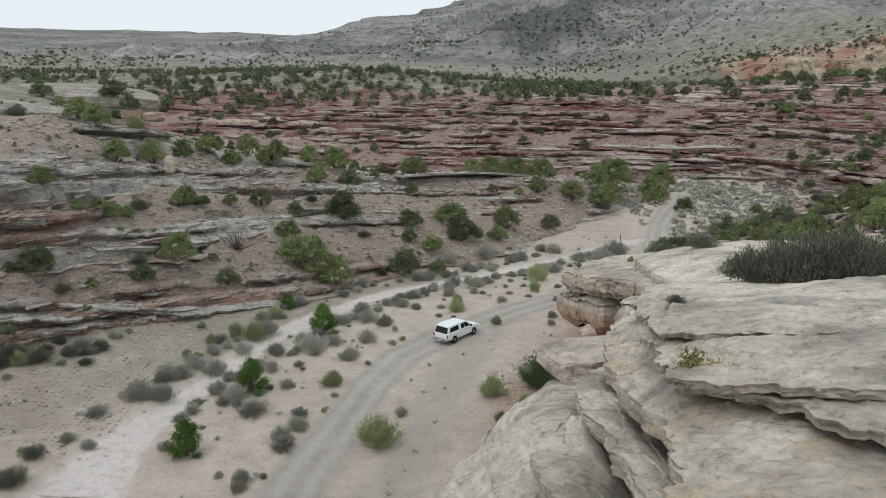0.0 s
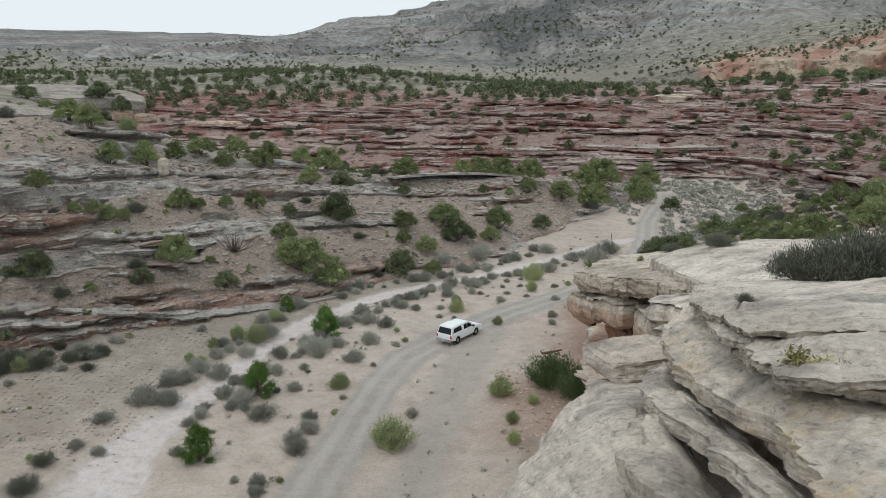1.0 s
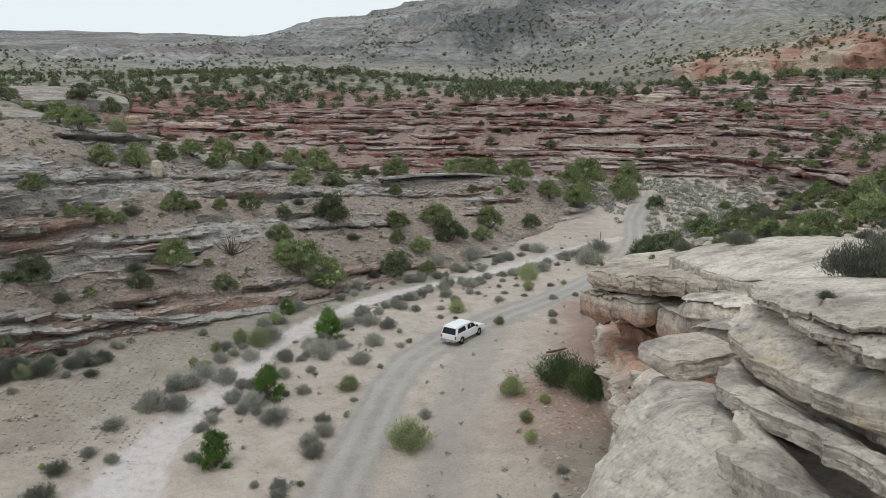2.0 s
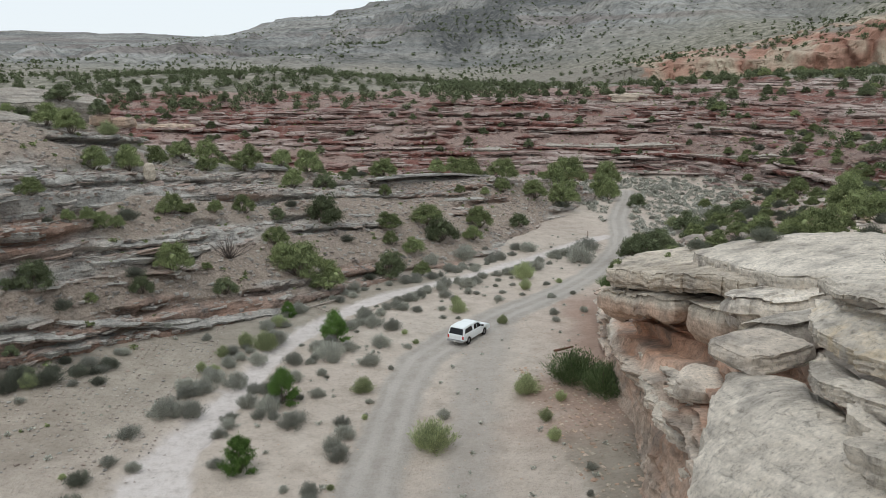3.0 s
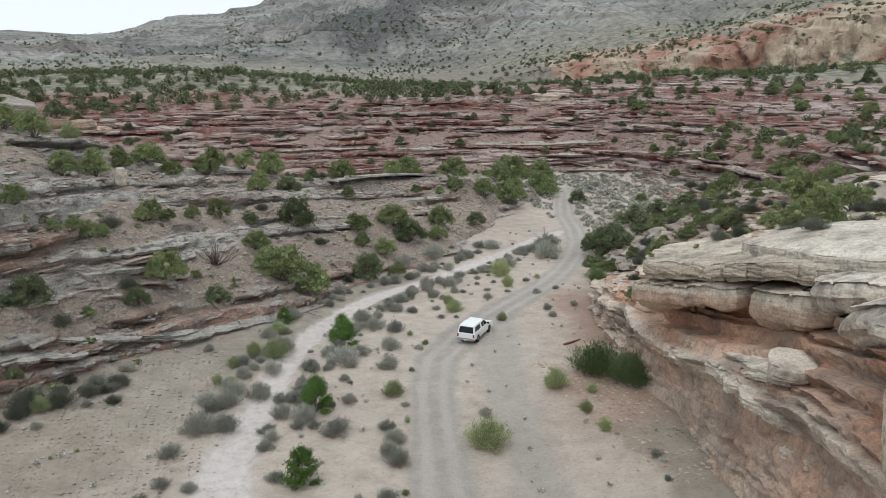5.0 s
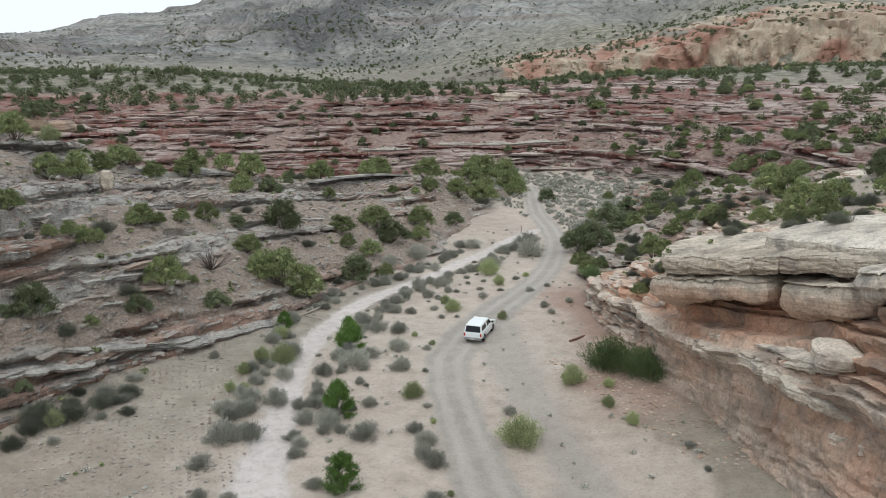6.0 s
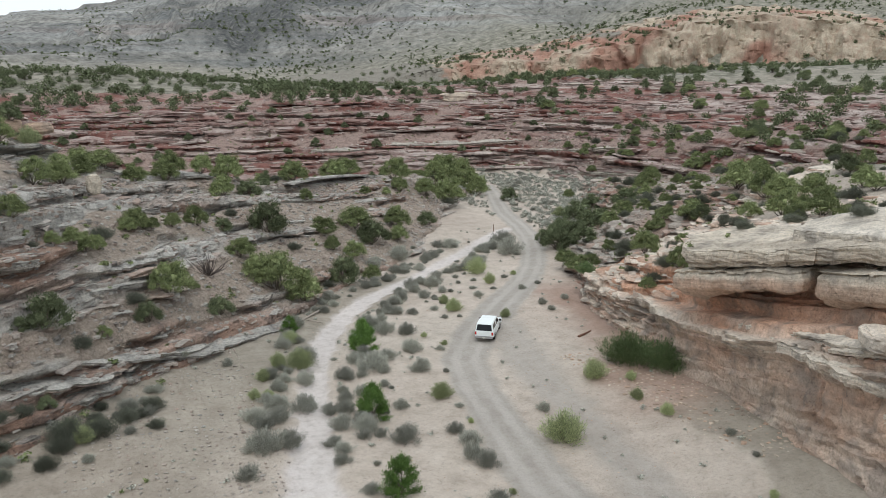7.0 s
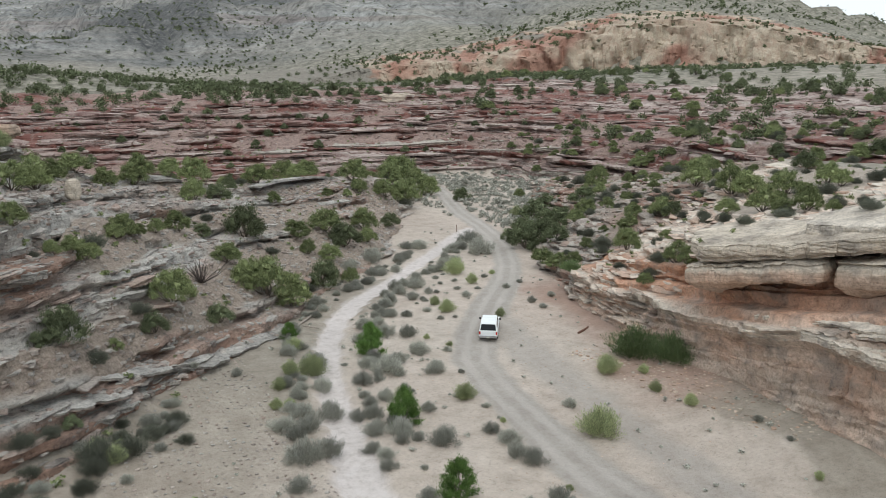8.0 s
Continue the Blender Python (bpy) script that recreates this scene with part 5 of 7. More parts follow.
ledge("red_canyon_wall", RED_ROCK, [(39.86, 194.71, 2.36), (48.16, 192.34, 2.46), (56.77, 190.97, 2.45), (65.79, 190.4, 2.34)], 0.60, 4.5, 749, 3.0)
ledge("red_canyon_wall", RED_ROCK, [(90.45, 187.51, 14.65), (94.99, 181.55, 15.28), (99.43, 176.09, 15.58), (103.97, 171.13, 15.29)], 0.90, 4.5, 750, 3.0)
ledge("red_canyon_wall", BENCH_ROCK, [(78.44, 183.07, 8.71), (82.96, 175.71, 8.96), (87.09, 168.55, 9.51), (90.82, 161.6, 10.3)], 0.90, 4.5, 751, 3.0)
ledge("red_canyon_wall", BENCH_ROCK, [(75.57, 183.66, 6.35), (80.47, 171.81, 6.75), (84.37, 160.67, 8.11), (87.58, 150.03, 8.45)], 1.20, 4.5, 752, 3.0)
ledge("red_canyon_wall", BENCH_ROCK, [(80.18, 155.47, 2.02), (80.74, 148.1, 3.11), (82.09, 142.53, 3.93), (84.25, 139.06, 5.73)], 0.80, 4.5, 753, 3.0)
ledge("red_canyon_wall", BENCH_ROCK, [(87.1, 135.89, 8.1), (88.55, 130.13, 9.17), (88.2, 122.67, 10.4), (85.95, 113.81, 11.75)], 0.80, 4.5, 754, 3.0)
ledge("red_canyon_wall", RED_ROCK, [(58.65, 188.78, 0.9), (67.35, 186.32, 0.9), (73.77, 179.56, 1.47), (77.38, 168.71, 2.58)], 0.50, 4.5, 755, 3.0)
ledge("red_canyon_wall", RED_ROCK, [(-44.9, 213.93, 9.02), (-35.0, 212.71, 9.07), (-25.11, 210.81, 8.98), (-15.12, 207.91, 8.76)], 0.70, 4.5, 756, 3.0)
ledge("red_canyon_wall", RED_ROCK, [(-6.42, 203.01, 7.13), (0.71, 204.72, 7.15), (7.93, 205.12, 7.06), (15.05, 204.14, 6.47)], 0.80, 4.5, 757, 3.0)
ledge("red_canyon_wall", BENCH_ROCK, [(15.45, 206.34, 6.9), (23.26, 202.95, 6.56), (31.56, 201.97, 6.43), (40.57, 203.1, 6.52)], 0.80, 4.5, 758, 3.0)
ledge("red_canyon_wall", RED_ROCK, [(6.85, 212.12, 11.85), (15.86, 215.03, 11.82), (24.66, 215.25, 11.63), (33.07, 212.77, 11.28)], 0.60, 4.5, 759, 3.0)
ledge("red_canyon_wall", RED_ROCK, [(35.94, 210.77, 10.21), (46.24, 211.0, 10.47), (56.24, 209.93, 10.62), (65.95, 207.87, 10.74)], 0.60, 4.5, 760, 3.0)
ledge("red_canyon_wall", RED_ROCK, [(73.97, 206.3, 12.47), (79.8, 199.83, 13.0), (84.92, 192.87, 13.6), (89.25, 185.51, 14.31)], 0.70, 4.5, 761, 3.0)
ledge("east_canyon_bench", BENCH_ROCK, [(33.98, 93.29, 3.53), (32.27, 88.41, 4.11), (30.85, 84.02, 4.63), (29.54, 80.03, 5.1)], 0.30, 2.5, 781, 1.8)
ledge("east_canyon_bench", BENCH_ROCK, [(72.42, 119.24, 4.64), (66.5, 109.16, 6.31), (64.59, 103.37, 7.39), (66.77, 101.59, 8.03)], 0.60, 2.5, 782, 1.8)
ledge("east_canyon_bench", BENCH_ROCK, [(45.88, 84.39, 7.6), (43.05, 76.52, 9.0), (41.02, 70.15, 10.16), (40.1, 65.09, 11.07)], 0.40, 2.5, 783, 1.8)
ledge("east_canyon_bench", BENCH_ROCK, [(43.8, 67.68, 11.41), (44.79, 65.9, 12.12), (45.77, 64.12, 12.71), (46.76, 62.34, 13.19)], 0.70, 2.5, 784, 1.8)
ledge("east_canyon_bench", BENCH_ROCK, [(54.15, 86.31, 9.25), (54.85, 85.52, 9.35), (54.94, 84.23, 9.55), (54.23, 82.34, 9.86)], 0.50, 2.5, 785, 1.8)
ledge("east_canyon_bench", BENCH_ROCK, [(48.81, 94.95, 6.13), (47.4, 90.86, 6.78), (46.59, 87.48, 7.3), (46.28, 84.79, 7.67)], 0.30, 2.5, 786, 1.8)
ledge("east_canyon_bench", BENCH_ROCK, [(22.5, 81.79, 2.4), (22.88, 79.7, 2.91), (22.87, 77.32, 3.54), (22.56, 74.73, 4.32)], 0.70, 2.5, 787, 1.8)
ledge("east_canyon_bench", BENCH_ROCK, [(34.69, 76.28, 6.97), (32.88, 72.89, 7.64), (30.67, 69.31, 8.39), (27.96, 65.52, 9.22)], 0.40, 2.5, 789, 1.8)
ledge("east_canyon_bench", BENCH_ROCK, [(77.53, 161.34, -0.39), (77.12, 155.45, 0.43), (77.5, 150.86, 1.03), (78.99, 147.77, 1.84)], 1.00, 2.5, 790, 1.8)
ledge("east_canyon_bench", BENCH_ROCK, [(77.15, 168.22, 1.56), (79.01, 157.15, 2.14), (81.28, 147.68, 2.77), (84.34, 139.91, 3.91)], 0.80, 2.5, 791, 1.8)
ledge("east_canyon_bench", BENCH_ROCK, [(54.56, 111.5, 3.97), (52.55, 106.02, 4.67), (50.93, 101.23, 5.28), (49.82, 97.04, 5.77)], 0.30, 2.5, 792, 1.8)
ledge("east_canyon_bench", BENCH_ROCK, [(33.89, 58.7, 12.04), (33.57, 55.23, 12.8), (32.75, 51.66, 13.38), (31.34, 47.99, 13.79)], 0.50, 2.5, 793, 1.8)
ledge("east_canyon_bench", BENCH_ROCK, [(36.96, 55.75, 12.9), (38.95, 55.16, 13.17), (40.64, 54.38, 13.49), (41.93, 53.39, 13.88)], 0.60, 2.5, 794, 1.8)
ledge("sandstone_outcrop", PALE_ROCK, [(15.16, 69.83, 3.79), (13.65, 60.29, 4.78), (10.99, 51.31, 5.79), (7.78, 42.95, 7.84)], 0.80, 2.2, 801, 1.0)
ledge("sandstone_outcrop", PALE_ROCK, [(8.84, 44.34, 7.42), (7.13, 39.01, 7.93), (5.95, 34.89, 8.22), (5.48, 31.83, 8.29), (5.8, 29.68, 7.97)], 0.90, 2.2, 802, 1.0)
ledge("sandstone_outcrop", PALE_ROCK, [(9.15, 43.89, 7.77), (8.35, 39.71, 8.33), (7.52, 36.05, 8.84), (6.72, 32.85, 9.24), (6.05, 30.11, 9.62)], 0.45, 2.2, 803, 1.0)
ledge("sandstone_outcrop", PALE_ROCK, [(8.47, 41.15, 8.2), (7.9, 38.12, 8.7), (7.12, 35.23, 9.19), (6.15, 32.47, 9.68)], 0.25, 2.2, 806, 1.0)
ledge("sandstone_outcrop", PALE_ROCK, [(6.54, 33.99, 6.09), (6.11, 31.03, 6.71), (5.4, 28.18, 7.3), (4.41, 25.48, 7.84)], 0.80, 2.2, 808, 1.0)
ledge("sandstone_outcrop", PALE_ROCK, [(7.85, 39.1, 8.04), (7.3, 36.58, 8.56), (6.66, 34.12, 9.18), (5.95, 31.73, 9.86)], 0.35, 2.2, 809, 1.0)

# ---- a way to find the ground under a thing ----
from mathutils.bvhtree import BVHTree

all_v, all_f, shift = [], [], 0
for v, f in LAND:
    all_v.append(v)
    all_f.append(f + shift)
    shift += len(v)
TREE = BVHTree.FromPolygons(np.vstack(all_v).tolist(), np.vstack(all_f).tolist())


def top_at(x, y, from_z=150.0):
    hit = TREE.ray_cast(Vector((x, y, from_z)), Vector((0, 0, -1)))
    return (hit[0].z, hit[1].z) if hit[0] is not None else (float(ground_z(np.array(x), np.array(y))), 1.0)


# ---- loose ledge stones on the slopes ----
def stone_mesh(name, seed, material):
    """An angular plate of rock, about two metres long, one wide and 0.35 thick."""
    r = np.random.default_rng(seed)
    k = int(r.integers(6, 9))
    ang = np.sort((np.arange(k) + r.uniform(-0.3, 0.3, k)) * 2 * np.pi / k)
    rad = r.uniform(0.75, 1.15, k)
    ring = np.c_[np.cos(ang) * rad, np.sin(ang) * rad * 0.55]
    rows = [(0.78, 0.17), (0.97, 0.13), (1.0, 0.02), (0.9, -0.04), (0.93, -0.13), (0.7, -0.18)]
    v = [np.c_[ring * f + r.normal(size=(k, 2)) * 0.03, np.full(k, z) + r.normal(size=k) * 0.015] for f, z in rows]
    faces = [[i * k + j, i * k + (j + 1) % k, (i + 1) * k + (j + 1) % k, (i + 1) * k + j] for i in range(len(rows) - 1) for j in range(k)]
    verts = np.vstack(v)
    me = bpy.data.meshes.new(name)
    me.from_pydata(verts.tolist(), [], [f[::-1] for f in faces] + [list(range(k)), list(range(len(verts) - 1, len(verts) - 1 - k, -1))])
    me.materials.append(material)
    for key, value in (("rock", 1.0), ("warm", 0.15 + 0.5 * (seed % 3 == 0)), ("bed", 0.7 * (seed % 7))):
        a = me.attributes.new(key, "FLOAT", "POINT")
        a.data.foreach_set("value", np.full(len(verts), value, np.float32))
    me.update()
    return me


def lay_stones(sheet, material, count, sizes, seed, box, rocky=0.45, thick=(0.5, 1.3), slope=0.22):
    """Plates that jut from the ledges of a slope, long side along the contour."""
    owner, (p, out, m, steep) = SHEETS[sheet]
    meshes = [stone_mesh("stone", seed + i, material) for i in range(9)]
    r = np.random.default_rng(seed)
    ok = np.argwhere((m > rocky) & (steep > slope) & (p[..., 0] > box[0]) & (p[..., 0] < box[1]) & (p[..., 1] > box[2]) & (p[..., 1] < box[3]))
    for i, j in ok[r.choice(len(ok), count)]:
        s = r.uniform(*sizes) * (1.6 if r.random() < 0.15 else 1.0)
        o = out[i, j]
        at = p[i, j] - np.array([o[0], o[1], 0]) * s * 0.12
        turn = math.atan2(o[1], o[0]) - math.pi / 2 + r.normal() * 0.12
        ob = new("stone", meshes[int(r.integers(0, 9))])
        ob.parent = owner
        ob.matrix_basis = Matrix.LocRotScale(Vector(at), Euler((r.normal() * 0.08, r.normal() * 0.07, turn)), (s * 0.62, s * 0.62 * r.uniform(0.8, 1.4), s * 0.5 * r.uniform(*thick)))


def rubble(name, sheet, material, count, sizes, seed, box, label, flat=0.5, long=1.0):
    """Small broken stones lying on a slope, too many to count."""
    owner, (p, out, m, steep) = SHEETS[sheet]
    r = np.random.default_rng(seed)
    ok = np.argwhere((p[..., 0] > box[0]) & (p[..., 0] < box[1]) & (p[..., 1] > box[2]) & (p[..., 1] < box[3]) & ((m > 0.6) | (long <= 1)))
    pick = ok[r.choice(len(ok), count)]
    at = p[tuple(pick.T)]
    cube = np.array([(x, y, z) for x in (-1, 1) for y in (-1, 1) for z in (-1, 1)], float)
    quads = np.array([(0, 1, 3, 2), (4, 6, 7, 5), (0, 4, 5, 1), (2, 3, 7, 6), (0, 2, 6, 4), (1, 5, 7, 3)])
    size = r.uniform(*sizes, (count, 1, 1)) * r.uniform(0.5, 1.2, (count, 1, 3)) * np.array([long, 1, flat])
    o = out[tuple(pick.T)]
    turn = np.arctan2(o[:, 1], o[:, 0]) + np.pi / 2 + r.normal(size=count) * (0.12 if long > 1 else 3.0)
    c = (cube[None] + r.normal(size=(count, 8, 3)) * 0.28) * size
    x = c[..., 0] * np.cos(turn)[:, None] - c[..., 1] * np.sin(turn)[:, None]
    y = c[..., 0] * np.sin(turn)[:, None] + c[..., 1] * np.cos(turn)[:, None]
    v = np.stack([x, y, c[..., 2]], -1) + at[:, None]
    f = (quads[None] + 8 * np.arange(count)[:, None, None]).reshape(-1, 4)
    ob = new(name, mesh_from(name, v.reshape(-1, 3), f, material, {"rock": np.ones(8 * count), "warm": np.repeat(r.uniform(0, 0.6, count), 8), "bed": np.repeat(r.uniform(0, 9, count), 8)}, sharp=True))
    return tagged(ob, label, "stones", kind="stuff")

# ---- plants ----
def leaves_mesh(name, centres, size, material, seed, lean=0.4, slim=0.55, fan=0.0):
    """Small leaf blades at the centres, turned every way, or fanning out from the foot by the share fan."""
    rng = np.random.default_rng(seed)
    n = len(centres)
    d = rng.normal(size=(n, 3))
    d[:, 2] = np.abs(d[:, 2]) * (0.5 + lean)
    d /= np.linalg.norm(d, axis=1)[:, None]
    if fan:
        away = centres - np.array([0, 0, -0.25])
        d = (1 - fan) * d + fan * away / (np.linalg.norm(away, axis=1)[:, None] + 1e-9)
        d /= np.linalg.norm(d, axis=1)[:, None]
    e = np.cross(d, rng.normal(size=(n, 3)))
    e /= np.linalg.norm(e, axis=1)[:, None] + 1e-9
    s = np.reshape(size, (-1, 1)) * rng.uniform(0.6, 1.4, n)[:, None]
    a = centres - e * s * slim * 0.5
    b = centres + e * s * slim * 0.5
    v = np.stack([a, b, b * 0.35 + a * 0.65 + d * s + 0.15 * e * s, a * 0.9 + b * 0.1 + d * s * 0.7], 1).reshape(-1, 3)
    return mesh_from(name, v, np.arange(4 * n).reshape(n, 4), material, sharp=True)


def tube(points, radii, sides=5):
    p = np.asarray(points, float)
    rows = []
    for i, (c, r) in enumerate(zip(p, radii)):
        d = p[min(i + 1, len(p) - 1)] - p[max(i - 1, 0)]
        d /= np.linalg.norm(d) + 1e-9
        u = np.cross(d, (0.3, 0.9, 0.2))
        u /= np.linalg.norm(u) + 1e-9
        w = np.cross(d, u)
        ang = np.linspace(0, 2 * np.pi, sides, endpoint=False)
        rows.append(c + r * (np.cos(ang)[:, None] * u + np.sin(ang)[:, None] * w))
    v = np.vstack(rows)
    f = [[i * sides + j, i * sides + (j + 1) % sides, (i + 1) * sides + (j + 1) % sides, (i + 1) * sides + j] for i in range(len(p) - 1) for j in range(sides)]
    return v, np.array(f)


def wood_mesh(name, ends, seed, thick=0.07, base=(0, 0, 0), material=BARK):
    rng = np.random.default_rng(seed)
    vs, fs, k = [], [], 0
    for e in ends:
        a, b = np.array(base, float), np.array(e, float)
        mid = (a + b) / 2 + rng.normal(size=3) * 0.06 * np.linalg.norm(b)
        v, f = tube([a, (a + mid) / 2 + rng.normal(size=3) * 0.02, mid, b], [thick, thick * 0.75, thick * 0.5, thick * 0.15])
        v[:5] = a
        vs.append(v)
        fs.append(f + k)
        k += len(v)
    me = mesh_from(name, np.vstack(vs), np.vstack(fs), material)
    bm = bmesh.new()
    bm.from_mesh(me)
    bmesh.ops.remove_doubles(bm, verts=bm.verts, dist=1e-5)
    bm.to_mesh(me)
    bm.free()
    return me


def conical_crown(seed, n):
    """A young juniper: a dense cone with shoots that break its outline. One metre high."""
    rng = np.random.default_rng(seed)
    shoots = 46
    z = rng.uniform(0.02, 0.9, shoots) ** 0.9
    ang = rng.uniform(0, 2 * np.pi, shoots)
    r = 0.47 * (1 - z) ** 0.6 * (0.7 + 0.3 * smooth(0.0, 0.2, z)) * rng.uniform(0.75, 1.1, shoots)
    tips = np.c_[np.cos(ang) * r, np.sin(ang) * r, z + 0.06]
    k = rng.integers(0, shoots, n)
    f = rng.uniform(0.25, 1.05, n)[:, None] ** 0.6
    root = np.c_[0 * z, 0 * z, np.maximum(0.02, z - 0.18)]
    c = root[k] * (1 - f) + tips[k] * f + rng.normal(size=(n, 3)) * 0.042
    top = rng.normal(size=(n // 12, 3)) * (0.04, 0.04, 0.07) + (0, 0, 0.9)
    return np.vstack([c, top])


def clumped_crown(seed, n, clumps=13, wide=0.55, tall=0.8, low=0.25, puff=0.17):
    """A rounded shrub or old juniper: clumps on limbs, with gaps. About one metre high and wide."""
    rng = np.random.default_rng(seed)
    ang, u = rng.uniform(0, 2 * np.pi, clumps), rng.uniform(0, 1, clumps)
    r = wide * np.sqrt(u) * 0.8
    z = low + (tall - low) * (1 - 0.8 * u) * rng.uniform(0.45, 1.0, clumps)
    mid = np.c_[np.cos(ang) * r, np.sin(ang) * r, z]
    k = rng.integers(0, clumps, n)
    d = rng.normal(size=(n, 3))
    d /= np.linalg.norm(d, axis=1)[:, None]
    size = puff * rng.uniform(0.65, 1.4, clumps)
    c = mid[k] + d * (size[k] * rng.uniform(0.55, 1.12, n))[:, None] * (1.15, 1.15, 0.85)
    c[:, 2] = np.maximum(c[:, 2], 0.02)
    return c, mid, size


def fan_crown(seed, n, stems=80, wide=0.6, tall=0.7):
    """Sagebrush and the like: many thin twigs that fan up from the foot, with leaves along them."""
    rng = np.random.default_rng(seed)
    ang, tilt = rng.uniform(0, 2 * np.pi, stems), rng.uniform(0, 1, stems) ** 0.6
    root = np.c_[np.cos(ang) * tilt, np.sin(ang) * tilt, 0 * tilt] * 0.45 * wide * rng.uniform(0.3, 1, (stems, 1))
    lobes = 1 + 0.25 * np.sin(3 * ang + seed) * tilt
    tip = np.c_[np.cos(ang) * tilt * wide * lobes, np.sin(ang) * tilt * wide * lobes, tall * (1 - 0.62 * tilt**2)] * rng.uniform(0.72, 1.08, (stems, 1))
    k, f = rng.integers(0, stems, n), rng.uniform(0.12, 1, n)[:, None] ** 0.7
    c = root[k] * (1 - f) + tip[k] * f + rng.normal(size=(n, 3)) * 0.045
    c[:, 2] = np.maximum(c[:, 2], 0.02)
    return c, tip


def add_cores(me, mid, size, seed):
    """Dense twiggy hearts inside the clumps, so that a crown is not seen through everywhere."""
    rng = np.random.default_rng(seed)
    bm = bmesh.new()
    bm.from_mesh(me)
    for m, s in zip(mid, size):
        made = bmesh.ops.create_icosphere(bm, subdivisions=1, radius=s * 0.42, matrix=Matrix.Translation(Vector(m)))
        for v in made["verts"]:
            v.co += Vector(rng.normal(size=3) * s * 0.2)
            v.co.z = max(v.co.z, 0.0)
    bm.to_mesh(me)
    bm.free()
    return me


def spray_mesh(name, n, material, seed, high=0.9, wide=0.75, width=0.02, spread=0.28):
    """Stems that fan out from the ground, with short side leaves: sage, rabbitbrush, grass."""
    rng = np.random.default_rng(seed)
    ang, tilt = rng.uniform(0, 2 * np.pi, n), rng.uniform(0, 1, n) ** 0.7
    base = rng.normal(size=(n, 3)) * (spread * wide, spread * wide, 0)
    length = high * rng.uniform(0.55, 1.0, n)
    d = np.c_[np.cos(ang) * tilt * wide * 0.8, np.sin(ang) * tilt * wide * 0.8, 1 - 0.45 * tilt]
    tip = base + d * length[:, None]
    pts = []
    for f in (0.45, 0.65, 0.82, 0.97):
        pts.append(base * (1 - f) + tip * f + rng.normal(size=(n, 3)) * 0.035)
    c = np.vstack(pts)
    c[:, 2] = np.maximum(c[:, 2], 0.02)
    return leaves_mesh(name, c, width * 7, material, seed + 1, lean=1.0, slim=0.4)


TWIGGY = {
    "willow": (WILLOW, 11000, 190, 0.66, 0.84, 0, 0, 0.045),
    "grey": (GREYBUSH, 9000, 160, 0.64, 0.66, 0, 0, 0.045),
    "sage": (SAGE, 6500, 100, 0.62, 0.54, 0, 0, 0.052),
    "rabbit": (RABBIT, 7500, 140, 0.56, 0.80, 0, 0, 0.055),
}


def tree(name, kind, seed, label, category, group):
    root = new(name)
    if kind == "cone":
        crown = leaves_mesh("crown", conical_crown(seed, 9000), 0.036, YOUNG, seed, 0.7, 0.4, 0.35)
        wood = wood_mesh("trunk", [(0, 0, 0.75), (0.12, 0.05, 0.4), (-0.1, 0.08, 0.42), (0.02, -0.13, 0.35)], seed, 0.035)
    else:
        material, n, clumps, wide, tall, low, puff, leaf = {
            "shrub": (SHRUB, 9000, 46, 0.56, 0.86, 0.12, 0.12, 0.034),
            "juniper": (JUNIPER, 7500, 34, 0.54, 0.84, 0.06, 0.145, 0.038),
        }[kind] if kind not in TWIGGY else TWIGGY[kind]
        if kind in TWIGGY:
            c, tips = fan_crown(seed, n, clumps, wide, tall)
            crown = leaves_mesh("crown", c, leaf, material, seed, 0.6, 0.2, 0.7)
            wood = wood_mesh("trunk", tips[:9] * 0.85, seed, 0.018)
        else:
            c, mid, puffs = clumped_crown(seed, n, clumps, wide, tall, low, puff)
            crown = add_cores(leaves_mesh("crown", c, leaf, material, seed, 0.5, 0.36, 0.45), mid, puffs, seed + 7)
            wood = wood_mesh("trunk", mid[:9], seed, 0.024)
    part("trunk", wood, root)
    part("crown", crown, root)
    return tagged(root, label, category, group)


def upright(x, y, size, turn=0.0, tall=1.0, sink=0.04, from_z=150.0):
    z, _ = top_at(x, y, from_z)
    return Matrix.LocRotScale((x, y, z - sink * size), Euler((0, 0, turn)), (size, size, size * tall))


USED = set()


def place(proto, m):
    """The first plant of a kind goes to its place itself; the others are copies of it."""
    if proto in USED:
        return copy_thing_scaled(proto, m)
    USED.add(proto)
    proto.matrix_basis = m
    return proto


def copy_thing_scaled(ob, m):
    keep = ob.matrix_basis.copy()
    ob.matrix_basis = Matrix.Identity(4)
    made = copy_thing(ob, m)
    ob.matrix_basis = keep
    return made


CONES = [tree("juniper_tree", "cone", 200 + i, "small dense conical juniper with bright green leaves on sand", "tree", "young junipers on the canyon floor") for i in range(3)]
SHRUBS = [tree("green_shrub", "shrub", 210 + i, "rounded green desert shrub on the rocky slope", "shrub", "green shrubs") for i in range(4)]
JUNIPERS = [tree("juniper_bush", "juniper", 220 + i, "dark green juniper bush growing among ledges", "shrub", "juniper bushes") for i in range(4)]
SAGES = [tree("sagebrush", "sage", 230 + i, "low grey sagebrush on sand", "shrub", "sagebrush") for i in range(5)]
RABBITS = [tree("rabbitbrush", "rabbit", 240 + i, "yellow-green rabbitbrush on sand", "shrub", "rabbitbrush") for i in range(3)]
WILLOWS = [tree("willow_bush", "willow", 260 + i, "dense dark green willow bush against the rock foot", "shrub", "willow bushes") for i in range(2)]
GREYS = [tree("brush", "grey", 265 + i, "dark grey-green brush among rocks", "shrub", "dark brush") for i in range(3)]
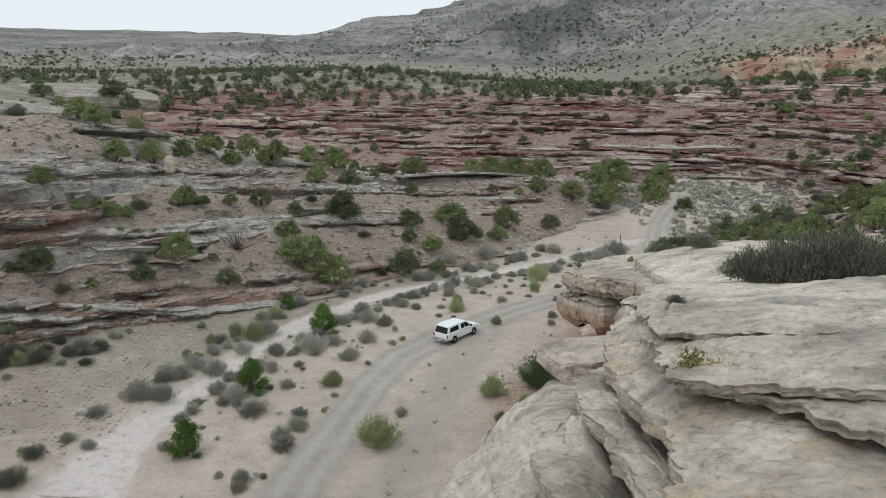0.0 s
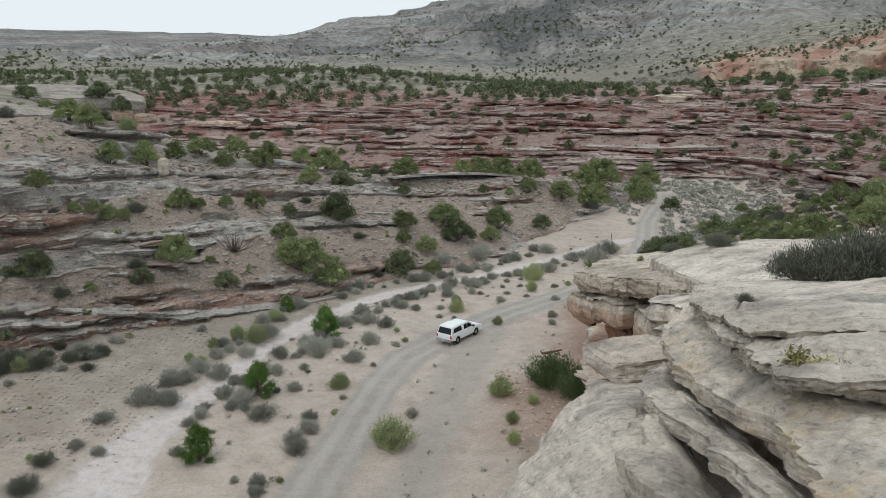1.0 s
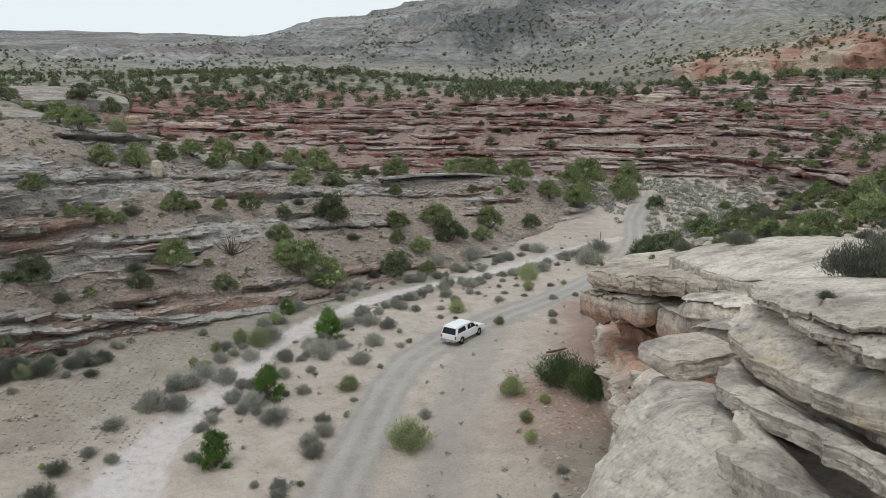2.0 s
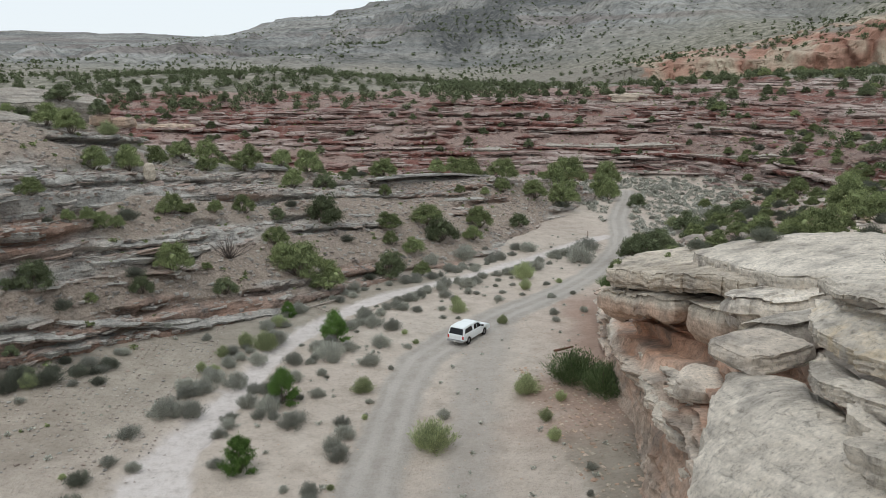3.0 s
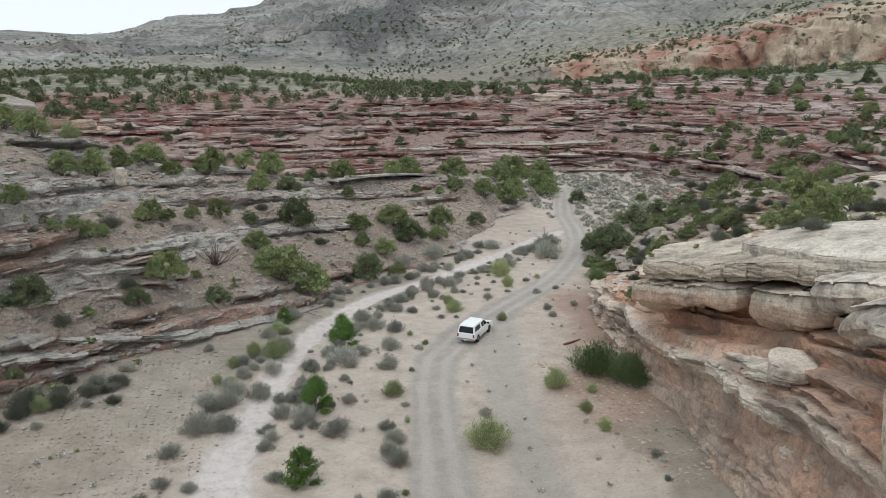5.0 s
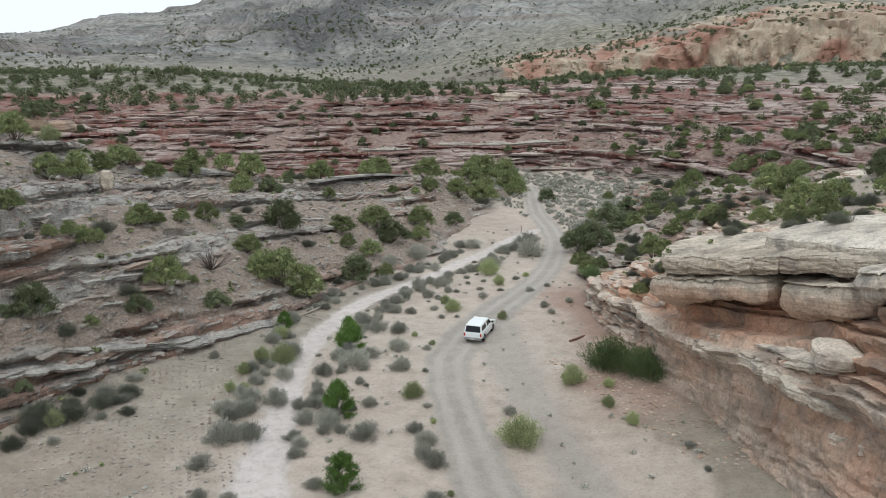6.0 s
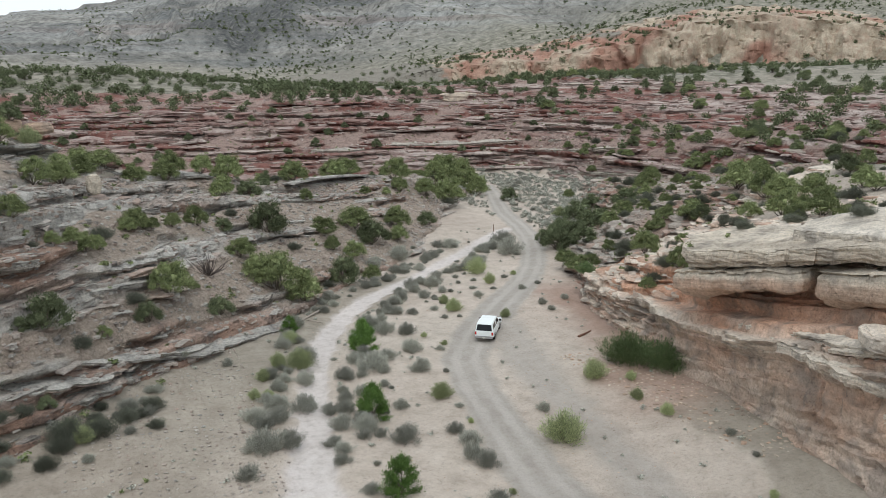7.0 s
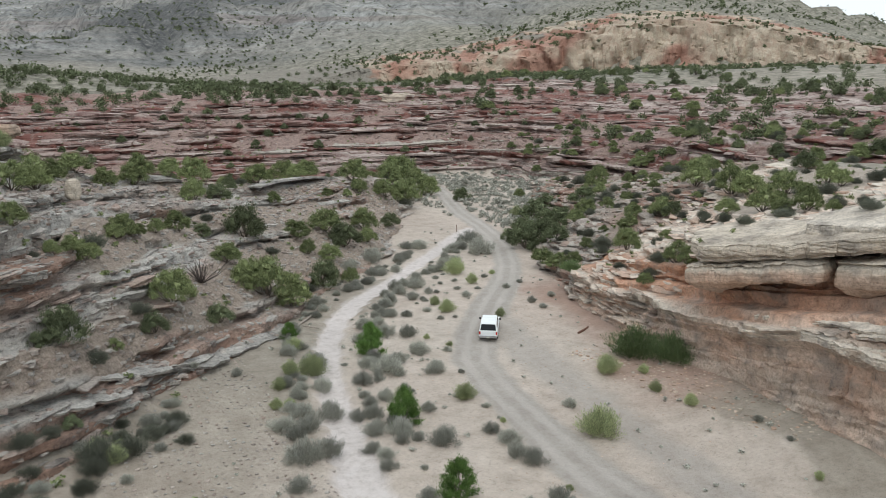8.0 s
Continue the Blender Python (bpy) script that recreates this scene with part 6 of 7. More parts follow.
TUFTS = [tagged(new("grass_tuft", spray_mesh("grass_tuft", 110, GRASS, 250 + i, 0.8, 0.5, 0.016, 0.18)), "dry yellow grass tuft in a rock crack", "grass", "grass tufts") for i in range(2)]

# ---- plants, known places: x, y, width ----
SHRUB_AT_A = [(-38.2, 70.0, 2.2), (-35.6, 91.0, 3.0), (-33.8, 96.1, 2.9), (-31.4, 99.2, 3.0), (-28.4, 99.5, 2.5), (-23.6, 106.2, 3.1), (-19.8, 108.9, 2.9), (-16.2, 111.3, 3.8), (-13.8, 109.4, 3.0), (-4.9, 120.8, 4.3), (15.9, 169.3, 6.3), (5.0, 130.7, 2.9), (-17.9, 104.9, 2.8), (-22.8, 91.6, 2.4), (-19.5, 95.6, 2.2), (-29.4, 83.6, 2.4), (-25.6, 88.1, 1.7), (-34.4, 72.8, 1.7), (-32.7, 75.6, 1.4), (-13.5, 98.7, 4.5), (-4.9, 113.5, 2.0), (-4.7, 105.2, 3.8), (-18.9, 87.8, 3.0), (-17.6, 84.8, 3.5), (-15.7, 84.3, 4.8), (-12.8, 84.9, 3.7), (-27.3, 73.8, 3.3), (-22.9, 76.2, 2.3), (-29.4, 70.3, 2.0), (-36.4, 64.0, 3.0)]
SHRUB_AT_B = [(-32.8, 66.6, 1.2), (-36.5, 59.0, 1.1), (8.9, 135.7, 3.5), (8.5, 125.8, 1.9), (17.7, 135.7, 5.2), (17.0, 131.7, 3.1), (30.3, 145.5, 4.7), (52.8, 178.0, 6.6), (46.2, 161.8, 5.3), (23.9, 135.4, 4.3), (17.9, 121.6, 2.9), (10.0, 115.1, 4.0), (1.2, 109.7, 4.5), (3.1, 107.0, 4.9), (-1.4, 101.7, 3.1), (-4.7, 101.2, 2.2), (-5.2, 95.1, 3.9), (-0.7, 97.0, 2.2), (8.3, 110.5, 3.0), (48.1, 146.3, 3.7), (61.2, 142.3, 2.5), (23.3, 87.2, 3.1), (22.1, 82.8, 2.9), (23.5, 72.0, 3.3), (14.8, 55.9, 2.1), (16.0, 58.3, 2.2), (13.7, 59.8, 1.4), (42.7, 100.5, 3.2), (41.9, 89.3, 1.3), (73.0, 129.7, 3.7)]
SHRUB_AT_C = [(82.0, 126.9, 3.7), (36.8, 79.2, 3.0), (35.8, 76.4, 2.2), (52.8, 87.2, 4.8), (70.0, 99.3, 3.5), (43.5, 73.5, 3.7), (42.2, 70.1, 3.6), (38.8, 62.7, 3.6), (26.8, 52.5, 3.0), (29.2, 58.7, 3.0), (31.1, 64.6, 2.5), (43.7, 60.8, 2.6), (78.7, 91.6, 3.0), (52.8, 69.5, 3.0), (62.3, 74.1, 2.4), (72.1, 73.4, 3.4), (73.9, 71.5, 3.4), (41.3, 57.7, 2.2), (-62.7, 129.8, 3.9), (-40.4, 87.6, 3.0), (-37.6, 85.4, 2.9), (-43.7, 90.1, 3.4), (-34.5, 131.7, 4.0), (-24.7, 104.9, 3.2), (-35.8, 71.7, 1.4), (-33.5, 74.0, 2.0), (-30.0, 82.7, 1.6), (-27.8, 84.7, 1.6), (34.2, 150.3, 7.0), (45.1, 155.4, 5.4)]
SHRUB_AT_D = [(31.0, 140.3, 6.5)]
BRUSH_AT = [(-8.3, 117.8, 2.1), (-17.9, 99.5, 2.0), (-32.4, 78.0, 2.4), (-37.2, 70.3, 1.2), (-10.7, 97.9, 2.4), (-30.3, 71.3, 2.2), (-34.3, 64.2, 1.9), (-39.3, 57.1, 2.0), (-37.8, 58.0, 1.7), (-33.8, 59.6, 1.5), (-40.1, 54.9, 1.6), (29.8, 138.5, 3.9), (-7.9, 92.4, 1.7), (26.0, 78.8, 2.9), (18.2, 67.9, 1.6), (17.0, 61.4, 2.3), (14.8, 60.4, 2.2), (34.3, 73.3, 1.8), (28.3, 65.0, 1.9), (23.2, 52.4, 2.1), (15.6, 50.8, 1.9), (35.3, 55.6, 2.4), (14.2, 39.7, 2.0), (43.9, 55.5, 2.5), (-53.0, 93.5, 2.8), (-35.4, 57.1, 2.8), (-33.5, 57.8, 2.8), (-31.8, 59.6, 1.9), (-26.0, 40.3, 2.4), (-26.5, 43.7, 1.8)]
DEAD_AT = [(-23.3, 80.7, 2.7)]
JUNIPER_AT = [(32.0, 104.4, 4.6), (27.8, 89.8, 4.0), (44.3, 107.1, 4.9), (46.3, 113.2, 6.2), (38.9, 111.9, 4.0), (37.0, 107.1, 5.7), (30.2, 99.9, 5.3), (31.5, 97.4, 5.2), (32.4, 107.3, 2.8), (46.8, 118.8, 6.4), (56.2, 127.1, 4.6), (51.7, 111.2, 5.1), (-66.4, 125.2, 3.8), (-57.9, 133.3, 5.0), (-39.9, 95.9, 2.9)]
WILLOW_AT = [(8.3, 55.5, 3.8), (9.8, 52.6, 3.7), (17.6, 74.9, 2.3)]
RABBIT_AT = [(-35.4, 58.4, 1.6), (-34.5, 56.7, 1.7), (-21.4, 64.8, 1.4), (-19.7, 66.9, 1.9), (-17.3, 72.7, 2.1), (-22.7, 61.8, 1.3), (12.1, 91.7, 3.4), (11.0, 86.0, 1.8), (16.0, 88.7, 1.1), (1.5, 76.6, 2.2), (1.6, 79.3, 1.6), (46.1, 123.2, 3.3), (5.5, 72.2, 1.5), (-4.8, 70.1, 0.8), (-3.9, 67.3, 0.8), (-9.0, 56.7, 2.2), (-9.0, 51.7, 0.6), (-11.2, 41.8, 0.7), (3.9, 54.4, 2.7), (6.2, 52.5, 1.2), (4.2, 49.3, 1.4), (3.8, 45.5, 1.3), (1.1, 33.6, 0.8), (-38.1, 92.6, 2.8), (-17.9, 66.6, 3.2), (-21.7, 61.7, 1.3), (-27.6, 44.2, 0.7)]
BIG_RABBIT_AT = [(-4.5, 46.4, 3.4)]
SAGE_AT_A = [(-34.3, 54.4, 1.0), (-29.5, 63.9, 1.2), (-30.6, 62.3, 1.0), (-32.5, 60.2, 0.9), (-21.9, 60.9, 1.7), (-23.3, 58.7, 2.4), (-23.5, 53.3, 2.8), (-27.0, 68.7, 0.9), (-23.6, 68.9, 1.2), (0.9, 100.5, 3.1), (6.3, 104.6, 4.1), (6.7, 98.5, 1.9), (4.0, 88.1, 2.8), (16.7, 109.8, 3.6), (15.2, 110.7, 2.7), (22.3, 100.8, 4.3), (25.9, 109.2, 4.6), (11.7, 94.7, 2.3), (14.7, 96.5, 3.2), (3.7, 84.2, 1.4), (6.7, 80.7, 1.7), (-4.5, 78.3, 2.1), (-6.9, 76.2, 1.7), (-3.7, 81.2, 1.9), (0.7, 82.9, 2.0), (-3.0, 77.5, 1.5), (13.1, 81.6, 1.4), (16.1, 82.8, 1.1), (11.5, 74.5, 1.3), (15.1, 75.5, 1.3)]
SAGE_AT_B = [(11.0, 71.9, 1.2), (-15.1, 62.9, 2.3), (-13.1, 66.0, 2.5), (-17.8, 57.8, 1.7), (-16.2, 59.1, 1.7), (-17.9, 54.7, 2.0), (-19.0, 53.0, 1.7), (-12.5, 60.4, 1.1), (-11.6, 63.1, 1.4), (-6.0, 71.9, 2.2), (-8.4, 62.4, 2.4), (-7.3, 67.4, 2.4), (-6.6, 61.2, 0.7), (-12.7, 56.2, 1.5), (-14.3, 51.4, 2.8), (-15.7, 52.5, 1.2), (-19.2, 50.2, 1.5), (-17.3, 48.9, 0.7), (-18.7, 45.9, 1.5), (-10.6, 50.9, 1.6), (-10.5, 49.0, 2.0), (-10.8, 45.8, 2.0), (-12.4, 41.3, 1.7), (-3.1, 51.1, 1.3), (-8.6, 54.5, 0.9), (4.8, 40.5, 1.0), (3.7, 37.3, 0.7), (-23.9, 45.6, 1.3), (-21.8, 53.7, 2.2), (-21.8, 57.5, 2.4)]
SAGE_AT_C = [(-19.5, 59.2, 2.4), (-18.2, 63.6, 2.1), (-17.2, 68.2, 2.8), (-11.2, 47.2, 2.0), (-14.0, 42.0, 0.9), (-12.4, 40.3, 1.4), (-18.8, 51.4, 1.7), (-7.8, 72.9, 2.3), (-12.1, 64.2, 3.1), (-10.3, 65.8, 2.1)]
CONE_AT = [(-11.6, 68.4, 2.8), (-15.3, 55.3, 2.3), (-17.1, 45.1, 2.2), (-16.6, 75.9, 1.6)]
BIG_BRUSH_AT = [(9.7, 22.7, 1.8), (10.5, 22.2, 2.2), (11.4, 22.0, 2.3), (12.3, 21.9, 2.3), (13.1, 21.7, 2.0), (11.8, 21.4, 1.8), (14.6, 21.5, 1.8), (23.2, 38.9, 2.1)]
TUFT_AT = [(4.4, 12.3, 0.85), (4.66, 12.0, 0.7), (4.9, 11.6, 0.5)]
CRACK_BRUSH_AT = [(5.7, 17.4, 0.5)]


def plant(lists, protos, ratio, seed, tall=(0.8, 1.1), sink=0.03, from_z=150.0):
    """Plants at known places; ratio: size for a metre of width."""
    r = random.Random(seed)
    for line in lists:
        for x, y, w in line:
            place(r.choice(protos), upright(x, y, w * ratio * r.uniform(0.95, 1.1), r.uniform(0, 6.28), r.uniform(*tall), sink, from_z))


plant([SHRUB_AT_A, SHRUB_AT_B, SHRUB_AT_C, SHRUB_AT_D], SHRUBS + JUNIPERS[:1], 1.05, 400, (0.85, 1.15))
plant([JUNIPER_AT], JUNIPERS, 0.9, 401, (0.75, 0.95))
plant([BRUSH_AT], GREYS, 0.82, 402, (0.7, 1.0))
plant([RABBIT_AT], RABBITS, 0.8, 403, (0.85, 1.2))
plant([SAGE_AT_A, SAGE_AT_B, SAGE_AT_C], SAGES, 0.76, 404, (0.9, 1.4))
plant([CONE_AT], CONES, 1.28, 405, (0.85, 0.95), from_z=4.2)
plant([WILLOW_AT], WILLOWS, 1.0, 406, (0.75, 0.9), from_z=4.2)
plant([TUFT_AT], TUFTS, 0.9, 407, (0.9, 1.1), from_z=19.5)
plant([BIG_BRUSH_AT], GREYS, 0.95, 408, (0.9, 1.1))
plant([BIG_RABBIT_AT], RABBITS, 0.85, 409, (0.9, 0.92), from_z=4.2)
plant([CRACK_BRUSH_AT], GREYS, 0.8, 410, (0.9, 1.0))
def scatter(protos, box, count, sizes, allow, seed, tall=(0.75, 1.1), sink=0.04):
    r = random.Random(seed)
    made = tries = 0
    while made < count and tries < count * 40:
        tries += 1
        x, y = r.uniform(box[0], box[1]), r.uniform(box[2], box[3])
        z, nz = top_at(x, y)
        if not allow(x, y, z, nz, r):
            continue
        place(r.choice(protos), upright(x, y, r.uniform(*sizes), r.uniform(0, 6.28), r.uniform(*tall), sink))
        made += 1


def off_tracks(x, y, gap=0.6):
    a, h = to_line(np.array(x), np.array(y), WASH)
    b, k = to_line(np.array(x), np.array(y), ROAD)
    return a > h + gap and b > k + gap


scatter(SAGES, (38, 78, 112, 186), 70, (1.0, 2.0), lambda x, y, z, nz, r: z < 0.6 and off_tracks(x, y, 0.4), 1)
scatter(SAGES, (-16, 30, 50, 112), 60, (0.5, 1.0), lambda x, y, z, nz, r: z < 1.0 and off_tracks(x, y, 0.3) and x < 0.75 * (y - 70) + 2 and x > 0.8 * (y - 92) - 12, 7)
scatter(SAGES, (-26, 26, 46, 112), 95, (0.9, 1.9), lambda x, y, z, nz, r: z < 1.2 and off_tracks(x, y, 1.0) and float(to_line(np.array(x), np.array(y), WASH)[0]) < 4.2, 9, (0.9, 1.4))
scatter(SHRUBS + JUNIPERS, (-62, 40, 60, 165), 45, (1.2, 2.4), lambda x, y, z, nz, r: z > 1.5 and y - 0.95 * x > 82, 2)
scatter(GREYS + SAGES[:2], (-50, -27, 40, 64), 34, (0.9, 1.9), lambda x, y, z, nz, r: off_tracks(x, y, 1.5) and float(to_line(np.array(x), np.array(y), WEST_FOOT)[0]) < r.uniform(0.5, 6) and z < 3.2, 13)
scatter(JUNIPERS, (-90, 120, 185, 240), 105, (1.6, 3.0), lambda x, y, z, nz, r: z > 0.5 and nz > 0.45, 3)
scatter(JUNIPERS, (-140, 165, 232, 300), 70, (2.4, 4.4), lambda x, y, z, nz, r: True, 4)
scatter(SHRUBS + GREYS[:1], (30, 100, 80, 175), 135, (1.4, 3.0), lambda x, y, z, nz, r: z > 1.5 and nz > 0.6, 6)
scatter(JUNIPERS + SHRUBS[:2], (82, 185, 62, 262), 120, (2.2, 4.2), lambda x, y, z, nz, r: z > 6 and nz > 0.5 and noise.noise((x / 22, y / 22, 6.1)) > r.uniform(-0.5, 0.35), 12)
scatter(GREYS + SHRUBS[:2], (20, 75, 40, 120), 120, (0.9, 2.0), lambda x, y, z, nz, r: z > 1.5 and nz > 0.6, 8)


def brush_cover(name, places, leaves, material, seed, label, flat=0.8):
    """Brush far off or too small to count, as one mesh of leaf clumps. places: x, y, z, size."""
    r = np.random.default_rng(seed)
    p = np.repeat(np.asarray(places, float), leaves, axis=0)
    d = r.normal(size=(len(p), 3))
    d /= np.linalg.norm(d, axis=1)[:, None]
    d *= r.uniform(0.05, 1.0, (len(p), 1)) ** 0.7 * r.uniform(0.8, 1.1, (len(p), 1))
    size = p[:, 3:]
    c = p[:, :3] + d * size * (0.5, 0.5, 0.42 * flat)
    c[:, 2:] += 0.3 * flat * size
    ob = new(name, leaves_mesh(name, c, size * (1.4 / leaves**0.5), material, seed + 1, 0.3, 0.9))
    return tagged(ob, label, "brush", kind="stuff")


r5 = random.Random(55)


def sown(count, box, gap, sizes, patch, level, seed, tall=150):
    """Places for brush: clustered, but no two closer than the gap."""
    taken, out, tries = {}, [], 0
    while len(out) < count and tries < count * 30:
        tries += 1
        x, y = r5.uniform(box[0], box[1]), r5.uniform(box[2], box[3])
        cell = (int(x // gap), int(y // gap))
        if cell in taken or noise.noise((x / patch, y / patch, seed)) < r5.uniform(-0.6, level):
            continue
        taken[cell] = True
        out.append((x, y, top_at(x, y, tall)[0], r5.uniform(*sizes) * (1.4 if r5.random() < 0.12 else 1.0)))
    return out


spots = sown(700, (-190, 230, 225, 400), 4.0, (1.6, 3.6), 30, 0.5, 0.3)
spots += sown(560, (84, 235, 35, 265), 3.5, (1.6, 3.6), 25, 0.5, 0.9)
spots += sown(420, (-115, 55, 240, 345), 4.2, (2.2, 4.2), 20, 0.4, 3.9)
brush_cover("plateau_brush", spots, 170, JUNIPER, 501, "dark juniper scrub dotted over the plateau", 1.0)
spots = []
while len(spots) < 9500:
    az, far = math.radians(r5.uniform(-38, 64)), 330 * (1150 / 330) ** r5.random()
    x, y = -15 + far * math.sin(az), 5 + far * math.cos(az)
    thick = 0.95 * math.exp(-(((math.degrees(az) - 9) / 7) ** 2) - ((far - 620) / 90) ** 2)
    if noise.noise((x / 60, y / 60, 1.7)) + 0.4 * noise.noise((x / 18, y / 18, 4.1)) + thick > r5.uniform(-0.35, 0.75):
        z, nz = top_at(x, y, 400)
        if nz > 0.8:
            spots.append((x, y, z, r5.uniform(0.9, 2.4) * (1.7 if r5.random() < 0.12 else 1.0)))
brush_cover("hill_brush", spots, 30, JUNIPER, 511, "dark scrub speckling the far hills", 1.0)
spots = []
while len(spots) < 220:
    x, y = r5.uniform(-34, 34), r5.uniform(34, 120)
    z = top_at(x, y)[0]
    if z < 2.5 and off_tracks(x, y, 0.15) and noise.noise((x / 5, y / 5, 7.7)) > r5.uniform(-0.5, 0.5):
        spots.append((x, y, z, r5.uniform(0.15, 0.6)))
brush_cover("floor_scrub", spots, 40, SAGE, 521, "small dry grey scrub scattered on the sand", 0.7)
spots = []
while len(spots) < 1500:
    x, y = r5.uniform(-60, 90), r5.uniform(50, 235)
    z, nz = top_at(x, y)
    if z > 1.0 and nz > 0.55 and noise.noise((x / 6, y / 6, 2.2)) > r5.uniform(-0.5, 0.4):
        spots.append((x, y, z, r5.uniform(0.3, 0.9)))
brush_cover("ledge_scrub", spots, 40, SHRUB, 531, "small green scrub scattered over the ledges", 0.8)

spots = []
while len(spots) < 900:
    x, y = r5.uniform(36, 80), r5.uniform(116, 190)
    z = top_at(x, y)[0]
    if z < 0.8 and off_tracks(x, y, 0.5):
        spots.append((x, y, z, r5.uniform(0.7, 1.7)))
brush_cover("sage_flat", spots, 60, SAGE, 541, "close grey sagebrush filling the bend of the canyon", 0.75)

# dead bush: bare twigs
bare = np.random.default_rng(9).normal(size=(46, 3)) * (0.42, 0.42, 0.2) + (0, 0, 0.6)
bush = new("dead_bush", wood_mesh("dead_bush", bare, 61, 0.022, material=DEAD))
bush.matrix_basis = upright(-23.1, 81.2, 2.7)
tagged(bush, "leafless grey bush on the talus", "shrub")

# posts, fallen logs and planks
WEATHERED = plain_material("weathered_wood", (0.33, 0.29, 0.25), 0.9, vary=0.3, scale=6)
RUST = plain_material("rusted_brown", (0.16, 0.085, 0.06), 0.85, vary=0.3, scale=6)


def rod(name, a, b, ra, rb, material, label, category, group=""):
    a, b = np.array(a, float), np.array(b, float)
    bend = (a + b) / 2 + np.array([0.02, -0.03, 0.01]) * np.linalg.norm(b - a)
    v, f = tube([a, (a + bend) / 2, bend, (bend + b) / 2, b], [ra, ra * 0.95, (ra + rb) / 2, rb * 1.05, rb], 8)
    f = f.tolist()
    me = bpy.data.meshes.new(name)
    me.from_pydata(v.tolist(), [], f + [list(range(7, -1, -1)), list(range(len(v) - 8, len(v)))])
    me.materials.append(material)
    return tagged(new(name, me), label, category, group)


def post(x, y, tall, label):
    z = top_at(x, y)[0]
    rod("post", (x, y, z - 0.2), (x, y, z + tall), 0.06, 0.055, RUST, label, "post", "posts")


post(28.8, 117.6, 1.25, "slim brown marker post where the tracks meet")
post(9.0, 57.6, 1.2, "slim brown post on the sand before the willow")
for a, b, ra, rb, mat, name, label in (((-14.9, 79.0), (-9.6, 85.4), 0.13, 0.06, WEATHERED, "log", "long bleached log lying along the bank of the wash"), ((-12.6, 78.2), (-15.2, 80.6), 0.07, 0.03, WEATHERED, "log", "broken bleached branch on the bank"), ((8.6, 63.4), (10.6, 64.2), 0.12, 0.08, RUST, "plank", "short dark red plank on the sand"), ((-9.2, 77.6), (-7.4, 78.6), 0.09, 0.07, WEATHERED, "plank", "pale plank lying across the wash bed")):
    rod(name, (*a, top_at(*a)[0] + ra * 0.6), (*b, top_at(*b)[0] + rb * 0.6), ra, rb, mat, label, name)

# ---- pickup truck with a camper shell ----
PAINT = plain_material("white_car_paint", (0.78, 0.82, 0.82), 0.3, vary=0.03)
TINT = plain_material("tinted_glass", (0.012, 0.014, 0.016), 0.08, vary=0.1)
RUBBER = plain_material("tyre_rubber", (0.025, 0.024, 0.023), 0.85)
STEEL = plain_material("brushed_steel", (0.45, 0.45, 0.46), 0.35, 0.9)
PLASTIC = plain_material("black_plastic", (0.03, 0.03, 0.032), 0.6)
LENS = plain_material("red_lamp_lens", (0.45, 0.03, 0.02), 0.25)
HEADLAMP = plain_material("clear_lamp_lens", (0.6, 0.62, 0.62), 0.15)
PLATE = plain_material("pale_plate", (0.6, 0.6, 0.55), 0.5)


def prism(profile, half, taper=0.0, bevel=0.05, z0=0.0):
    """A side outline (x, z) drawn out to both sides; above z0 it leans in by taper per metre."""
    bm = bmesh.new()
    rings = []
    for side in (-1, 1):
        rings.append([bm.verts.new((x, side * (half - taper * max(0, z - z0)), z)) for x, z in profile])
    k = len(profile)
    bm.faces.new(rings[0])
    bm.faces.new(rings[1][::-1])
    for i in range(k):
        bm.faces.new((rings[0][i], rings[1][i], rings[1][(i + 1) % k], rings[0][(i + 1) % k]))
    bmesh.ops.recalc_face_normals(bm, faces=bm.faces)
    bmesh.ops.bevel(bm, geom=list(bm.edges), offset=bevel, segments=3, profile=0.6, affect="EDGES")
    return bm


def lump(x0, x1, y0, y1, z0, z1, bevel=0.02):
    bm = bmesh.new()
    bmesh.ops.create_cube(bm, size=1)
    bmesh.ops.transform(bm, matrix=Matrix.LocRotScale(((x0 + x1) / 2, (y0 + y1) / 2, (z0 + z1) / 2), None, (x1 - x0, y1 - y0, z1 - z0)), verts=bm.verts)
    bmesh.ops.bevel(bm, geom=list(bm.edges), offset=bevel, segments=2, affect="EDGES")
    return bm


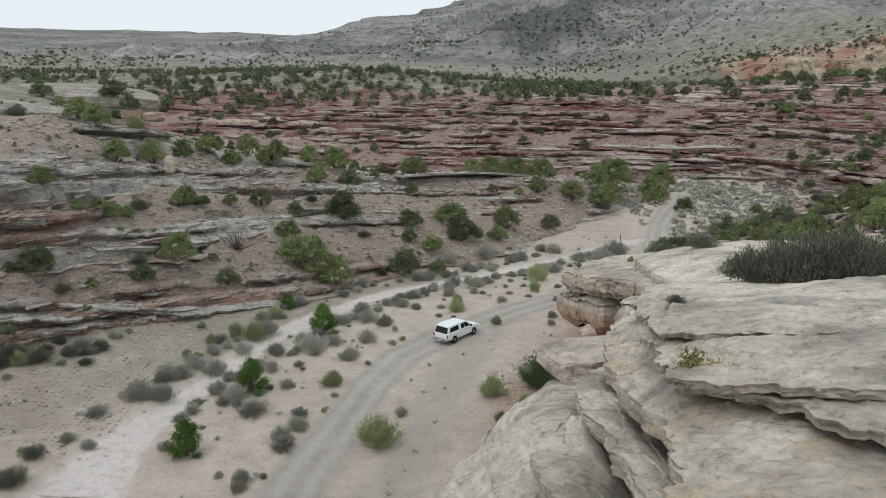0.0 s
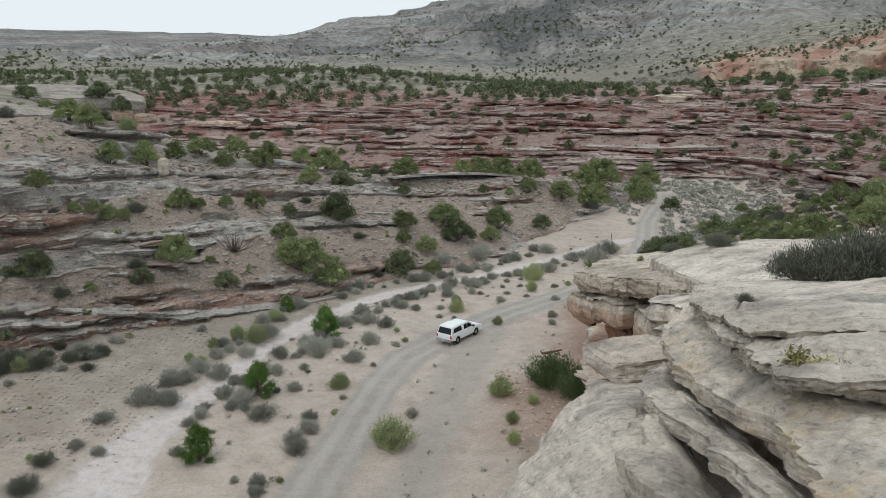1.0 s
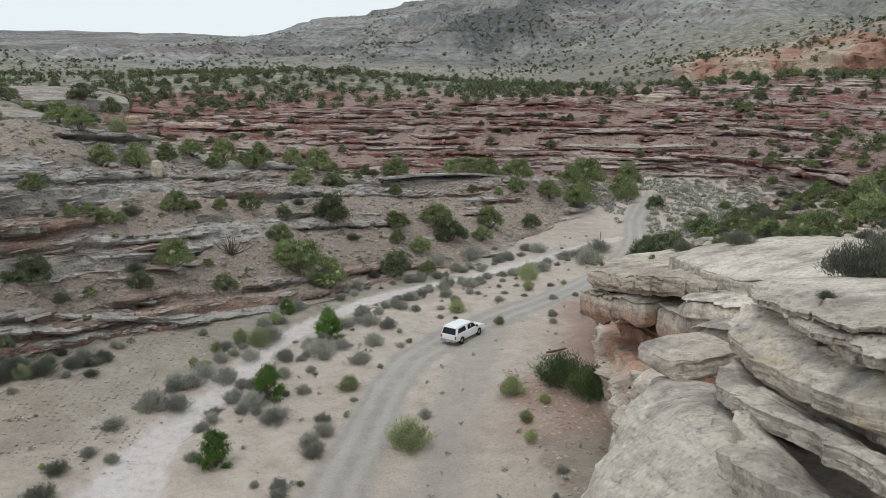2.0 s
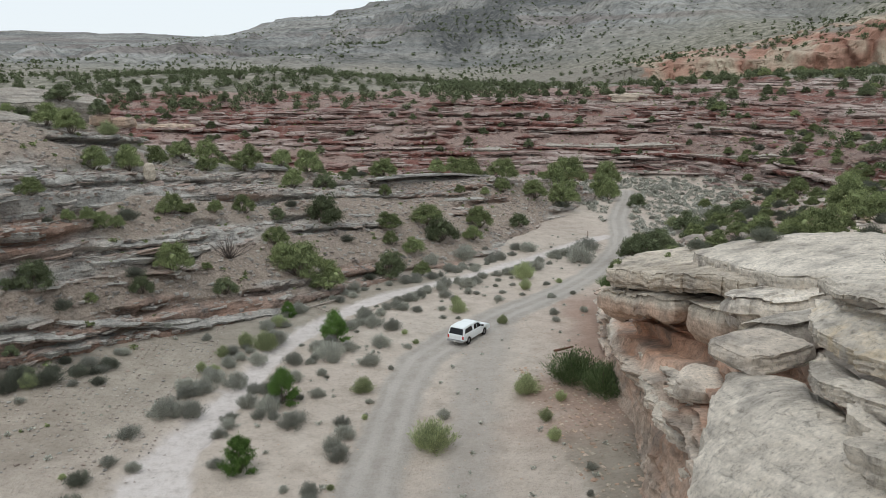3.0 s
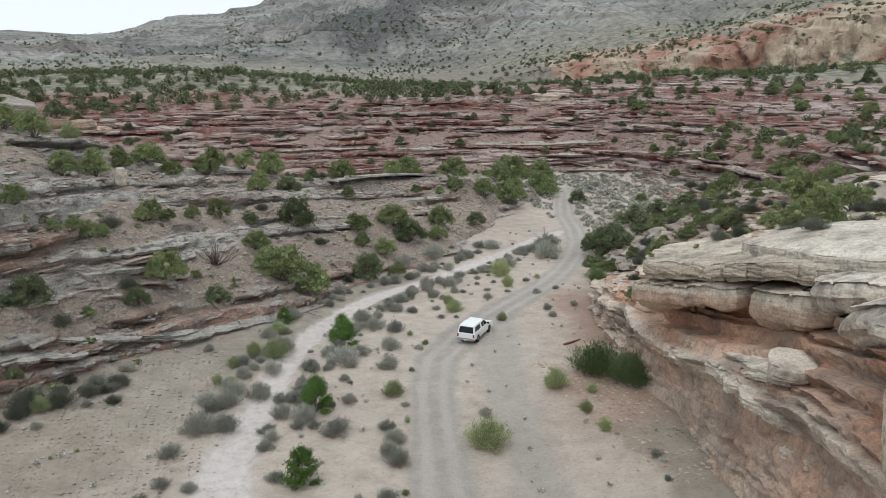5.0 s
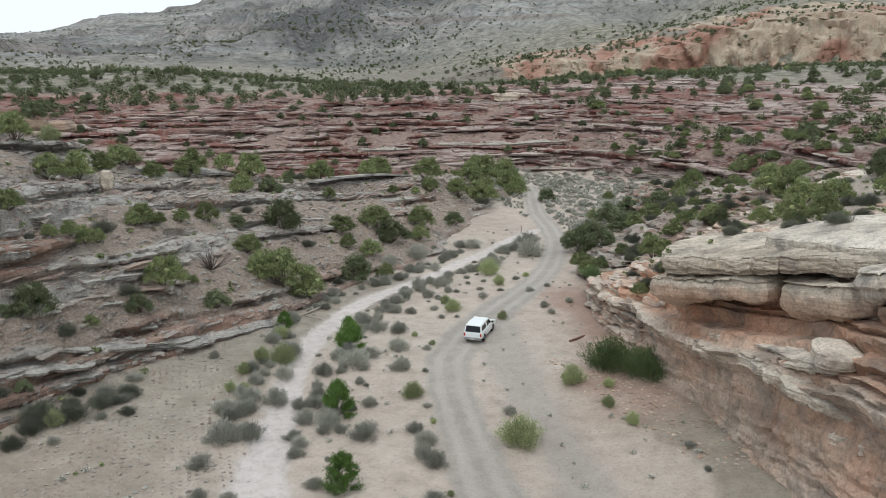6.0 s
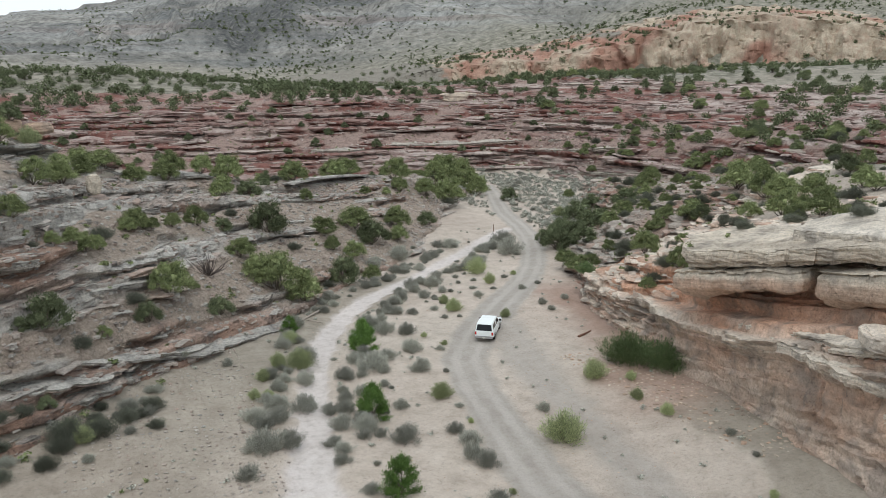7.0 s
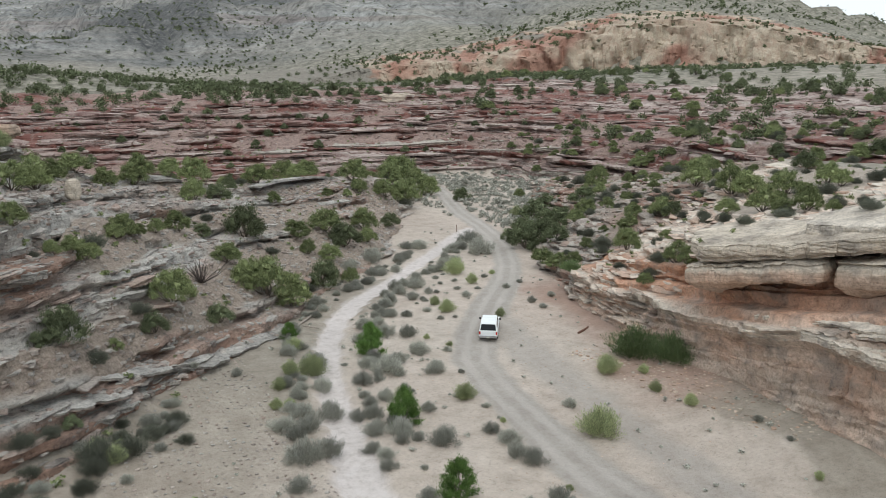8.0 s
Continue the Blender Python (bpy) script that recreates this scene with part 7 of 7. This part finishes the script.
def wheel_part(truck, x, y):
    out = 1 if y > 0 else -1
    bm = bmesh.new()
    prof = [(0.20, -0.10), (0.30, -0.115), (0.355, -0.10), (0.365, -0.05), (0.365, 0.05), (0.355, 0.10), (0.30, 0.115), (0.20, 0.10)]
    rows = []
    for k in range(28):
        a = 2 * math.pi * k / 28
        rows.append([bm.verts.new((r * math.cos(a), w, r * math.sin(a))) for r, w in prof])
    for k in range(28):
        for j in range(len(prof) - 1):
            bm.faces.new((rows[k][j], rows[k][j + 1], rows[(k + 1) % 28][j + 1], rows[(k + 1) % 28][j]))
    bmesh.ops.recalc_face_normals(bm, faces=bm.faces)
    wheel = part("wheel", bm_mesh("wheel", bm, RUBBER, True), truck, "black tyre", Matrix.Translation((x, y, 0.365)))
    bm = bmesh.new()
    bmesh.ops.create_cone(bm, cap_ends=True, segments=24, radius1=0.205, radius2=0.205, depth=0.12, matrix=Matrix.Rotation(radians(90), 4, "X"))
    for k in range(6):
        bmesh.ops.create_cube(bm, size=1, matrix=Matrix.Rotation(k * math.pi / 3, 4, "Y") @ Matrix.LocRotScale((0.1, out * 0.07, 0), None, (0.17, 0.03, 0.05)))
    part("rim", bm_mesh("rim", bm, STEEL), wheel, "alloy rim")


def pickup(m):
    t = new("pickup_truck")
    body = [(-2.62, 0.55), (-2.62, 1.08), (-0.6, 1.10), (0.6, 1.10), (1.35, 1.08), (2.2, 1.0), (2.55, 0.88), (2.62, 0.6), (2.55, 0.42), (1.95, 0.40), (1.9, 0.62), (1.72, 0.76), (1.36, 0.76), (1.18, 0.62), (1.13, 0.40), (-1.15, 0.40), (-1.2, 0.62), (-1.38, 0.76), (-1.74, 0.76), (-1.92, 0.62), (-1.97, 0.42)]
    part("body", bm_mesh("body", prism(body, 0.90, 0.06, 0.035, 0.7), PAINT, True), t)
    part("cab", bm_mesh("cab", prism([(-0.62, 1.05), (-0.66, 1.70), (-0.3, 1.765), (0.35, 1.75), (1.2, 1.06)], 0.86, 0.22, 0.05, 1.05), PAINT, True), t)
    part("camper_shell", bm_mesh("camper_shell", prism([(-2.6, 1.07), (-2.36, 1.74), (-2.2, 1.80), (-0.9, 1.82), (-0.68, 1.78), (-0.66, 1.07)], 0.87, 0.17, 0.05, 1.05), PAINT, True), t, "white fibreglass camper shell")
    for s in (-1, 1):
        def pane(name, quad, up=0.0):
            bm = bmesh.new()
            y = lambda z, k: s * (0.866 - k * (z - 1.05))
            vs = [bm.verts.new((x, y(z, up) + s * 0.006, z)) for x, z in quad]
            f = bm.faces.new(vs)
            ext = bmesh.ops.extrude_face_region(bm, geom=[f])
            bmesh.ops.translate(bm, vec=(0, -s * 0.02, 0), verts=[e for e in ext["geom"] if isinstance(e, bmesh.types.BMVert)])
            bmesh.ops.recalc_face_normals(bm, faces=bm.faces)
            part(name, bm_mesh(name, bm, TINT), t, "dark tinted side window")
        pane("shell_window", [(-2.3, 1.2), (-2.12, 1.62), (-0.95, 1.66), (-0.85, 1.2)], 0.17)
        pane("rear_side_window", [(-0.5, 1.17), (-0.48, 1.6), (0.0, 1.62), (0.0, 1.17)], 0.22)
        pane("door_window", [(0.06, 1.17), (0.06, 1.62), (0.4, 1.6), (0.9, 1.17)], 0.22)
        part("mirror", bm_mesh("mirror", lump(0.78, 0.92, s * 0.90 if s > 0 else -1.1, 1.1 if s > 0 else -0.90, 1.12, 1.30), PLASTIC), t, "black door mirror")
        part("door_handle", bm_mesh("door_handle", lump(0.05, 0.2, s * 0.87 - 0.02, s * 0.87 + 0.035, 1.0, 1.03, 0.008), PLASTIC), t)
        part("tail_lamp", bm_mesh("tail_lamp", lump(-2.645, -2.55, s * 0.80 - 0.07, s * 0.80 + 0.085, 0.72, 1.03, 0.015), LENS), t, "red tail lamp")
        part("headlight", bm_mesh("headlight", lump(2.40, 2.60, s * 0.68 - 0.15, s * 0.68 + 0.15, 0.70, 0.86, 0.03), HEADLAMP), t, "clear headlight")
    bm = bmesh.new()
    vs = [bm.verts.new(p) for p in ((-2.575, -0.75, 1.13), (-2.575, 0.75, 1.13), (-2.385, 0.66, 1.68), (-2.385, -0.66, 1.68))]
    f = bm.faces.new(vs)
    ext = bmesh.ops.extrude_face_region(bm, geom=[f])
    bmesh.ops.translate(bm, vec=(-0.022, 0, 0.008), verts=[e for e in ext["geom"] if isinstance(e, bmesh.types.BMVert)])
    bmesh.ops.recalc_face_normals(bm, faces=bm.faces)
    part("rear_window", bm_mesh("rear_window", bm, TINT), t, "dark rear window of the camper shell")
    bm = bmesh.new()
    vs = [bm.verts.new(p) for p in ((1.12, -0.74, 1.14), (1.12, 0.74, 1.14), (0.46, 0.66, 1.68), (0.46, -0.66, 1.68))]
    f = bm.faces.new(vs)
    ext = bmesh.ops.extrude_face_region(bm, geom=[f])
    bmesh.ops.translate(bm, vec=(0.02, 0, 0.022), verts=[e for e in ext["geom"] if isinstance(e, bmesh.types.BMVert)])
    bmesh.ops.recalc_face_normals(bm, faces=bm.faces)
    part("windscreen", bm_mesh("windscreen", bm, TINT), t, "dark windscreen")
    part("tailgate", bm_mesh("tailgate", lump(-2.65, -2.60, -0.70, 0.70, 0.62, 1.04, 0.015), PAINT), t)
    bumper = part("rear_bumper", bm_mesh("rear_bumper", lump(-2.78, -2.55, -0.86, 0.86, 0.42, 0.60, 0.03), STEEL), t, "steel rear bumper")
    part("number_plate", bm_mesh("number_plate", lump(-2.795, -2.775, -0.16, 0.16, 0.46, 0.57, 0.004), PLATE), bumper, "plain pale plate")
    part("tow_ball", bm_mesh("tow_ball", lump(-2.9, -2.76, -0.04, 0.04, 0.40, 0.48, 0.02), PLATE), bumper)
    part("front_bumper", bm_mesh("front_bumper", lump(2.45, 2.70, -0.86, 0.86, 0.40, 0.60, 0.05), PAINT), t)
    part("grille", bm_mesh("grille", lump(2.56, 2.63, -0.45, 0.45, 0.64, 0.84, 0.02), PLASTIC), t, "black grille")
    for x in (-1.56, 1.54):
        for y in (-0.78, 0.78):
            wheel_part(t, x, y)
    t.matrix_basis = m
    return tagged(t, "white pickup truck with a white camper shell on the dirt road", "truck")


tz = float(ground_z(np.array(1.3), np.array(69.6)))
pickup(pose(1.4, 68.35, tz + 0.05, 0, 0, 52))

# ---- stones and rubble, last ----
lay_stones("west_canyon_slope", GREY_ROCK, 180, (1.0, 2.8), 301, (-46, 45, 58, 160), 0.75, (0.3, 0.7))
lay_stones("red_canyon_wall", RED_ROCK, 300, (2.0, 6.0), 311, (-70, 90, 120, 240))
lay_stones("red_canyon_wall", BENCH_ROCK, 260, (1.6, 4.6), 315, (76, 175, 55, 250), 0.3, (0.3, 0.8), 0.06)
lay_stones("east_canyon_bench", BENCH_ROCK, 170, (1.0, 3.2), 321, (15, 80, 70, 155))
lay_stones("sandstone_outcrop", PALE_ROCK, 120, (0.8, 2.4), 331, (12, 50, 30, 80), 0.3)
rubble("slope_rubble", "west_canyon_slope", GREY_ROCK, 9000, (0.06, 0.3), 341, (-48, 45, 50, 160), "broken grey stones strewn over the talus")
rubble("wall_rubble", "red_canyon_wall", RED_ROCK, 4500, (0.15, 0.6), 351, (-80, 130, 110, 250), "broken red stones strewn over the stepped wall")
rubble("bench_rubble", "east_canyon_bench", BENCH_ROCK, 2200, (0.08, 0.35), 361, (15, 85, 70, 155), "broken pale stones on the benches")
rubble("ledge_plates", "west_canyon_slope", GREY_ROCK, 1300, (0.15, 0.45), 371, (-48, 45, 50, 160), "thin broken plates of grey sandstone along the ledges", 0.22, 2.4)
rubble("red_plates", "red_canyon_wall", RED_ROCK, 1700, (0.4, 1.1), 381, (-80, 165, 70, 250), "thin broken plates of red sandstone along the ledges", 0.22, 2.6)
rubble("bench_plates", "east_canyon_bench", BENCH_ROCK, 700, (0.25, 0.7), 391, (15, 85, 70, 155), "thin broken plates of pale sandstone on the benches", 0.2, 2.2)
rubble("outcrop_plates", "sandstone_outcrop", PALE_ROCK, 700, (0.2, 0.6), 395, (12, 55, 45, 80), "thin broken plates of pale sandstone on the outcrop", 0.2, 2.0)
SHEETS["ground"] = (ground, (np.stack([GX, GY, gz], -1), np.stack([np.cos(GX * 9), np.sin(GX * 9)], -1), 0 * gz, 0 * gz))
rubble("talus_litter", "ground", GREY_ROCK, 1300, (0.03, 0.13), 401, (-36, -22, 44, 74), "small grey stones strewn on the drab ground")
rubble("foot_litter", "ground", CAP_ROCK, 900, (0.03, 0.16), 405, (3.5, 13, 36, 60), "small fallen stones below the outcrop")
rubble("floor_litter", "ground", CAP_ROCK, 1500, (0.015, 0.06), 409, (-18, 14, 40, 84), "pebbles scattered over the sand")
